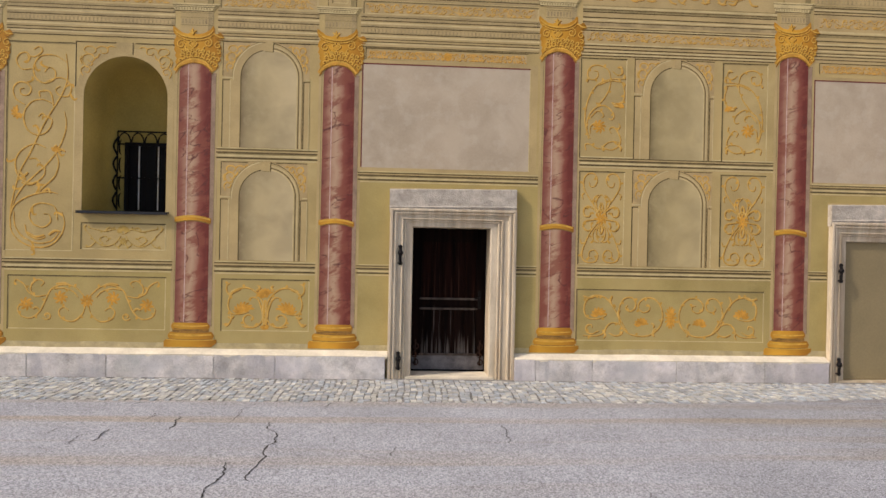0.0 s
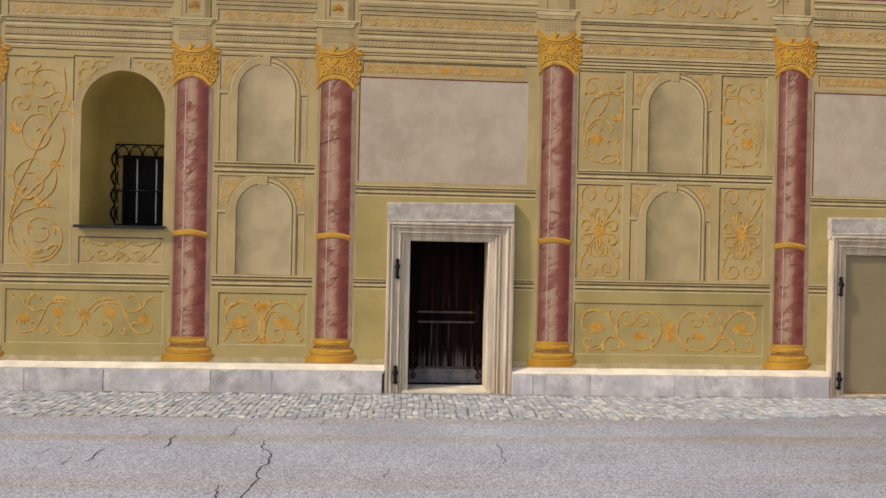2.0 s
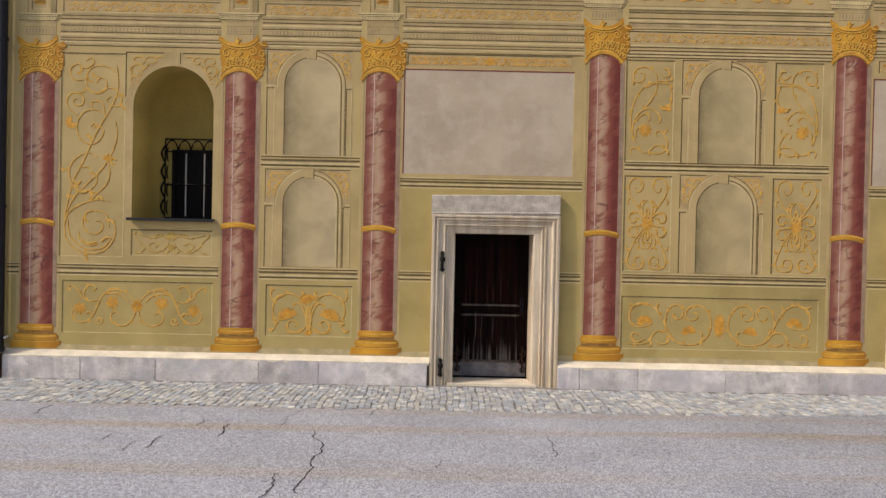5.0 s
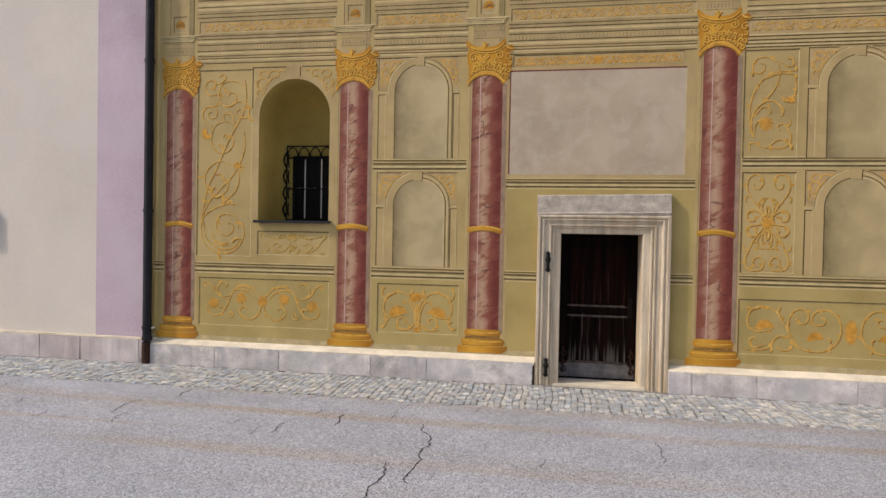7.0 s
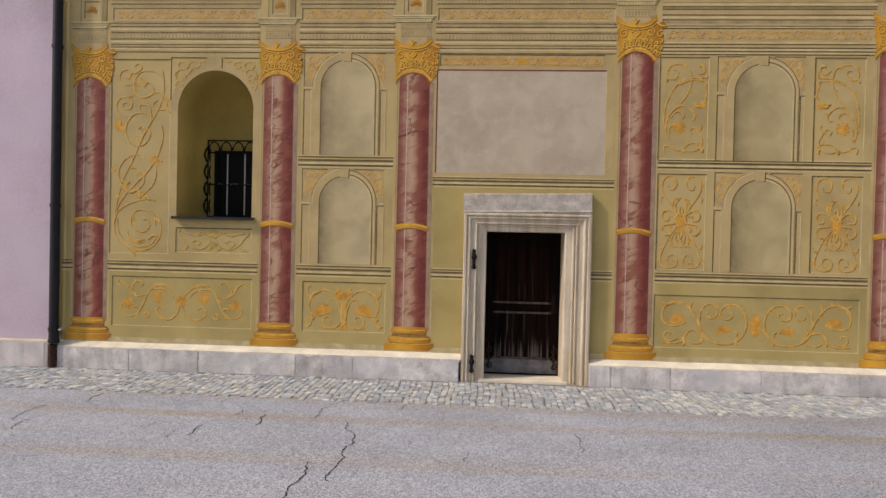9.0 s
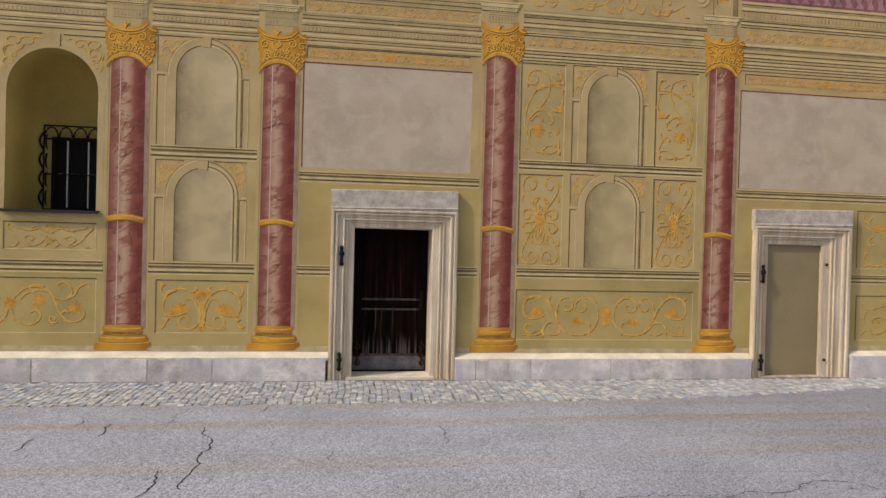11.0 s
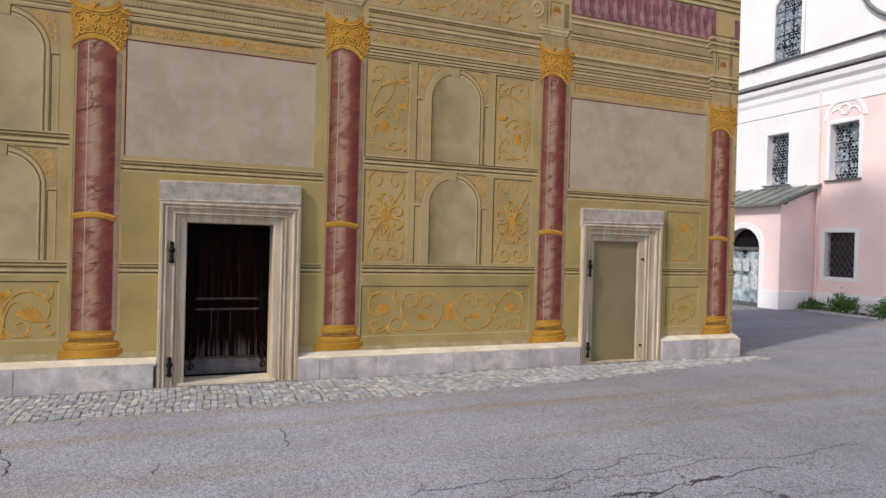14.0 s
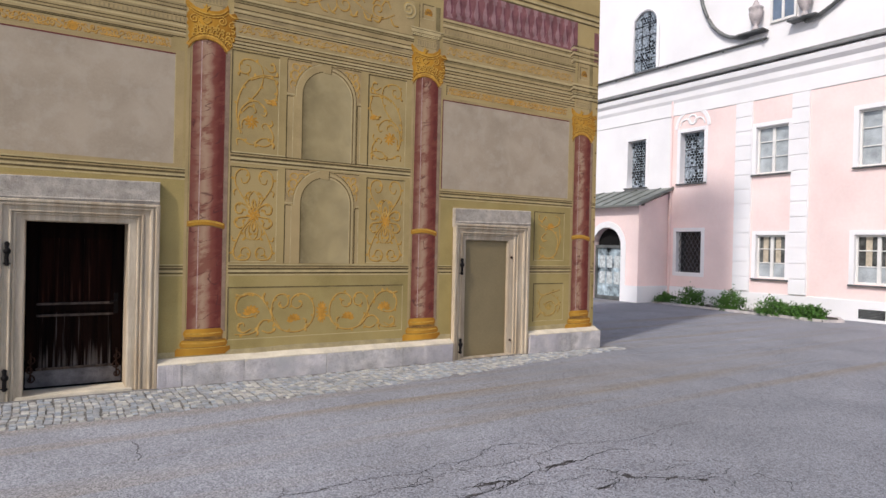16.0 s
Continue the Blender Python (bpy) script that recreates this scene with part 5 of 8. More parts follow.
def arabesque(x0, x1, z0, z1, step):
    """A dense running scroll of curling leaves that fills a frieze."""
    ra = random.Random(int(abs(x0) * 1000 + z0 * 10))
    out = []
    n = max(2, round((x1 - x0) / step))
    s = (x1 - x0) / n
    zc, h = (z0 + z1) / 2, (z1 - z0) / 2
    out.append({"p": [(x0 + s * i / 8, zc + 0.6 * h * math.sin(math.pi * i / 8)) for i in range(n * 8 + 1)], "w": 0.8})
    for i in range(n):
        up = 1 if i % 2 == 0 else -1
        cx = x0 + s * (i + 0.5) + ra.uniform(-0.06, 0.06) * s
        out.append({"p": spiral(cx, zc - 0.1 * h * up, (0.66 + ra.uniform(-0.1, 0.12)) * min(h, s * 0.75), 90 * up + 40, 1.25 * up, 0.15, 14), "w": 1.0})
        for k in (-0.45, -0.2, 0.1, 0.35):
            lx, sg = cx + (k + ra.uniform(-0.06, 0.06)) * s, ra.choice((-1, 1))
            out.append({"p": smooth([(lx, zc + up * 0.35 * h), (lx + sg * 0.09 * s, zc + up * 0.8 * h), (lx + sg * 0.24 * s, zc + up * ra.uniform(0.72, 1.0) * h)], 4), "w": ra.uniform(0.9, 1.4)})
            out.append({"p": smooth([(lx, zc - up * 0.4 * h), (lx - sg * 0.09 * s, zc - up * 0.82 * h), (lx - sg * 0.22 * s, zc - up * ra.uniform(0.7, 1.0) * h)], 4), "w": ra.uniform(0.9, 1.4)})
    return out


def mirror(lines, cx):
    out = []
    for ln in lines:
        if isinstance(ln, dict):
            out.append({"p": [(2 * cx - x, z) for x, z in ln["p"]], "w": ln["w"]})
        else:
            out.append([(2 * cx - x, z) for x, z in ln])
    return out


def spiral_px(at, cx, cy, r, a0, turns, r1=0.15):
    return at(*[(x, 2 * cy - y) for x, y in spiral(cx, cy, r, a0, turns, r1)])


def dado_scroll(bx):
    """Twin rings of scrolls either side of a sunflower."""
    at = mapper(207, 375, 1017, 600, bx)
    half = [smooth(at((385, 488), (402, 538), (432, 566), (482, 578), (530, 569), (565, 535), (577, 490), (566, 442), (536, 412), (500, 411), (475, 432), (474, 458), (494, 473), (517, 465), (520, 447), (505, 441))),
            smooth(at((385, 490), (394, 442), (414, 413), (444, 410), (460, 432), (455, 459), (435, 469), (418, 458), (426, 442))),
            smooth(at((432, 566), (392, 500), (370, 460), (345, 424), (314, 405), (279, 404), (250, 426), (240, 460), (250, 494), (280, 505), (314, 500), (336, 487))),
            smooth(at((425, 560), (392, 526), (358, 521), (336, 541), (328, 562), (296, 578), (238, 577))),
            smooth(at((304, 556), (276, 570), (252, 558), (254, 535), (272, 530), (276, 543))),
            smooth(at((350, 566), (374, 577), (398, 571), (408, 557))),
            {"p": smooth(at((238, 406), (262, 413), (292, 403)), 5), "w": 1.3}, {"p": smooth(at((360, 402), (351, 424), (364, 452)), 5), "w": 1.3},
            {"p": smooth(at((541, 578), (537, 560), (548, 544)), 5), "w": 1.2}, {"p": smooth(at((528, 520), (540, 528), (538, 541)), 5), "w": 1.2},
            {"p": smooth(at((392, 500), (385, 482), (392, 462)), 5), "w": 1.5}, {"p": smooth(at((326, 560), (333, 575), (326, 588)), 4), "w": 1.1}]
    k = (bx[3] - bx[2]) / 225
    fl = []
    for (x, y), r in ((at((305, 490))[0], 36), (at((487, 529))[0], 32)):
        fl += flower_lines(x, y, r * k, 7, 8, 164) + flower_lines(x, y, r * k * 0.55, 6, 30, 120)
    c = at((612, 495))[0]
    mid = [{"p": smooth([(c[0], c[1]), (c[0] + 0.5 * 25 * k * math.cos(a), c[1] + 0.5 * 46 * k * math.sin(a)), (c[0] + 27 * k * math.cos(a), c[1] + 50 * k * math.sin(a))], 3), "w": 1.3} for a in [2 * math.pi * i / 14 for i in range(14)]]
    return half + mirror(half, c[0]), fl + mirror(fl, c[0]) + mid


def rolling_scroll(bx):
    """Two rolling S scrolls that meet in a flower."""
    at = mapper(265, 455, 806, 660, bx)
    half = [smooth(at((528, 535), (490, 497), (446, 491), (412, 510), (396, 546), (376, 592), (346, 618), (312, 610), (301, 582), (318, 560))),
            smooth(at((532, 560), (521, 600), (490, 629), (452, 620), (440, 592), (456, 576), (474, 588))),
            smooth(at((400, 530), (362, 536), (344, 515), (348, 488), (368, 472), (388, 482), (378, 497))),
            smooth(at((362, 536), (336, 520), (322, 492), (296, 474), (288, 484))), smooth(at((420, 508), (452, 503), (486, 515), (505, 538))),
            spiral_px(at, 400, 609, 16, 210, 1.15, 0.25),
            {"p": smooth(at((430, 488), (455, 484), (476, 490)), 4), "w": 1.5}, {"p": smooth(at((376, 590), (364, 578), (352, 584)), 4), "w": 1.3}]
    c = at((535.5, 552))[0]
    k = (bx[3] - bx[2]) / 205
    fl = []
    for q, r in (((330, 566), 26), ((446, 540), 26)):
        x, z = at(q)[0]
        fl += flower_lines(x, z, r * k, 8, 0, 320)
    return half + mirror(half, c[0]), fl + mirror(fl, c[0]) + flower_lines(c[0], c[1], 24 * k, 9, 0, 320)


def twin_spray(bx):
    """A low spray: a flower with scrolls running out to both ends."""
    at = mapper(508, 258, 806, 358, bx)
    half = [smooth(at((655, 300), (628, 282), (594, 290), (562, 284), (534, 278))), smooth(at((648, 306), (628, 334), (592, 345), (560, 328), (542, 306), (528, 290))),
            smooth(at((600, 344), (574, 322), (590, 308), (606, 318), (596, 328))), smooth(at((560, 330), (544, 346), (524, 350))), smooth(at((640, 318), (650, 334), (638, 346), (626, 338))),
            {"p": smooth(at((594, 290), (604, 276), (620, 278)), 4), "w": 1.4}, {"p": smooth(at((528, 290), (520, 276), (528, 268)), 4), "w": 1.4}]
    c = at((657, 290))[0]
    k = (bx[3] - bx[2]) / 100
    return half + mirror(half, c[0]), flower_lines(c[0], c[1], 24 * k, 9, 0, 180) + flower_lines(c[0], c[1] - 36 * k, 14 * k, 7, 0, 320)


def palmette(bx):
    """A rising stem that parts into two scrolls with fan flowers."""
    at = mapper(386, 519, 542, 611, bx)
    half = [smooth(at((462, 602), (459, 580), (460, 562), (450, 545), (434, 535), (415, 537), (402, 550), (399, 568), (406, 580), (421, 581), (436, 576))),
            smooth(at((464, 592), (457, 570), (452, 556), (444, 551), (437, 553))), smooth(at((463, 580), (456, 597), (443, 604), (430, 600), (426, 589), (434, 582), (443, 586), (439, 593))),
            smooth(at((424, 602), (434, 604), (446, 604))), smooth(at((404, 578), (404, 592), (397, 602), (391, 598))), smooth(at((402, 549), (396, 541), (396, 531), (402, 527))),
            {"p": smooth(at((420, 536), (410, 540), (402, 546)), 5), "w": 1.7}, {"p": smooth(at((448, 540), (454, 534), (450, 530)), 5), "w": 1.3},
            {"p": smooth(at((463, 600), (461, 580), (463, 556)), 5), "w": 1.8}, {"p": smooth(at((399, 586), (405, 588), (409, 584)), 4), "w": 1.4}]
    c = at((464, 548))[0]
    k = (bx[3] - bx[2]) / 92
    f = at((427, 578))[0]
    fl = flower_lines(f[0], f[1], 19 * k, 8, 20, 150) + flower_lines(f[0], f[1], 10 * k, 6, 40, 110)
    b = at((464, 601))[0]
    return half + mirror(half, c[0]), fl + mirror(fl, c[0]) + flower_lines(c[0], c[1] - 5 * k, 18 * k, 7, 40, 100) + flower_lines(b[0], b[1], 8 * k, 5, 200, 140)


def rosette_panel(bx):
    at = mapper(1310, 305, 1406, 487, bx)
    half = [smooth(at((1357, 394), (1344, 374), (1328, 352), (1320, 336), (1321, 319), (1330, 310), (1342, 311), (1348, 322), (1343, 334), (1334, 335), (1331, 326))),
            smooth(at((1354, 402), (1336, 424), (1325, 446), (1319, 464), (1322, 478), (1335, 483), (1348, 480), (1352, 468), (1345, 459), (1335, 462), (1334, 472), (1341, 475))),
            smooth(at((1324, 480), (1317, 468), (1322, 456))), smooth(at((1322, 348), (1317, 352), (1319, 360))), smooth(at((1326, 444), (1318, 446), (1315, 438))),
            {"p": smooth(at((1357, 396), (1346, 382), (1331, 374), (1321, 380), (1323, 392), (1333, 393), (1335, 385))), "w": 1.25},
            {"p": smooth(at((1357, 398), (1340, 400), (1325, 403), (1320, 412), (1328, 421), (1338, 418), (1336, 410))), "w": 1.25},
            {"p": smooth(at((1356, 394), (1348, 376), (1348, 361), (1357, 350))), "w": 0.9}, {"p": smooth(at((1352, 384), (1341, 370), (1343, 356), (1352, 351))), "w": 0.9},
            {"p": smooth(at((1356, 402), (1349, 420), (1350, 436), (1357, 444))), "w": 0.9}, {"p": smooth(at((1350, 412), (1341, 426), (1343, 440), (1353, 444))), "w": 0.9},
            {"p": smooth(at((1357, 378), (1350, 384), (1347, 392)), 5), "w": 1.5}, {"p": smooth(at((1357, 366), (1354, 376), (1357, 386)), 5), "w": 1.3}, {"p": smooth(at((1357, 408), (1354, 418), (1357, 428)), 5), "w": 1.3}]
    c = at((1357.5, 397))[0]
    k = (bx[3] - bx[2]) / 182
    return half + mirror(half, c[0]), flower_lines(c[0], c[1], 13 * k, 8, 0, 315)


def vine_panel(bx, flip=False):
    at = mapper(218, 152, 415, 572, bx)
    lines = [smooth(at((257, 492), (243, 442), (240, 390), (250, 332), (274, 282), (310, 251), (356, 238), (400, 236))), smooth(at((296, 266), (342, 246), (396, 250))),
             smooth(at((345, 236), (335, 202), (300, 183), (266, 186), (248, 210), (251, 235), (270, 244), (289, 232), (290, 210), (273, 206))),
             smooth(at((345, 236), (342, 272), (324, 312), (290, 355), (263, 382), (249, 420), (251, 460), (264, 490))),
             smooth(at((352, 205), (374, 221), (394, 213), (391, 192), (372, 189))), smooth(at((394, 254), (405, 292), (400, 330), (388, 352))),
             smooth(at((262, 386), (286, 361), (316, 350), (345, 365), (362, 390), (354, 409), (340, 404))), smooth(at((264, 402), (288, 376), (310, 378), (318, 394), (310, 402))),
             smooth(at((262, 470), (264, 440), (286, 424), (302, 432))), smooth(at((352, 466), (344, 450), (360, 440), (376, 456), (392, 490), (384, 520), (352, 536), (320, 526), (344, 504), (380, 502), (390, 512))),
             smooth(at((384, 424), (388, 440), (374, 455))), smooth(at((246, 540), (243, 518), (262, 514), (290, 530), (320, 533)))]
    lines += [{"p": p, "w": 1.7} for p in (smooth(at((352, 338), (374, 345), (400, 330)), 5), smooth(at((360, 350), (380, 352), (402, 345)), 5), smooth(at((400, 236), (404, 228), (402, 218)), 4), smooth(at((396, 250), (404, 258), (402, 266)), 4),
                                             smooth(at((392, 192), (384, 186), (374, 190)), 4), smooth(at((386, 520), (394, 526), (392, 540)), 4), smooth(at((314, 522), (320, 532), (316, 540)), 4), smooth(at((250, 240), (244, 248), (248, 252)), 4))]
    f = at((301, 440))[0]
    k = (bx[3] - bx[2]) / 420
    fl = flower_lines(f[0], f[1], 29 * k, 9, 0, 320)
    g = at((392, 340))[0]
    fl += flower_lines(g[0], g[1], 22 * k, 4, 180, 110)
    if flip:
        c = (bx[0] + bx[1]) / 2
        lines, fl = mirror(lines, c), mirror(fl, c)
    return lines, fl


def loose_scroll(bx):
    """A faded, loosely drawn scroll beside the small door."""
    at = mapper(1109, 373, 1166, 465, bx)
    lines = [smooth(at((1118, 396), (1130, 404), (1143, 407), (1152, 420), (1154, 440), (1146, 456), (1132, 460), (1120, 452), (1122, 440), (1130, 442))), smooth(at((1126, 398), (1140, 402), (1154, 396), (1156, 384), (1148, 380))),
             smooth(at((1118, 378), (1118, 388), (1124, 390), (1130, 382), (1134, 388))), smooth(at((1156, 400), (1158, 424), (1152, 446))), smooth(at((1132, 412), (1124, 420), (1126, 428), (1133, 426))), smooth(at((1118, 462), (1128, 458), (1140, 463)))]
    f = at((1140, 402))[0]
    return lines, flower_lines(f[0], f[1], 0.08, 6, 0, 180)


def loose_ring(bx):
    """A faded ring of tendrils under a bow."""
    at = mapper(1107, 505, 1163, 574, bx)
    lines = [smooth(at((1114, 516), (1122, 526), (1140, 522), (1156, 517))), smooth(at((1124, 526), (1118, 540), (1122, 556), (1134, 564), (1146, 558), (1148, 546), (1140, 538), (1130, 542), (1130, 550), (1136, 552))),
             smooth(at((1140, 524), (1152, 534), (1156, 548), (1152, 560))), smooth(at((1148, 548), (1158, 540))), smooth(at((1114, 566), (1122, 558), (1130, 566)))]
    f = at((1136, 548))[0]
    return lines, flower_lines(f[0], f[1], 0.07, 6, 0, 300)


def tall_scroll(bx):
    """A tall diagonal stem with four rolling scrolls."""
    at = mapper(349, 124, 446, 453, bx)
    lines = [smooth(at((357, 402), (358, 384), (363, 356), (370, 328), (384, 298), (396, 268), (409, 240), (423, 214), (432, 192), (435, 170), (432, 142))),
             smooth(at((431, 233), (434, 250), (431, 272), (420, 298), (406, 318), (390, 335), (375, 352), (363, 374), (357, 402))),
             smooth(at((434, 156), (416, 145), (396, 147), (386, 164), (390, 182), (402, 189), (415, 183), (417, 170), (408, 164), (402, 172))),
             smooth(at((402, 189), (420, 180), (433, 183), (440, 195), (436, 208), (424, 208), (418, 199), (425, 193))),
             smooth(at((384, 167), (370, 168), (362, 156), (366, 145), (376, 142), (381, 151), (373, 157))), smooth(at((376, 146), (388, 148), (398, 139), (394, 132), (386, 137))),
             smooth(at((375, 224), (362, 215), (358, 200), (364, 190), (374, 189), (383, 197), (380, 208), (370, 208), (368, 200), (374, 198))), smooth(at((396, 211), (395, 203), (404, 202))), smooth(at((400, 200), (410, 203), (414, 214), (415, 226))),
             smooth(at((416, 222), (400, 215), (385, 219), (375, 233), (374, 250), (381, 265), (394, 271), (407, 265), (414, 250), (410, 241))), smooth(at((394, 242), (400, 237), (405, 243))),
             smooth(at((406, 291), (390, 285), (372, 295), (363, 312), (366, 333), (378, 345), (393, 345), (404, 333), (405, 318))), smooth(at((382, 309), (391, 308), (398, 314))),
             smooth(at((420, 298), (424, 315), (419, 335), (405, 351), (396, 362))), smooth(at((357, 402), (362, 384), (376, 371), (395, 363), (412, 360), (424, 363))),
             smooth(at((357, 402), (359, 422), (371, 438), (390, 447), (412, 445), (428, 430), (434, 410), (430, 391))), smooth(at((362, 392), (364, 414), (376, 432), (396, 441), (416, 437), (426, 424))),
             smooth(at((378, 412), (382, 427), (396, 435), (408, 431))), smooth(at((424, 404), (420, 384), (404, 378), (390, 382), (384, 397), (390, 411), (404, 416), (414, 407), (412, 396), (404, 395)))]
    lines += [{"p": p, "w": 1.6} for p in (smooth(at((368, 328), (375, 335), (381, 330)), 5), smooth(at((420, 297), (428, 293), (433, 296)), 5), smooth(at((420, 298), (418, 291), (421, 286)), 4), smooth(at((402, 360), (410, 355), (413, 362)), 4),
                                             smooth(at((382, 424), (392, 431), (406, 428)), 5), smooth(at((412, 428), (420, 421), (428, 422)), 5), smooth(at((372, 346), (384, 349), (394, 344)), 5))]
    f = at((366, 236))[0]
    k = (bx[3] - bx[2]) / 329
    return lines, flower_lines(f[0], f[1], 11 * k, 7, 100, 190) + flower_lines(*at((420, 297))[0], 9 * k, 4, 30, 100)


def spandrel(x0, x1, z0, z1, side):
    at = mapper(0, 0, 100, 100, (x0, x1, z0, z1)) if side < 0 else mapper(100, 0, 0, 100, (x0, x1, z0, z1))
    return [smooth(at((12, 95), (6, 78), (16, 66), (30, 72), (26, 84), (16, 82))), smooth(at((22, 70), (10, 50), (14, 34), (32, 30), (42, 42), (34, 54), (24, 46))), smooth(at((30, 30), (14, 20), (20, 8), (38, 8), (46, 20), (38, 28))),
            smooth(at((44, 16), (58, 6), (76, 10), (76, 24), (62, 26), (58, 18))), smooth(at((74, 12), (86, 4), (98, 8))), {"p": at((40, 44), (50, 38), (56, 28)), "w": 1.4}, {"p": at((8, 60), (4, 46), (8, 36)), "w": 1.2}, {"p": at((26, 62), (34, 64), (38, 56)), "w": 1.2}]


def ornament_panel(name, label, x0, x1, z0, z1, maker, inset, w=0.018, mat=ochre_pale, field=None, group="painted panels", leaf_step=0.085):
    t = thing(name, label, "painted panel", group)
    if field:
        plate("field", rect(x0, x1, z0, z1), 0.0035, field, t)
    frame_lines("border", x0, x1, z0, z1, t)
    ix, iz = inset
    lines, fl = maker((x0 + ix, x1 - ix, z0 + iz, z1 - iz))
    strokes("scrollwork", lines, mat, t, 0.0068, w * 0.95)
    strokes("leaf_work", leafy(lines, leaf_step * 2.6, leaf_step * 0.40, 1.6), mat, t, 0.0062, w * 0.9, False)["kind"] = "stuff"
    strokes("blossoms", fl, ochre if mat is ochre_pale else mat, t, 0.0082, w, False)
    return t


# broad fields of colour
def field(name, label, x0, x1, z0, z1, mat):
    tagged(plate(name, rect(x0, x1, z0, z1), 0.002, mat), label, "painted field", "painted fields", "structure")


edges = [FX0 + 0.0] + [c[0] for c in COLS] + [FX1]
field("painted_dado", "olive painted dado along the foot of the wall", FX0, -0.26, 0.32, 1.36, dado_paint)
field("painted_dado", "olive painted dado along the foot of the wall", 1.442, 5.833, 0.30, 1.385, dado_paint)
field("painted_dado", "olive painted dado along the foot of the wall", 7.40, FX1, 0.34, 1.385, dado_paint)
field("painted_dado", "olive painted field around the oak door", -0.78, -0.262, 1.362, 2.60, dado_paint)
field("painted_dado", "olive painted field around the oak door", 1.445, 1.80, 1.387, 2.60, dado_paint)
field("painted_dado", "olive painted field above the oak door", -0.26, 1.443, 2.52, 2.60, dado_paint)
field("painted_dado", "olive painted field around the taupe door", 5.48, 5.82, 1.387, 2.60, dado_paint)
field("painted_dado", "olive painted field around the taupe door", 7.41, 8.50, 1.387, 2.60, dado_paint)
field("painted_dado", "olive painted field above the taupe door", 5.825, 7.405, 2.46, 2.60, dado_paint)

foot_plaster = material("pale_worn_plaster", (0.465, 0.375, 0.20), vary=0.12, scale=6, fine=40, bump=0.2)
for xa, xb, zb in ((FX0, -0.262, 0.325), (1.443, 5.833, 0.308), (7.41, FX1, 0.348)):
    n = int((xb - xa) / 0.06)
    top = [(xb - (xb - xa) * i / n, zb + 0.075 + 0.02 * noise.noise((i * 0.06, xa, 2)) + 0.006 * noise.noise((i * 0.5, xa, 7))) for i in range(n + 1)]
    tagged(plate("worn_plaster", [(xa, zb - 0.01), (xb, zb - 0.01)] + top, 0.0028, foot_plaster), "pale worn plaster along the foot of the olive wall", "worn plaster", kind="structure")

# string courses, bay by bay
BAYS = [(-5.27, -3.10), (-2.56, -1.24), (-0.70, 1.73), (2.29, 5.02), (5.56, 8.45)]


def string_course(x0, x1, zt, zb, group="painted string courses"):
    t = thing("painted_string_course", "painted khaki string course with dark shadow lines", "painted moulding", group)
    h = zt - zb
    course("moulding", x0, x1, [(zt + 0.018, 0.014, pale_line), (zt, 0.014, dark_line), (zt - 0.20 * h, 0.018, light_paint), (zt - 0.37 * h, 0.021, dark_line), (zt - 0.53 * h, 0.012, mid_line), (zt - 0.74 * h, 0.030, pale_line), (zb, 0.021, dark_line), (zb - 0.026, 0.016, pale_line)], t)


string_course(*BAYS[0], 1.462, 1.356), string_course(-5.92, -5.76, 1.462, 1.356)
string_course(*BAYS[1], 1.462, 1.352), string_course(*BAYS[1], 2.962, 2.850)
string_course(-0.70, -0.262, 1.455, 1.362), string_course(1.445, 1.73, 1.475, 1.385), string_course(*BAYS[2], 2.703, 2.612)
string_course(*BAYS[3], 1.482, 1.388), string_course(*BAYS[3], 2.985, 2.890)
string_course(5.56, 5.83, 1.478, 1.388), string_course(7.41, 8.45, 1.478, 1.388), string_course(5.56, 8.45, 2.690, 2.600), string_course(8.93, 9.05, 1.478, 1.388), string_course(8.93, 9.05, 2.690, 2.600)


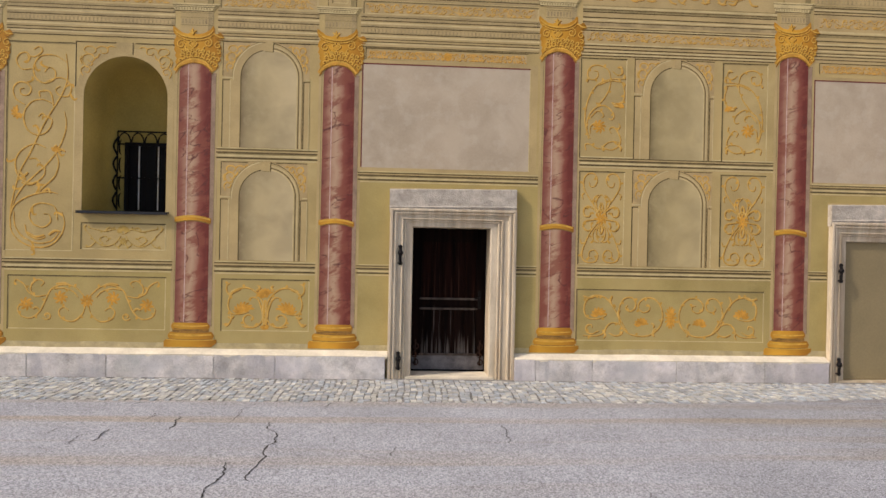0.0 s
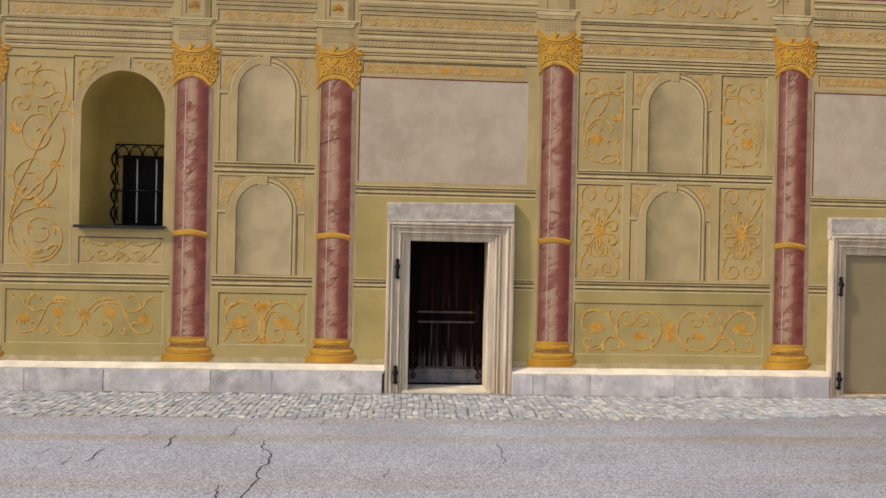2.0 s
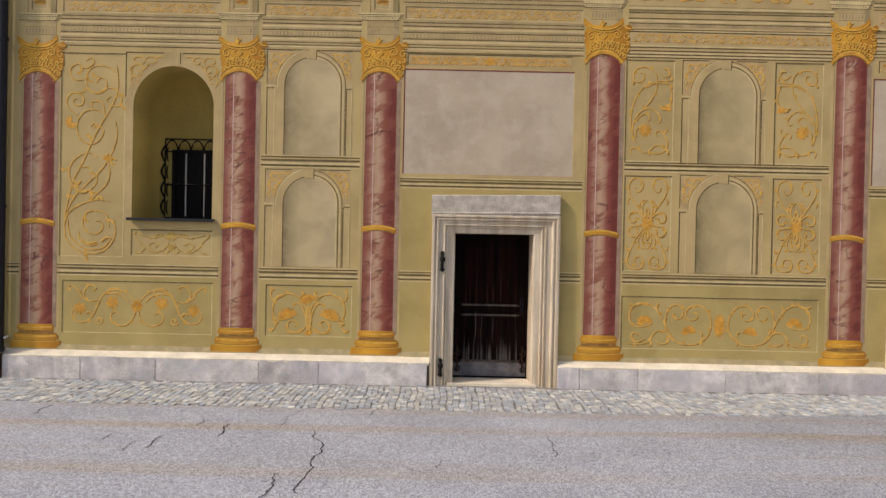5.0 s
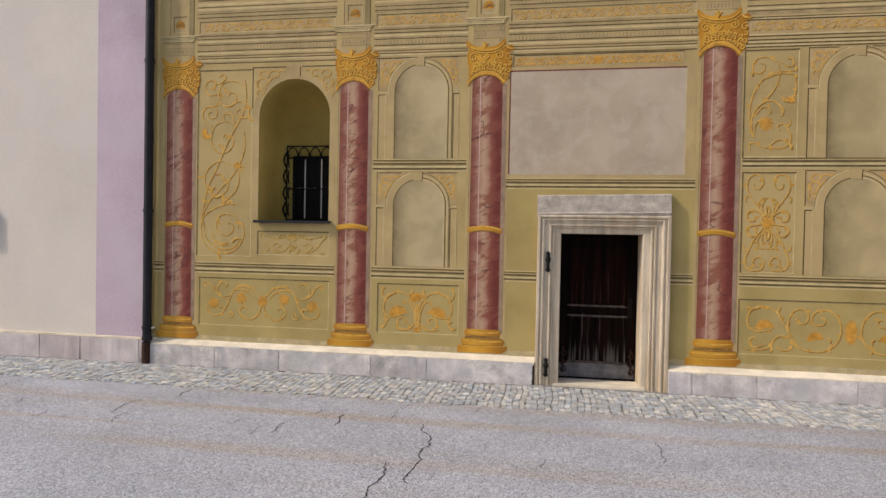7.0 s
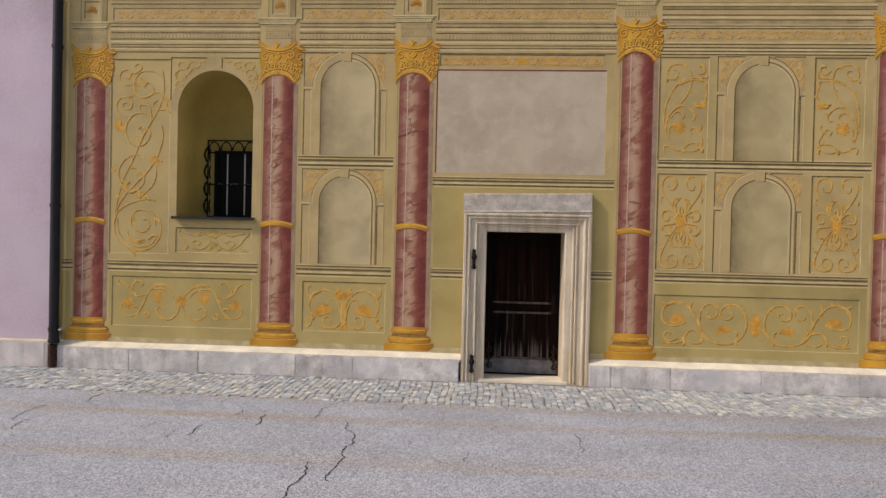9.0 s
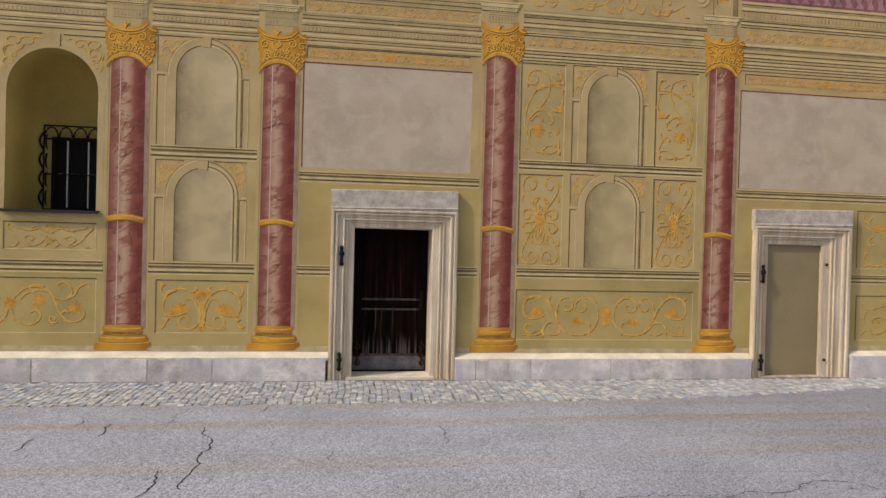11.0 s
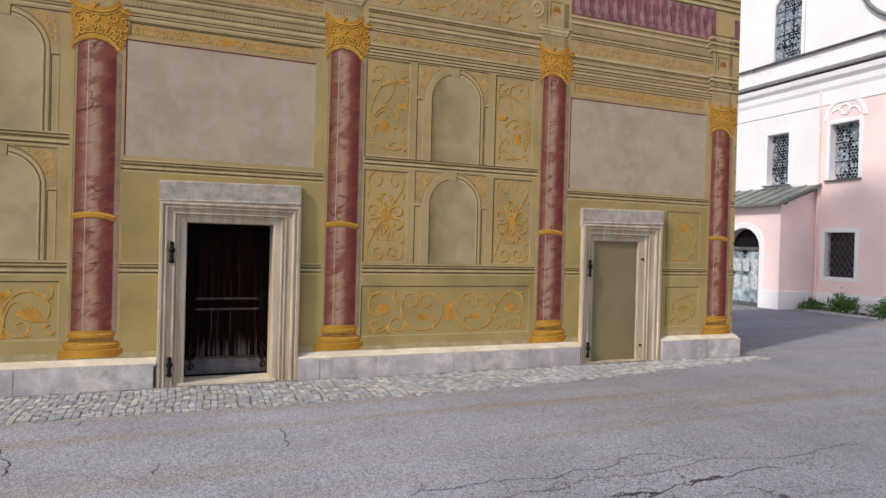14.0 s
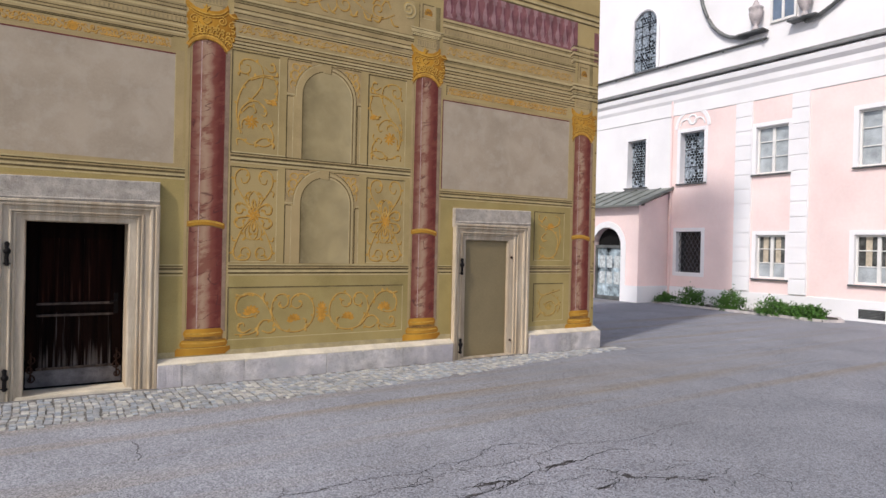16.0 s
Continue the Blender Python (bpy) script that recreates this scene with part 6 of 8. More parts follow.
# entablatures
def entablature(x0, x1, kind):
    t = thing("painted_entablature", "painted entablature with dentils, mouldings and an ochre scroll frieze", "painted entablature", "painted entablatures")
    if kind == 0:
        plate("field", rect(x0, x1, 4.38, 5.60), 0.0025, light_paint, t)
        course("moulding", x0, x1, [(4.385, 0.011, dark_line), (4.43, 0.020, pale_line), (4.451, 0.011, dark_line), (4.468, 0.016, light_paint), (4.488, 0.011, dark_line), (4.53, 0.022, pale_line), (4.563, 0.011, dark_line), (4.650, 0.011, dark_line),
                                    (4.668, 0.018, dentil_paint), (4.70, 0.022, pale_line), (4.734, 0.011, dark_line), (4.781, 0.011, dark_line), (4.80, 0.016, dentil_paint), (5.022, 0.014, dentil_paint), (5.047, 0.012, dark_line), (5.105, 0.011, dark_line),
                                    (5.13, 0.022, dentil_paint), (5.17, 0.02, pale_line), (5.20, 0.011, dark_line), (5.24, 0.03, pale_line), (5.30, 0.02, dark_line)], t)
        dentils(x0, x1, 4.580, 4.625, t, 0.050), dentils(x0, x1, 4.745, 4.768, t, 0.034), dentils(x0, x1, 5.060, 5.090, t, 0.045)
        f0, f1 = 4.85, 4.965
        frame_lines("frieze_border", x0 + 0.03, x1 - 0.02, 4.825, 4.995, t, 0.0052, 0.009)
    elif kind == 1:
        plate("field", rect(x0, x1, 4.37, 5.60), 0.0025, light_paint, t)
        course("moulding", x0, x1, [(4.383, 0.013, dark_line), (4.403, 0.014, pale_line), (4.425, 0.013, dark_line), (4.447, 0.018, pale_line), (4.472, 0.014, dark_line), (4.495, 0.016, light_paint), (4.518, 0.013, dark_line), (4.540, 0.016, pale_line),
                                    (4.725, 0.014, dark_line), (4.742, 0.012, pale_line), (4.757, 0.010, dark_line), (4.812, 0.046, dentil_paint), (4.838, 0.012, dark_line), (4.87, 0.022, pale_line), (4.902, 0.013, dark_line), (4.945, 0.022, light_paint),
                                    (4.976, 0.013, dark_line), (4.995, 0.018, mid_line), (5.012, 0.012, dark_line), (5.04, 0.022, pale_line), (5.065, 0.010, mid_line)], t)
        f0, f1 = 4.590, 4.700
        strokes("great_scroll", arabesque(x0 + 0.15, x1 - 0.35, 5.12, 5.52, 0.52), ochre_pale, t, 0.0075, 0.022)
    else:
        plate("field", rect(x0, x1, 4.40, 5.46), 0.0025, light_paint, t)
        course("moulding", x0, x1, [(4.445, 0.013, dark_line), (4.491, 0.014, dark_line), (4.510, 0.016, pale_line), (4.532, 0.013, dark_line), (4.565, 0.018, pale_line), (4.59, 0.014, dark_line), (4.636, 0.016, dark_line), (4.66, 0.02, pale_line),
                                    (4.704, 0.016, dark_line), (4.770, 0.034, mid_line), (4.795, 0.014, dark_line), (4.83, 0.03, pale_line), (5.075, 0.013, dark_line), (5.113, 0.014, dark_line), (5.135, 0.016, pale_line), (5.165, 0.016, dark_line),
                                    (5.19, 0.014, mid_line), (5.315, 0.014, dark_line), (5.35, 0.03, pale_line), (5.385, 0.012, mid_line), (5.41, 0.014, dark_line), (5.44, 0.022, pale_line)], t)
        dentils(x0, x1, 5.225, 5.285, t, 0.062)
        f0, f1 = 4.890, 5.020
    plate("frieze_ground", rect(x0 + 0.06, x1 - 0.05, f0 - 0.004, f1 + 0.004), 0.0046, frieze_wash, t)
    strokes("frieze_scroll", arabesque(x0 + 0.10, x1 - 0.08, f0, f1, 0.22), ochre_pale, t, 0.0072, 0.013)
    return t


entablature(-5.25, -3.12, 0), entablature(-2.57, -1.25, 0), entablature(-0.70, 1.71, 0)
entablature(2.30, 5.03, 1), entablature(5.56, 8.46, 2)


def gold_frieze(x0, x1, z0, z1):
    t = thing("painted_frieze", "narrow painted frieze of dense ochre scrolls above a blank panel", "painted frieze", "gold friezes")
    plate("ground", rect(x0 - 0.03, x1 + 0.02, z0 - 0.012, z1 + 0.012), 0.0046, frieze_wash, t)
    bars("border", [(x0 - 0.05, x1 + 0.04, z1 + 0.026, z1 + 0.037), (x0 - 0.05, x0 - 0.04, z0 - 0.02, z1 + 0.026)], 0.006, dark_line, t)
    strokes("scrollwork", arabesque(x0, x1, z0, z1, 0.13), ochre, t, 0.0075, 0.014)
    c = (x0 + x1) / 2
    strokes("blossom", flower_lines(c, (z0 + z1) / 2, (z1 - z0) * 0.55, 9), ochre, t, 0.009, 0.02, False)


gold_frieze(-0.58, 1.52, 4.235, 4.335), gold_frieze(5.70, 8.25, 4.265, 4.365)


def blank_panel(x0, x1, z0, z1, sx):
    t = thing("wall_mural", "large blank grey-beige plaster panel with an oxblood edge line", "painted panel", "blank panels")
    plate("surround", rect(x0 - 0.06, x1 + sx, z0 - 0.06, z1 + 0.06), 0.0022, light_paint, t)
    plate("field", rect(x0, x1, z0, z1), 0.0045, panel_paint, t)
    bars("edge_line", [(x0 - 0.012, x1 + 0.005, z1, z1 + 0.018), (x0 - 0.016, x0, z0, z1)], 0.006, red_line, t)
    bars("shadow_line", [(x1, x1 + 0.01, z0, z1)], 0.0055, pale_line, t)


blank_panel(-0.655, 1.590, 2.775, 4.150, 0.11), blank_panel(5.600, 8.335, 2.735, 4.145, 0.09)


# mock niches
def mock_niche(x0, x1, z0, zt, ox0, ox1, ztop, hollow=niche_paint, group="painted niches"):
    """x0..x1: the hollow; ox0, ox1: outer edges of the pilaster strips; zt: crown of the hollow; ztop: top line."""
    t = thing("painted_niche", "painted mock niche with a round arch, keystone and pilaster strips", "painted niche", group)
    r = (x1 - x0) / 2
    zs = zt - r
    cx = (x0 + x1) / 2
    m = 0.115
    for sx in (-1, 1):
        a, b = (ox0 + 0.004, cx) if sx < 0 else (cx, ox1 - 0.004)
        plate("spandrel", rect(a, b, zs - 0.03, ztop), 0.0032, frieze_wash, t)
    out = [(x0 - m, z0), (x1 + m * 0.8, z0)] + [(x, z) for x, z in reversed(arch_pts(x0 - m, x1 + m * 0.8, zs, 28))]
    plate("archivolt", out, 0.0055, light_paint, t)
    plate("pilaster", rect(ox0, x0 - m, z0, zs - 0.05), 0.0045, light_paint, t)
    plate("pilaster", rect(x1 + m * 0.8, ox1, z0, zs - 0.05), 0.0045, light_paint, t)
    inner = [(x0, z0), (x1, z0)] + [(x, z) for x, z in reversed(arch_pts(x0, x1, zs, 28))]
    plate("hollow", inner, 0.0075, hollow, t)
    # deep edge and soft outer edge of the reveal
    dk, pl, md = bmesh.new(), bmesh.new(), bmesh.new()
    a = arch_pts(x0 - 0.004, x1 + 0.004, zs, 28)
    ribbon_in(dk, [(x0 - 0.002, z0), *a[:13]], [0.013] * 14, 0.0095)
    ribbon_in(pl, [(x1 + 0.004, z0), *reversed(a[15:])], [0.016] * (len(a[15:]) + 1), 0.0095)
    b = arch_pts(x0 - 0.03, x1 + 0.026, zs, 28)
    ribbon_in(dk, [*b[15:], (x1 + 0.026, z0)], [0.010] * len([*b[15:], 0]), 0.0095)
    b = arch_pts(x0 - 0.06, x1 + 0.050, zs, 28)
    ribbon_in(pl, [*b[15:], (x1 + 0.050, z0)], [0.014] * len([*b[15:], 0]), 0.0092)
    c = arch_pts(x0 - m, x1 + m * 0.68, zs, 28)
    ribbon_in(dk, [*c[15:], (x1 + m * 0.68, z0)], [0.009] * (len(c[15:]) + 1), 0.0085)
    c = arch_pts(x0 - m + 0.012, x1 + m, zs, 28)
    ribbon_in(pl, [(x0 - m + 0.012, zs - 0.04), *c[:13]], [0.014] * 14, 0.0085)
    c = arch_pts(x0 - m - 0.004, x1 + m, zs, 28)
    ribbon_in(md, [(x0 - m - 0.004, zs - 0.03), *c[:12]], [0.008] * 13, 0.0083)
    # broken crown: the left half ends in a square shoulder
    plate("keystone", [(cx - 0.05, zt - 0.016), (cx + 0.045, zt - 0.022), (cx + 0.050, zt + 0.105), (cx - 0.05, zt + 0.108)], 0.0098, light_paint, t)
    ribbon_in(dk, [(cx + 0.046, zt - 0.022), (cx + 0.052, zt + 0.105)], [0.012] * 2, 0.0112)
    ribbon_in(md, [(cx - 0.06, zt - 0.016), (cx + 0.046, zt - 0.022)], [0.010] * 2, 0.0112)
    part("shadow_line", dk, dark_line, t), part("light_line", pl, pale_line, t), part("soft_line", md, mid_line, t)
    zi = zs - 0.05
    bars("pilaster_line", [(ox0, ox0 + 0.012, z0, zi), (ox0, x0 - m - 0.03, zi, zi + 0.012)], 0.008, dark_line, t)
    bars("pilaster_line", [(x1 + m * 0.8 - 0.004, x1 + m * 0.8 + 0.007, z0, zi), (x1 + m * 0.8, ox1, zi, zi + 0.011)], 0.008, dark_line, t)
    bars("pilaster_edge", [(x0 - m - 0.03, x0 - m - 0.018, z0, zi), (ox0, x0 - m, zi + 0.030, zi + 0.044)], 0.008, pale_line, t)
    bars("pilaster_edge", [(ox1 - 0.012, ox1, z0, zi), (x1 + m, ox1, zi + 0.030, zi + 0.044)], 0.008, pale_line, t)
    for q in ((ox0, cx - 0.25, ztop - 0.011, ztop), (cx + 0.12, ox1, ztop - 0.011, ztop), (ox0, ox0 + 0.010, zi + 0.06, ztop - 0.011)):
        bars("spandrel_line", [q], 0.005, dark_line, t)
    strokes("spandrel_scroll", spandrel(ox0 + 0.025, x0 + 0.14, zs + 0.05, ztop - 0.03, -1), ochre_pale, t, 0.0049, 0.021)
    strokes("spandrel_scroll", spandrel(x1 - 0.12, ox1 - 0.02, zs + 0.05, ztop - 0.03, 1), ochre_pale, t, 0.0049, 0.021)


mock_niche(-2.256, -1.530, 2.99, 4.283, -2.500, -1.362, 4.385)
mock_niche(-2.250, -1.545, 1.500, 2.700, -2.500, -1.362, 2.800)
mock_niche(3.268, 4.005, 2.99, 4.260, 3.034, 4.155, 4.360, niche_khaki)
mock_niche(3.268, 4.000, 1.520, 2.742, 3.034, 4.155, 2.835, niche_khaki)

# surround of the true window niche
t = thing("painted_surround", "painted arch surround with ochre spandrels around the window niche", "painted surround")
arc = arch_pts(NX0 - 0.11, NX1 + 0.11, NZS, 28)
inn = arch_pts(NX0, NX1, NZS, 28)
bm = bmesh.new()
for i in range(28):
    plate_in(bm, [inn[i], inn[i + 1], arc[i + 1], arc[i]], 0.004)
plate_in(bm, rect(NX0 - 0.11, NX0, NZ0, NZS), 0.004), plate_in(bm, rect(NX1, NX1 + 0.08, NZ0, NZS), 0.004)
part("archivolt", bm, light_paint, t)
bars("border", [(NX0 - 0.11, -3.86, 4.30, 4.313), (-3.62, NX1 + 0.10, 4.30, 4.313), (NX0 - 0.11, NX0 - 0.098, 3.72, 4.30)], 0.006, dark_line, t)
plate("keystone", [(-3.83, 4.15), (-3.66, 4.15), (-3.63, 4.315), (-3.87, 4.315)], 0.007, light_paint, t)
bars("keystone_line", [(-3.66, -3.647, 4.16, 4.315)], 0.0085, dark_line, t)
strokes("spandrel_scroll", spandrel(NX0 - 0.07, NX0 + 0.40, 3.84, 4.28, -1), ochre_pale, t, 0.0075, 0.015)
strokes("spandrel_scroll", spandrel(NX1 - 0.38, NX1 + 0.07, 3.84, 4.28, 1), ochre_pale, t, 0.0075, 0.015)

# ornamental panels
ornament_panel("wall_mural", "tall painted panel with one large ochre acanthus scroll", -5.235, -4.375, 1.575, 4.288, tall_scroll, (0.0, 0.0), 0.021, leaf_step=0.26)
ornament_panel("wall_mural", "long olive dado panel with rolling ochre scrolls", -5.182, -3.175, 0.560, 1.260, rolling_scroll, (0.0, 0.0), 0.021)
ornament_panel("wall_mural", "olive dado panel with an ochre palmette and scrolls", -2.465, -1.310, 0.565, 1.255, palmette, (0.0, 0.0), 0.023)
ornament_panel("wall_mural", "long olive dado panel with twin ochre flower scrolls", 2.290, 4.930, 0.495, 1.200, dado_scroll, (0.0, 0.0), 0.024)
ornament_panel("wall_mural", "small painted panel with an ochre spray under the window", -4.275, -3.190, 1.605, 1.957, twin_spray, (0.0, 0.0), 0.016, mat=faded_ochre, leaf_step=0.06)
for x0, x1, fl in ((2.285, 2.930, False), (4.272, 4.920, True)):
    ornament_panel("wall_mural", "upright painted panel with an ochre vine scroll", x0, x1, 2.990, 4.352, lambda b, q=fl: vine_panel(b, q), (0.0, 0.0), 0.020)
for x0, x1 in ((2.293, 2.930), (4.275, 4.925)):
    ornament_panel("wall_mural", "upright painted panel with an ochre rosette and four scrolls", x0, x1, 1.535, 2.810, rosette_panel, (0.0, 0.0), 0.021, leaf_step=0.11)
ornament_panel("wall_mural", "small painted panel with a faded ochre scroll", 7.548, 8.275, 1.588, 2.464, loose_scroll, (0.0, 0.0), 0.024)
ornament_panel("wall_mural", "small olive dado panel with a faded ochre ring", 7.562, 8.285, 0.505, 1.185, loose_ring, (0.0, 0.0), 0.027, mat=faded_ochre)


CORNER_LINES = [(4.60, 0.016, dark_line), (4.635, 0.03, pale_line), (4.67, 0.014, dark_line), (4.72, 0.016, mid_line), (4.76, 0.016, dark_line), (4.80, 0.034, pale_line), (4.835, 0.014, dark_line), (4.868, 0.03, pale_line),
                (5.27, 0.014, dark_line), (5.31, 0.03, pale_line), (5.345, 0.016, mid_line), (5.39, 0.018, dark_line), (5.43, 0.03, pale_line), (5.465, 0.014, dark_line), (5.53, 0.034, pale_line), (5.565, 0.014, dark_line)]


# columns
def capital(cx, z, parent):
    """Corinthian capital seen a little from its right: horned abacus, volutes, leaves and a bowed astragal."""
    foot = [(-0.262, -0.045), (-0.215, 0.028), (-0.12, 0.085), (-0.02, 0.105), (0.09, 0.085), (0.17, 0.030), (0.222, -0.040)]
    side = [(0.262, 0.0), (0.285, 0.045), (0.280, 0.085), (0.310, 0.115), (0.302, 0.150), (0.330, 0.182), (0.318, 0.215), (0.300, 0.232), (0.325, 0.262), (0.326, 0.300), (0.300, 0.335), (0.276, 0.380)]
    top = [(0.357, 0.420), (0.340, 0.455), (0.312, 0.487), (0.262, 0.462), (0.236, 0.470), (0.232, 0.540), (0.216, 0.573), (0.180, 0.520), (0.10, 0.470), (0.005, 0.452), (-0.020, 0.475), (-0.048, 0.540), (-0.075, 0.475),
           (-0.11, 0.455), (-0.18, 0.470), (-0.245, 0.515), (-0.298, 0.555), (-0.302, 0.500), (-0.285, 0.455), (-0.255, 0.415)]
    back = [(-0.282, 0.370), (-0.290, 0.325), (-0.272, 0.290), (-0.286, 0.240), (-0.262, 0.205), (-0.268, 0.160), (-0.248, 0.130), (-0.266, 0.085), (-0.252, 0.045)]
    cap = part("capital", bmesh_plate([(cx + a, z + b) for a, b in foot + side + top + back], 0.012), gold, parent, "golden ochre Corinthian capital")
    dk, hi = [], []

    def line(pts, w=1.0, light=True, off=0.011):
        q = smooth([(cx + a, z + b) for a, b in pts], 5)
        dk.append({"p": [(a + off, b - off) for a, b in q], "w": w})
        if light:
            hi.append({"p": q, "w": w})

    # abacus: two bowed edges, fleuron, shaded return on the right
    line([(-0.285, 0.500), (-0.20, 0.438), (-0.09, 0.412), (0.04, 0.412), (0.15, 0.445), (0.215, 0.510)], 1.5)
    line([(-0.262, 0.440), (-0.17, 0.392), (-0.05, 0.375), (0.07, 0.383), (0.17, 0.420), (0.226, 0.470)], 1.0)
    line([(0.226, 0.470), (0.285, 0.430), (0.352, 0.425)], 1.5)
    line([(0.235, 0.420), (0.285, 0.392), (0.330, 0.395)], 0.9, False)
    for a in (-0.5, 0.0, 0.5):
        line([(-0.048, 0.445), (-0.048 + 0.5 * 0.07 * a, 0.485), (-0.048 + 0.07 * a * 1.4, 0.525 - 0.03 * abs(a))], 1.1)
    # volutes and the eye between them
    for sx, sz, r, a, tn in ((-0.195, 0.318, 0.060, 30, 1.5), (0.150, 0.345, 0.066, 150, -1.6), (0.280, 0.315, 0.050, 60, 1.2)):
        sp = spiral(cx + sx, z + sz, r, a, tn, 0.15)
        dk.append({"p": [(u + 0.010, v - 0.010) for u, v in sp], "w": 1.15})
        hi.append({"p": sp, "w": 1.15})
    line([(-0.150, 0.300), (-0.125, 0.250), (-0.085, 0.225)], 1.3)
    line([(0.105, 0.300), (0.075, 0.250), (0.025, 0.225)], 1.3)
    for sg in (1, -1):
        line([(-0.045, 0.375), (-0.045 + 0.055 * sg, 0.330), (-0.045, 0.275)], 1.1)
    for q in flower_lines(cx - 0.045, z + 0.328, 0.030, 6, 0, 300):
        hi.append({"p": q["p"], "w": 0.8})
    # two ranks of curled leaves that follow the bow of the foot
    rk = random.Random(int(cx * 100) + 77)
    for rise, n, size in ((0.040, 7, 0.062), (0.112, 6, 0.064), (0.178, 7, 0.046)):
        for k in range(n):
            t = (k + 0.5) / n
            lx = -0.225 + 0.47 * t + (0.015 if rise > 0.1 else 0.0) + rk.uniform(-0.006, 0.006)
            bow = 0.10 * (1 - ((lx + 0.02) / 0.25) ** 2)
            lz = rise + max(-0.03, bow) * (0.85 - 2.2 * rise)
            sg = 1 if lx > -0.02 else -1
            line([(lx - 0.40 * size * sg, lz), (lx - 0.30 * size * sg, lz + 0.55 * size), (lx + 0.10 * size * sg, lz + 0.80 * size), (lx + 0.48 * size * sg, lz + 0.50 * size), (lx + 0.30 * size * sg, lz + 0.18 * size), (lx + 0.05 * size * sg, lz + 0.34 * size)], 1.45, True, 0.012)
    for lx, lz, r in ((0.285, 0.225, 0.034), (0.275, 0.130, 0.034), (0.252, 0.050, 0.030)):
        sp = spiral(cx + lx, z + lz, r, 120, -0.9, 0.25, 10)
        hi.append({"p": sp, "w": 1.3})
        dk.append({"p": [(u + 0.011, v - 0.011) for u, v in sp], "w": 1.2})
    strokes("carving_shade", dk, carve_dark, cap, 0.0165, 0.015, False)
    strokes("carving_light", hi, gold_hi, cap, 0.0185, 0.012, False)
    for nm, lift, wd, off, mat in (("astragal", 0.0, 0.060, 0.0170, ochre), ("astragal_light", 0.012, 0.016, 0.0200, gold_hi), ("astragal_shade", -0.036, 0.014, 0.0190, carve_dark), ("neck_shade", 0.034, 0.012, 0.0190, carve_dark)):
        bm = bmesh.new()
        q = smooth([(cx + a, z + b + lift + 0.008) for a, b in foot], 5)
        ribbon_in(bm, q, [wd] * len(q), off)
        part(nm, bm, mat, cap)


def bmesh_plate(pts, off):
    bm = bmesh.new()
    plate_in(bm, pts, off)
    return bm


def torus_pts(x0, x1, z0, z1, n=7):
    r = (z1 - z0) / 2
    out = [(x0 + r * 0.6 - r * 0.6 * math.sin(math.pi * i / n), z1 - (z1 - z0) * i / n) for i in range(n + 1)]
    out += [(x1 - r * 0.6 + r * 0.6 * math.sin(math.pi * i / n), z0 + (z1 - z0) * i / n) for i in range(n + 1)]
    return out


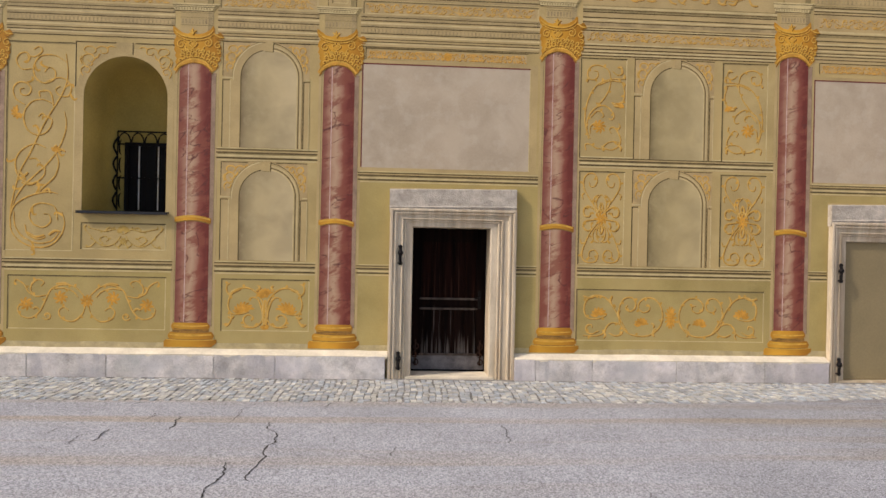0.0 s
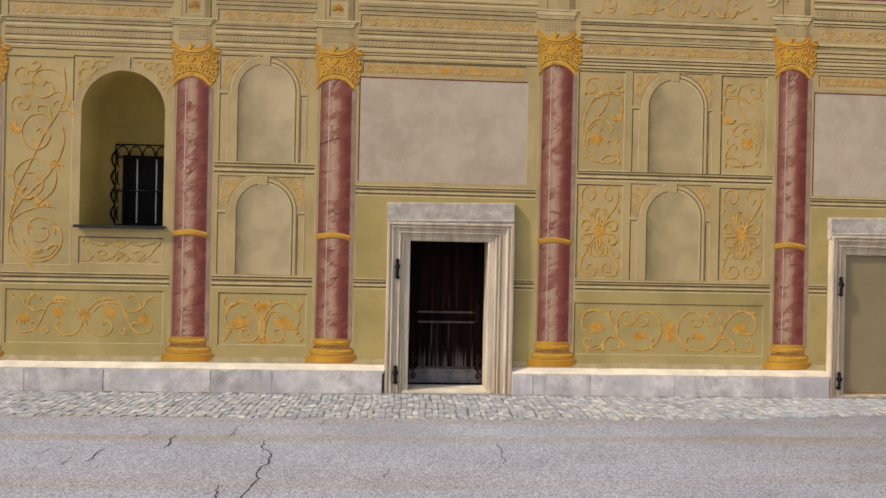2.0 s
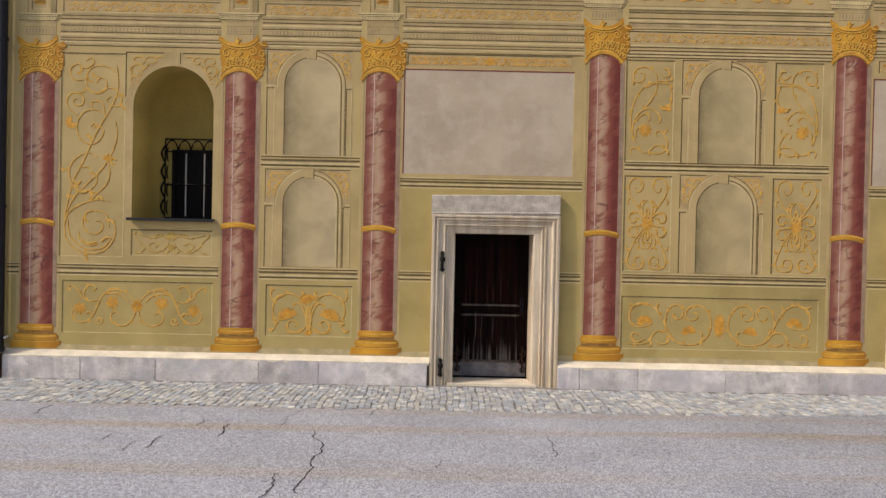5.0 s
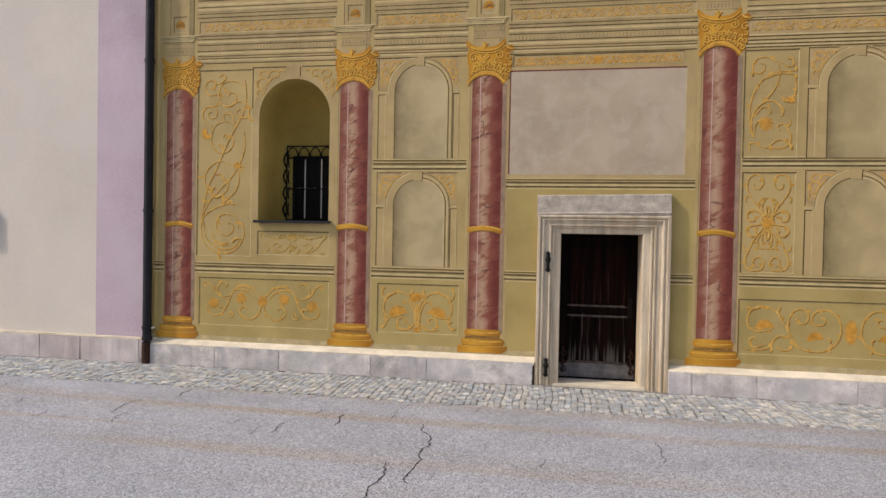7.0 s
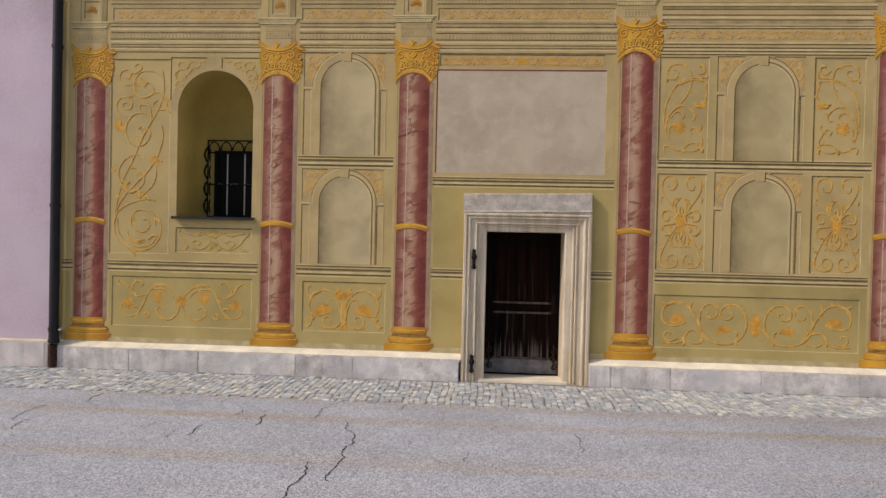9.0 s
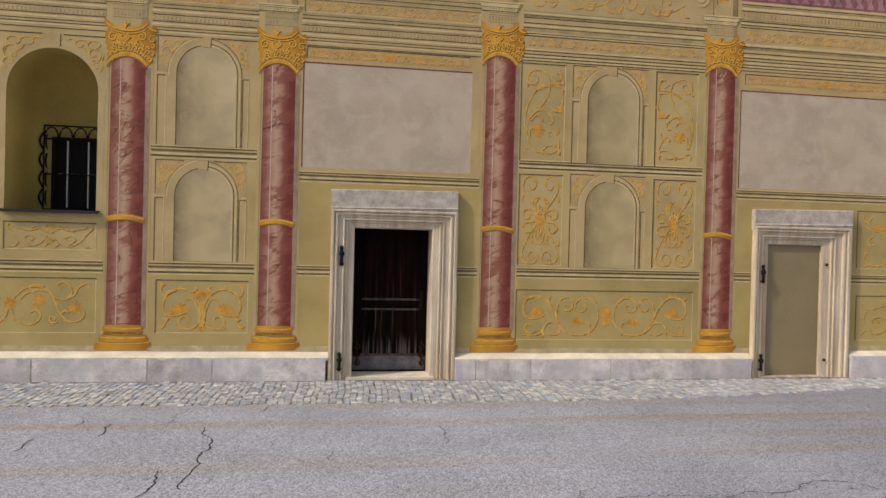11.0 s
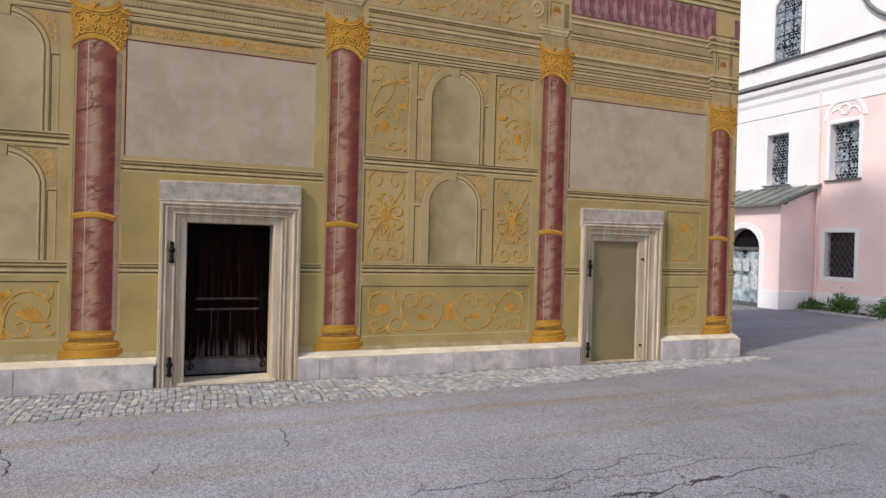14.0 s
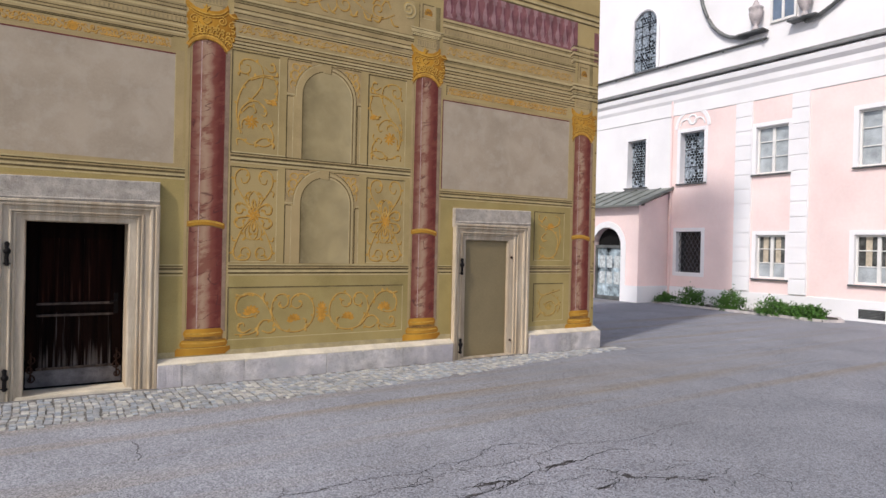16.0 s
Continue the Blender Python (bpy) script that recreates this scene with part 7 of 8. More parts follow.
def column(cx, zt, kind):
    t = thing("painted_column", "painted red-marbled column with golden capital, ring and base", "painted column", "painted columns")
    zf = 0.345 if kind == 0 else 0.325
    plate("pilaster_strip", rect(cx - 0.30 + 0.03, cx + 0.30, zf + 0.02, zt), 0.0045, light_paint, t)
    bars("cast_shade", [(cx + 0.205, cx + 0.262, 0.62, zt - 0.05)], 0.006, mauve_edge, t)
    bars("edge_line", [(cx + 0.262, cx + 0.27, 0.62, zt - 0.05), (cx - 0.232, cx - 0.222, 0.62, zt - 0.05)], 0.0062, mid_line, t)
    part("shaft", bmesh_plate([(cx - 0.215, 0.64), (cx + 0.212, 0.64), (cx + 0.205, zt - 0.03), (cx + 0.15, zt + 0.05), (cx + 0.05, zt + 0.10), (cx - 0.07, zt + 0.10), (cx - 0.16, zt + 0.05), (cx - 0.205, zt - 0.03)], 0.009), marble, t, "painted red and cream marbled shaft")
    bars("highlight", [(cx - 0.097, cx - 0.088, 0.67, zt + 0.05)], 0.0105, pink_line, t)
    bars("dark_flank", [(cx + 0.165, cx + 0.17, 0.66, zt - 0.06)], 0.0102, red_line, t)
    zr = 2.030
    ring = []
    ring += [(cx - 0.235 + 0.47 * i / 8, zr - 0.045 + 0.035 * math.sin(math.pi * i / 8) - 0.012 * i / 8) for i in range(9)]
    ring += [(cx + 0.235 - 0.47 * i / 8, zr + 0.022 + 0.035 * math.sin(math.pi * i / 8) - 0.012 * (1 - i / 8)) for i in range(9)]
    rg_ = part("ring", bmesh_plate(ring, 0.012), gold, t, "golden ochre ring")
    bm = bmesh.new()
    ribbon_in(bm, [(cx - 0.225 + 0.45 * i / 8, zr + 0.006 + 0.035 * math.sin(math.pi * i / 8) - 0.012 * i / 8) for i in range(9)], [0.022] * 9, 0.0155)
    part("ring_light", bm, gold_hi, rg_)
    bm = bmesh.new()
    ribbon_in(bm, [(cx - 0.215 + 0.44 * i / 8, zr - 0.050 + 0.035 * math.sin(math.pi * i / 8) - 0.012 * i / 8) for i in range(9)], [0.016] * 9, 0.0155)
    part("ring_shade", bm, ochre_dark, rg_)
    capital(cx, zt, t)
    base = part("base_block", bmesh_plate([(cx - 0.345, zf), (cx + 0.27, zf), (cx + 0.335, zf + 0.055), (cx + 0.335, zf + 0.10), (cx - 0.32, zf + 0.10), (cx - 0.345, zf + 0.07)], 0.0115), gold, t, "golden ochre column base")
    part("lower_torus", bmesh_plate(torus_pts(cx - 0.295, cx + 0.30, zf + 0.095, zf + 0.20), 0.013), gold, base)
    part("scotia", bmesh_plate(rect(cx - 0.235, cx + 0.235, zf + 0.195, zf + 0.24), 0.0122), ochre_dark, base)
    part("upper_torus", bmesh_plate(torus_pts(cx - 0.255, cx + 0.245, zf + 0.225, 0.665), 0.0135), gold, base)
    bm = bmesh.new()
    for q, (z, w, h) in enumerate(((zf + 0.165, 0.27, 0.026), (zf + 0.285, 0.22, 0.022), (zf + 0.098, 0.31, 0.012))):
        ribbon_in(bm, [(cx - w + 2 * w * i / 10, z - 0.012 * math.sin(math.pi * i / 10)) for i in range(11)], taper(11, h, 0.5), 0.0175)
    part("base_light", bm, gold_hi, base)
    bm = bmesh.new()
    for z, w, h in ((zf + 0.20, 0.25, 0.014), (zf + 0.105, 0.29, 0.014), (zf + 0.24, 0.22, 0.012)):
        ribbon_in(bm, [(cx - w + 2 * w * i / 10, z - 0.012 * math.sin(math.pi * i / 10)) for i in range(11)], taper(11, h, 0.5), 0.0165)
    part("base_shade", bm, ochre_dark, base)
    impost(cx, zt, kind)


def impost(cx, zt, kind):
    """The entablature breaks forward over the column: a dentilled block, a cornice and a pedestal, each with a shaded flank."""
    b = thing("painted_impost", "painted projecting entablature block above a capital", "painted moulding", "painted imposts")
    z0, z1, z2, z3 = (zt + 0.46, zt + 0.765, zt + 0.860, 5.60) if kind != 1 else (zt + 0.46, zt + 0.70, zt + 0.83, 5.60)
    plate("block", rect(cx - 0.205, cx + 0.150, z0, z1), 0.0074, light_paint, b)
    plate("block_flank", [(cx + 0.150, z0), (cx + 0.215, z0 + 0.02), (cx + 0.215, z1), (cx + 0.150, z1)], 0.0072, dentil_paint, b)
    zm = (z0 + z1) / 2
    bars("block_line", [(cx - 0.205, cx + 0.205, zm - 0.045, zm - 0.035), (cx - 0.205, cx + 0.205, zm + 0.055, zm + 0.064), (cx - 0.205, cx + 0.2, z1 - 0.034, z1 - 0.024)], 0.0082, mid_line, b)
    dn = bmesh.new()
    for i in range(8):
        plate_in(dn, rect(cx - 0.190 + i * 0.043, cx - 0.164 + i * 0.043, zm - 0.022, zm + 0.042), 0.0083)
    part("dentil_course", dn, dentil_paint, b)["kind"] = "stuff"
    corn = [(cx - 0.285, z1), (cx + 0.225, z1), (cx + 0.300, z2 - 0.012), (cx + 0.285, z2), (cx - 0.315, z2), (cx - 0.315, z2 - 0.03)]
    plate("cornice", corn, 0.0086, pale_line, b)
    plate("cornice_flank", [(cx + 0.190, z1), (cx + 0.225, z1), (cx + 0.300, z2 - 0.012), (cx + 0.245, z2 - 0.012)], 0.0094, mid_line, b)
    bars("cornice_line", [(cx - 0.300, cx + 0.250, z1 + 0.042, z1 + 0.050), (cx - 0.285, cx + 0.22, z1 - 0.010, z1), (cx - 0.315, cx + 0.27, z2 - 0.030, z2 - 0.022)], 0.0097, dark_line, b)
    dn = bmesh.new()
    for i in range(13):
        plate_in(dn, rect(cx - 0.275 + i * 0.036, cx - 0.258 + i * 0.036, z1 + 0.012, z1 + 0.034), 0.0097)
    part("bead_course", dn, mid_line, b)["kind"] = "stuff"
    plate("pedestal", rect(cx - 0.160, cx + 0.135, z2, z3), 0.0064, light_paint, b)
    plate("pedestal_flank", rect(cx + 0.135, cx + 0.205, z2, z3), 0.0062, mid_line, b)
    bars("pedestal_line", [(cx - 0.168, cx - 0.160, z2, z3), (cx + 0.205, cx + 0.214, z2, z3)], 0.0068, dark_line, b)
    if kind != 1 or cx > 5:
        p0 = z2 + 0.045 if kind == 0 else (4.965 if kind == 2 else 5.37)
        frame_lines("sunk_panel", cx - 0.115, cx + 0.100, p0, p0 + 0.235, b, 0.0075, 0.010)
        c0 = (cx - 0.005, p0 + 0.115)
        part("shell", bmesh_plate([(c0[0] + 0.070 * math.cos(a), c0[1] - 0.03 + 0.09 * math.sin(a)) for a in [math.pi * i / 10 for i in range(11)]] + [(c0[0] - 0.070, c0[1] - 0.05), (c0[0] + 0.070, c0[1] - 0.05)], 0.009), gold, b, "golden ochre shell")
        strokes("shell_rib", flower_lines(c0[0], c0[1] - 0.03, 0.085, 6, 10, 160), ochre_dark, b, 0.0125, 0.010, False)


for cx, zt, kind in COLS:
    column(cx, zt, kind)
corner = thing("painted_entablature", "painted stepped mouldings breaking forward over the corner column", "painted entablature", "painted entablatures")
for z, h, mat in CORNER_LINES:
    step = 0.05 if z < 4.95 else (0.03 if z < 5.3 else 0.06)
    bars("moulding", [(8.47 - step, 9.045, z - h / 2, z + h / 2)], 0.0104 if mat is dark_line else 0.0100, mat, corner)
    plate("moulding_return", [(8.47 - step, z - h / 2), (8.47 - step, z + h / 2), (8.40 - step, z + h / 2 - 0.05), (8.40 - step, z - h / 2 - 0.05)], 0.0099, mat, corner)

# violet balustrade above the last bay
t = thing("painted_balustrade", "violet painted balustrade with pale bulbous balusters above the last bay", "painted balustrade")
plate("field", rect(5.56, 8.50, 5.46, 6.02), 0.004, violet_paint, t)
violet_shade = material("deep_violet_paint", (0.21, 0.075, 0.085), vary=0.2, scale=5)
outline = ((0.060, 0.0), (0.060, 0.03), (0.035, 0.045), (0.045, 0.07), (0.068, 0.12), (0.072, 0.17), (0.060, 0.22), (0.038, 0.28), (0.026, 0.35), (0.026, 0.40), (0.045, 0.415), (0.045, 0.435), (0.030, 0.45), (0.055, 0.475), (0.055, 0.51))
for i in range(16):
    bx_ = 5.68 + i * 0.180
    body = part("baluster", bmesh_plate([(bx_ - w, 5.49 + z) for w, z in outline] + [(bx_ + w, 5.49 + z) for w, z in reversed(outline)], 0.0075), violet_pale, t)
    bm = bmesh.new()
    ribbon_in(bm, [(bx_ + 0.62 * w, 5.49 + z) for w, z in outline[3:10]], taper(7, 0.040), 0.0105)
    part("baluster_shade", bm, violet_shade, body)
bars("upper_moulding", [(5.5, 9.05, 6.03, 6.07), (5.5, 9.05, 6.12, 6.16)], 0.006, pale_line, t)
bars("upper_moulding_shade", [(5.5, 9.05, 6.00, 6.03), (5.5, 9.05, 6.09, 6.12), (5.5, 9.05, 6.2, 6.23)], 0.0065, dark_line, t)
plate("spandrel_field", rect(8.93, 9.05, 5.35, 5.90), 0.0042, violet_paint, t)
t = thing("painted_volute", "grey-white painted volute beside the pilaster above the column", "painted volute")
strokes("scroll", [spiral(4.93, 5.46, 0.13, 250, 1.7, 0.1)], pale_line, t, 0.0085, 0.045, True, mid_line)
# nail heads along the corner
nails = thing("corner_nails", "small dark iron studs along the house corner", "studs")
for k in range(13):
    bm = bmesh.new()
    bmesh.ops.create_uvsphere(bm, u_segments=8, v_segments=6, radius=0.014, matrix=Matrix.Translation((FX1 - 0.03, FRONT - 0.002, 0.7 + k * 0.42)))
    part("stud", bm, rust, nails)

# ---- cracks in the asphalt ----
crack_fill = material("crack_shadow", (0.05, 0.047, 0.047), vary=0.3, scale=20)
rc = random.Random(11)


def wander(x0, y0, x1, y1, rough, rng, depth=4):
    """A jagged line between two points, by midpoint displacement."""
    pts = [(x0, y0), (x1, y1)]
    for _ in range(depth):
        nxt = [pts[0]]
        for (ax, ay), (bx, by) in zip(pts, pts[1:]):
            d = math.hypot(bx - ax, by - ay)
            k = rng.gauss(0, rough) * d
            nxt += [((ax + bx) / 2 - (by - ay) / (d or 1) * k, (ay + by) / 2 + (bx - ax) / (d or 1) * k), (bx, by)]
        pts = nxt
    return pts


def road_crack(x0, y0, x1, y1, w, rough=0.14, twigs=0):
    bm = bmesh.new()
    pts = wander(x0, y0, x1, y1, rough, rc)
    crack_line(bm, pts, w, rc, 0.004)
    for _ in range(twigs):
        x, y = rc.choice(pts)
        a, d = rc.uniform(0, 6.28), rc.uniform(0.10, 0.32)
        crack_line(bm, wander(x, y, x + d * math.cos(a), y + d * math.sin(a), 0.2, rc, 2), w * 0.4, rc, 0.004)
    tagged(finish("road_crack", bm, crack_fill), "jagged dark crack in the asphalt", "crack", "road cracks", "structure")


def crack_path(pts, w, twigs=0, rough=0.09):
    """A crack that runs through several points, as one object."""
    bm = bmesh.new()
    line = [pts[0]]
    for (xa, ya), (xb, yb) in zip(pts, pts[1:]):
        line += wander(xa, ya, xb, yb, rough, rc, 3)[1:]
    crack_line(bm, line, 0.75 * w, rc, 0.003)
    for _ in range(twigs):
        x, y = rc.choice(line)
        a, d = rc.uniform(0, 6.28), rc.uniform(0.06, 0.24)
        crack_line(bm, wander(x, y, x + d * math.cos(a), y + 0.6 * d * math.sin(a), 0.2, rc, 2), w * 0.45, rc, 0.003)
    tagged(finish("road_crack", bm, crack_fill), "jagged dark crack in the asphalt", "crack", "road cracks", "structure")


# single cracks before the oak door and along the street
crack_path([(-1.35, 5.88), (-1.18, 5.42), (-1.21, 5.04), (-1.17, 4.78), (-1.20, 4.49), (-1.16, 4.3)], 0.024)
crack_path([(-1.45, 4.71), (-1.38, 4.42), (-1.42, 4.1), (-1.36, 3.8)], 0.022)
crack_path([(-1.72, 5.96), (-1.74, 6.24), (-1.62, 6.64)], 0.012)
for x0, y0, x1, y1, w in ((-2.90, 5.15, -2.93, 5.45, 0.010), (-2.74, 5.25, -2.76, 5.60, 0.018), (-2.57, 5.94, -2.58, 6.16, 0.012), (-2.95, 6.48, -2.84, 6.64, 0.014), (-2.23, 5.62, -2.25, 6.02, 0.024), (-0.85, 6.42, -0.83, 6.64, 0.014),
                          (-3.24, 5.46, -3.26, 5.63, 0.013), (-0.65, 5.25, -0.66, 5.38, 0.009), (-0.12, 4.87, -0.09, 5.09, 0.011), (-6.80, 6.05, -6.74, 6.66, 0.013), (-5.95, 5.60, -6.04, 5.80, 0.016), (-5.38, 5.16, -5.38, 5.40, 0.010),
                          (-5.59, 5.49, -5.62, 5.65, 0.011), (-4.69, 5.50, -4.71, 6.07, 0.015), (-4.47, 5.22, -4.53, 5.55, 0.014), (-4.41, 6.25, -4.42, 6.60, 0.020), (0.93, 5.20, 0.93, 5.82, 0.012)):
    road_crack(x0, y0, x1, y1, w, 0.10)
# the crazed stretch before the taupe door
for w, tw, pts in ((0.015, 3, ((1.64, 3.86), (1.74, 3.93), (1.93, 3.89), (2.15, 3.93), (2.34, 3.97), (2.56, 3.92), (2.74, 3.87), (2.90, 3.87))), (0.009, 1, ((1.75, 3.92), (1.79, 4.07), (1.90, 4.05))),
                   (0.014, 4, ((2.18, 3.64), (2.43, 3.67), (2.65, 3.64), (2.86, 3.64), (2.86, 3.77), (2.77, 3.75), (2.64, 3.65))), (0.014, 5, ((2.90, 3.87), (3.05, 3.94), (3.32, 3.92), (3.49, 3.95), (3.59, 4.04), (3.78, 4.12), (3.97, 4.10), (4.14, 3.98))),
                   (0.012, 5, ((4.14, 3.98), (4.33, 3.82), (4.57, 3.77), (5.08, 3.62), (5.54, 3.66), (5.88, 3.72), (6.31, 3.69))), (0.009, 6, ((3.02, 3.81), (3.20, 3.75), (3.45, 3.69), (3.69, 3.69), (3.92, 3.74), (4.33, 3.82)))):
    crack_path(pts, w, tw)
for w, tw, pts in ((0.020, 12, ((2.86, 3.26), (3.13, 3.27), (3.32, 3.31), (3.46, 3.34), (3.71, 3.42), (3.90, 3.43), (4.15, 3.43), (4.40, 3.47), (4.68, 3.50), (4.85, 3.42))), (0.026, 5, ((3.05, 3.39), (3.28, 3.40), (3.42, 3.33))),
                   (0.012, 2, ((3.90, 3.43), (3.87, 3.60))), (0.017, 8, ((4.12, 3.26), (4.26, 3.15), (4.26, 3.01), (4.35, 2.89), (4.60, 2.77), (4.75, 2.63), (4.94, 2.60))), (0.018, 5, ((3.87, 2.88), (4.01, 2.90), (4.19, 2.95))),
                   (0.012, 3, ((4.60, 2.77), (4.95, 2.66), (5.08, 2.60), (5.23, 2.67)))):
    crack_path(pts, w, tw)
for w, tw, pts in ((0.008, 2, ((4.35, 2.89), (4.34, 3.11))), (0.009, 3, ((4.41, 2.94), (4.81, 2.92), (5.00, 2.90))), (0.008, 1, ((5.29, 2.84), (5.39, 2.74))), (0.013, 4, ((5.19, 2.48), (5.34, 2.47), (5.29, 2.35), (5.37, 2.22), (5.19, 2.09))),
                   (0.008, 3, ((3.54, 3.30), (3.48, 3.20), (3.63, 3.15), (3.86, 3.14), (4.06, 3.15))), (0.007, 1, ((5.54, 3.66), (5.20, 3.52), (5.01, 3.43))), (0.007, 1, ((5.56, 3.55), (5.45, 3.40), (5.25, 3.31))),
                   (0.006, 1, ((4.68, 4.18), (4.55, 3.97), (4.50, 3.85))), (0.010, 2, ((3.14, 3.15), (3.21, 3.27), (3.15, 3.34))), (0.010, 2, ((4.59, 2.39), (4.69, 2.46), (4.72, 2.55)))):
    crack_path(pts, w, tw)


def spall(x, y, length, depth):
    """A shallow ragged hole where the crazed surface has broken out."""
    bm = bmesh.new()
    n = 22
    pts = []
    for i in range(n):
        a = 2 * math.pi * i / n
        r = rc.uniform(0.45, 1.0)
        pts.append((x + length / 2 * r * math.cos(a), y + depth / 2 * r * math.sin(a)))
    mid = bm.verts.new((x, y, GROUND + 0.012 * noise.noise((x * 0.5, y * 0.5, 3.0)) + 0.0022))
    ring = [bm.verts.new((u, v, GROUND + 0.012 * noise.noise((u * 0.5, v * 0.5, 3.0)) + 0.0028)) for u, v in pts]
    for i in range(n):
        bm.faces.new((mid, ring[i], ring[(i + 1) % n]))
    tagged(finish("road_spall", bm, spall_fill), "shallow ragged broken patch in the crazed asphalt", "broken asphalt", "road cracks", "structure")


spall_fill = material("broken_asphalt", (0.115, 0.108, 0.112), rough=0.95, vary=0.3, scale=18, fine=90, bump=0.8)
for q in ((3.22, 3.39, 0.36, 0.07), (3.40, 3.35, 0.14, 0.05), (3.95, 3.44, 0.34, 0.06), (4.10, 3.45, 0.18, 0.09), (4.30, 2.97, 0.10, 0.14), (4.60, 2.76, 0.22, 0.06), (3.95, 2.89, 0.20, 0.06), (4.78, 2.60, 0.12, 0.08), (2.98, 3.27, 0.20, 0.05)):
    spall(*q)
crack_path([(1.44, 4.60), (1.92, 4.50), (2.86, 4.39), (3.74, 4.33), (4.35, 4.27)], 0.006, 0, 0.012)
for k in range(34):
    x, y = rc.uniform(2.4, 5.8), rc.uniform(2.3, 4.0)
    a, d = rc.uniform(0, 6.28), rc.uniform(0.10, 0.30)
    road_crack(x, y, x + d * math.cos(a), y + 0.5 * d * math.sin(a), rc.uniform(0.004, 0.007), 0.16)

# ---- cobbled gutter along the wall ----
cobble_stone = material("granite_sett", (0.405, 0.412, 0.415), rough=0.85, vary=0.15, scale=9, fine=70, bump=0.4, pieces=0.14)
cn, cl, cb = nodes_of(cobble_stone)
c_info, c_geo, c_add, c_fr, c_rmp, c_mx = (cn.new("ShaderNode" + k) for k in ("ObjectInfo", "NewGeometry", "Math", "Math", "ValToRGB", "Mix"))
c_add.operation, c_fr.operation = "MULTIPLY_ADD", "FRACT"
c_add.inputs[1].default_value = 7.3
cl.new(c_info.outputs["Random"], c_add.inputs[0]), cl.new(c_geo.outputs["Random Per Island"], c_add.inputs[2]), cl.new(c_add.outputs[0], c_fr.inputs[0]), cl.new(c_fr.outputs[0], c_rmp.inputs["Fac"])
ce = c_rmp.color_ramp.elements
ce[0].position, ce[0].color, ce[1].position, ce[1].color = 0.0, (0.86, 0.93, 1.0, 1), 1.0, (1.40, 1.35, 1.22, 1)
ce.new(0.45).color = (1.0, 1.0, 1.0, 1)
ce.new(0.72).color = (1.06, 1.01, 0.90, 1)
c_mx.data_type, c_mx.blend_type, c_mx.inputs["Factor"].default_value = "RGBA", "MULTIPLY", 1.0
cl.new(cb.inputs["Base Color"].links[0].from_socket, c_mx.inputs["A"]), cl.new(c_rmp.outputs["Color"], c_mx.inputs["B"]), cl.new(c_mx.outputs["Result"], cb.inputs["Base Color"])


def cobble_edge(x):
    """Outer edge of the gutter: it narrows towards the corner."""
    if x < 3.5:
        return 6.70
    return 6.70 + (x - 3.5) / 5.8 * 0.80


gutter = thing("pavement_gutter", "strip of grey and tan granite setts along the wall foot", "cobbles", kind="structure")


def road_height(x, y):
    return GROUND + (0.012 * noise.noise((x * 0.5, y * 0.5, 3.0)) if abs(x) < 20 else 0)


bm = bmesh.new()
rb = random.Random(5)
rows = []
for i in range(470):
    x = -14.0 + 0.05 * i
    e = cobble_edge(x) + rb.uniform(-0.005, 0.03)
    rows.append([bm.verts.new((x, y, road_height(x, y) + (-0.004 if k == 0 else 0.004))) for k, y in enumerate((e, e + 0.05, e + (7.95 - e) * 0.5, 7.95))])
for p, q in zip(rows, rows[1:]):
    for k in range(3):
        bm.faces.new((p[k], q[k], q[k + 1], p[k + 1]))
part("bedding", bm, material("sandy_joint", (0.235, 0.222, 0.205), vary=0.3, scale=9, bump=0.5), gutter)


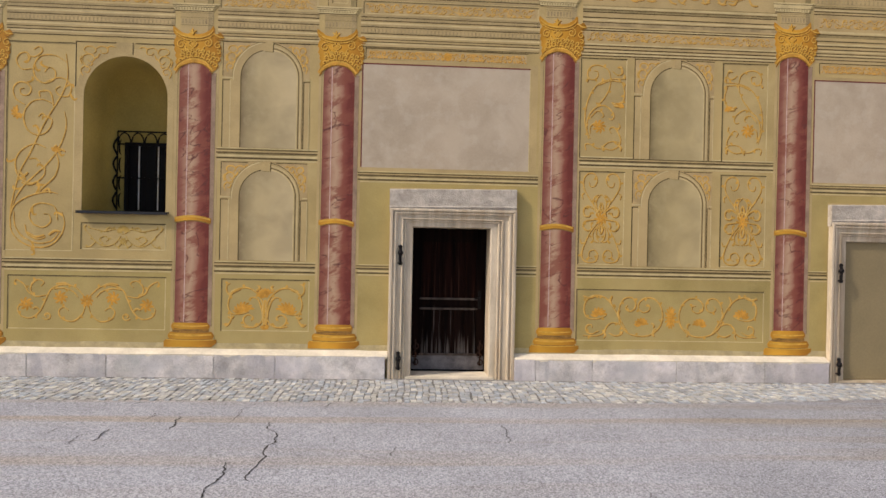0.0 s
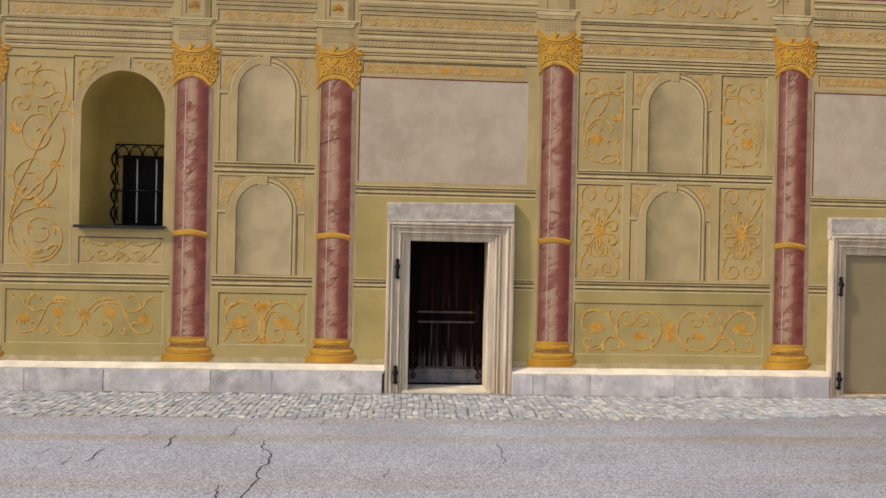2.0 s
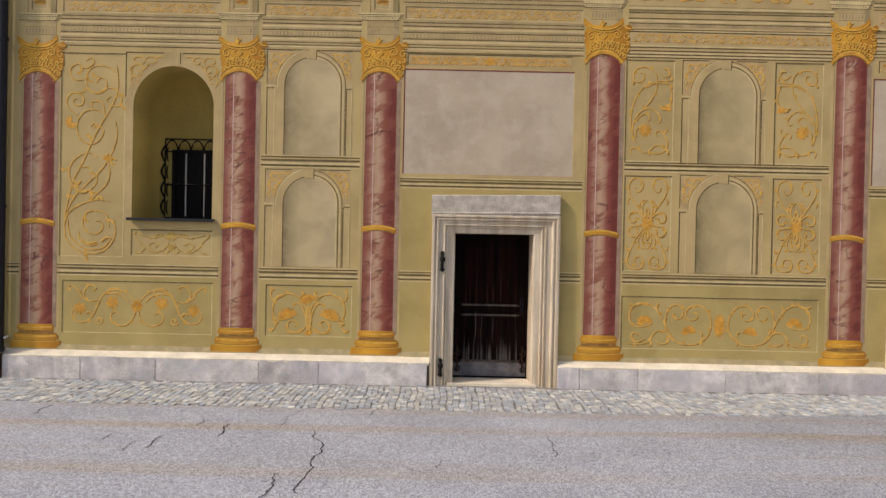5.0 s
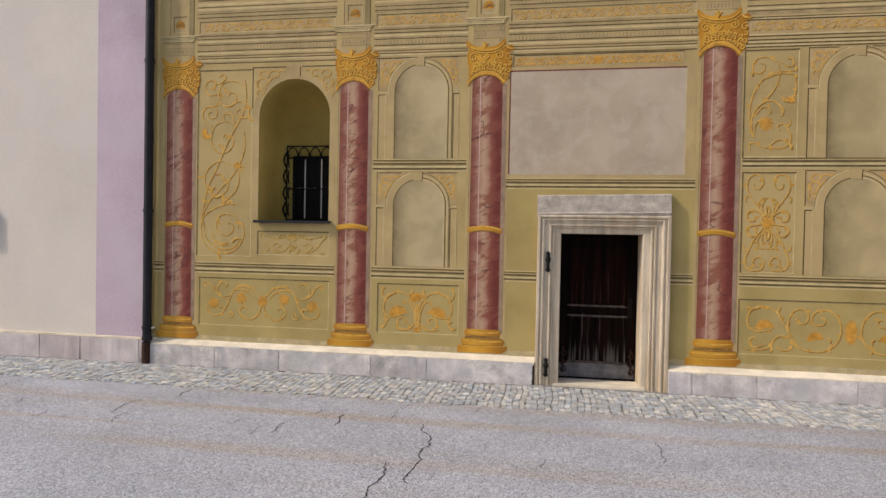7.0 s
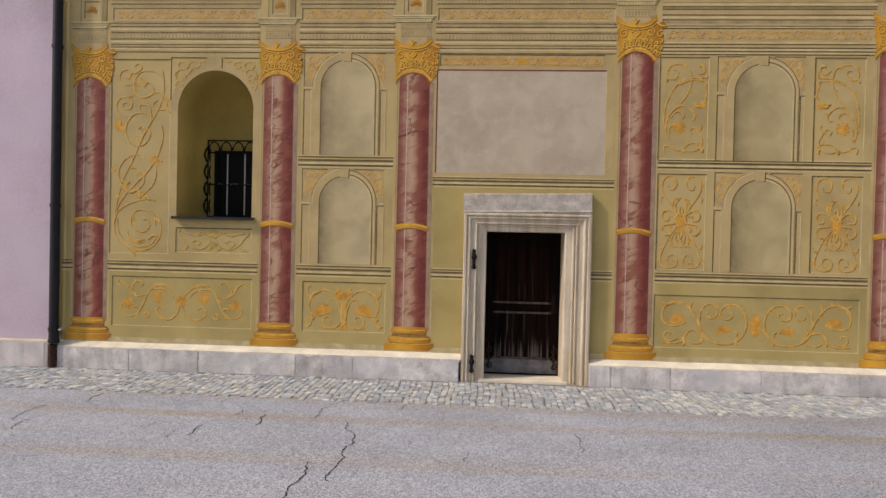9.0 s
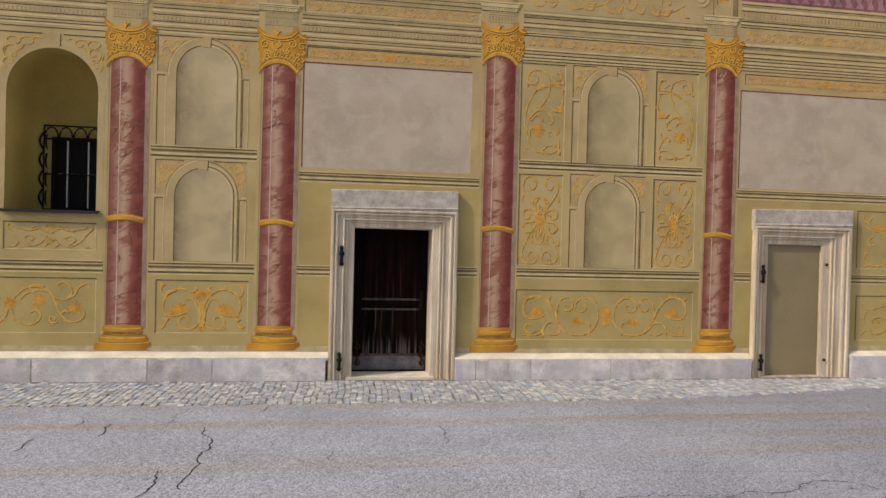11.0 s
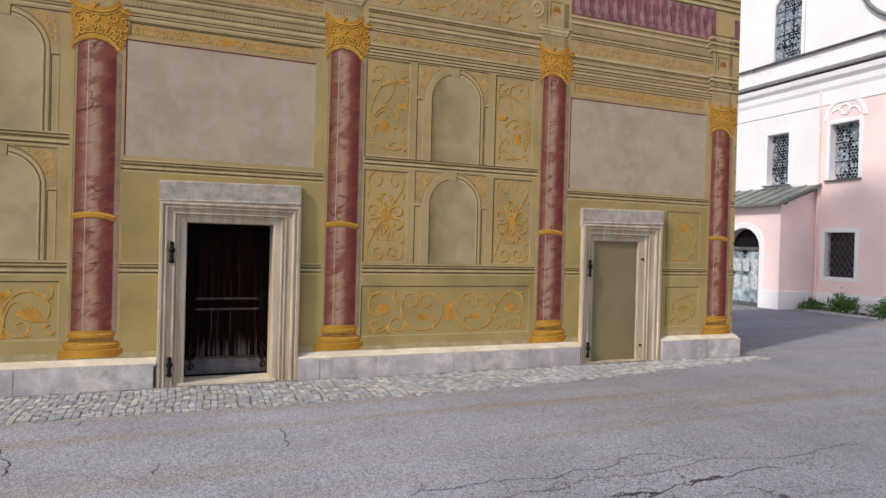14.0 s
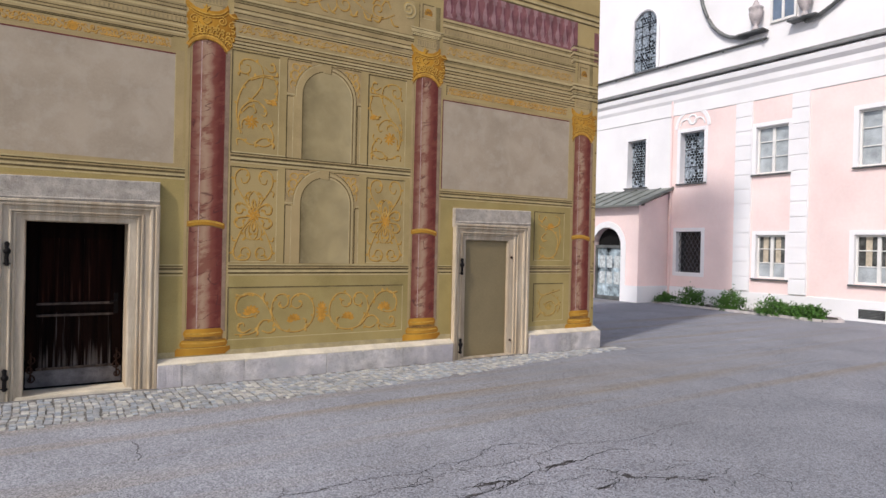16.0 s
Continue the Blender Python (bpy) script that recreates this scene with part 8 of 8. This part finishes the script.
def sett(w, d, rg):
    me_bm = bmesh.new()
    box_in(me_bm, -w / 2, w / 2, -d / 2, d / 2, -0.03, 0.004)
    top = [q for q in me_bm.verts if q.co.z > 0]
    for q in top:
        q.co.x *= 0.93
        q.co.y *= 0.93
        q.co.z += rg.uniform(-0.002, 0.002)
    me = bpy.data.meshes.new("sett")
    c = me_bm.verts.new((rg.uniform(-0.01, 0.01), rg.uniform(-0.01, 0.01), 0.0075))
    tf = max(me_bm.faces, key=lambda q: q.calc_center_median().z)
    lp = list(tf.verts)
    me_bm.faces.remove(tf)
    for i in range(4):
        me_bm.faces.new((lp[i], lp[(i + 1) % 4], c))
    bmesh.ops.recalc_face_normals(me_bm, faces=me_bm.faces)
    me_bm.to_mesh(me)
    me_bm.free()
    me.materials.append(cobble_stone)
    return me


rg = random.Random(21)
shapes = [sett(rg.uniform(0.074, 0.086), rg.uniform(0.077, 0.089), rg) for _ in range(14)]
verts, faces, count = [], [], 0
spots = []
x = -13.0
while x < 9.75:
    wide = rg.uniform(0.062, 0.084)
    y = 7.86 - rg.uniform(0.0, 0.08)
    while y > 6.66:
        deep = rg.choice((0.062, 0.072, 0.080, 0.092, 0.105))
        px_ = x + 0.010 * math.sin(y * 7 + x * 0.9) + rg.uniform(-0.009, 0.009)
        yc = y - deep / 2
        if yc > cobble_edge(px_) + rg.uniform(-0.01, 0.03) and px_ < 9.45 + rg.gauss(0, 0.1):
            spots.append((px_, yc, rg.choice(shapes), rg.gauss(0, 0.05), rg.uniform(-0.004, 0.004), (wide - 0.007 + rg.uniform(-0.005, 0.004)) / 0.08, (deep - 0.008) / 0.083))
        y -= deep
    x += wide
near = [q for q in spots if -0.15 < q[0] < 1.25]
keep = set(id(q) for q in near[:300])
for q in spots:
    m = Matrix.Translation((q[0], q[1], road_height(q[0], q[1]) + 0.007 + q[4])) @ Matrix.Rotation(q[3], 4, "Z") @ Matrix.Diagonal((q[5], q[6], 1.0, 1.0))
    if id(q) in keep:
        ob = new("sett", q[2])
        ob.parent = gutter
        ob.matrix_basis = m
    else:
        base = len(verts)
        verts += [tuple(m @ v.co) for v in q[2].vertices]
        faces += [tuple(base + i for i in f.vertices) for f in q[2].polygons]
me = bpy.data.meshes.new("setts")
me.from_pydata(verts, [], faces)
me.materials.append(cobble_stone)
ob = new("setts", me)
ob.parent = gutter
tagged(ob, "granite setts", kind="stuff")
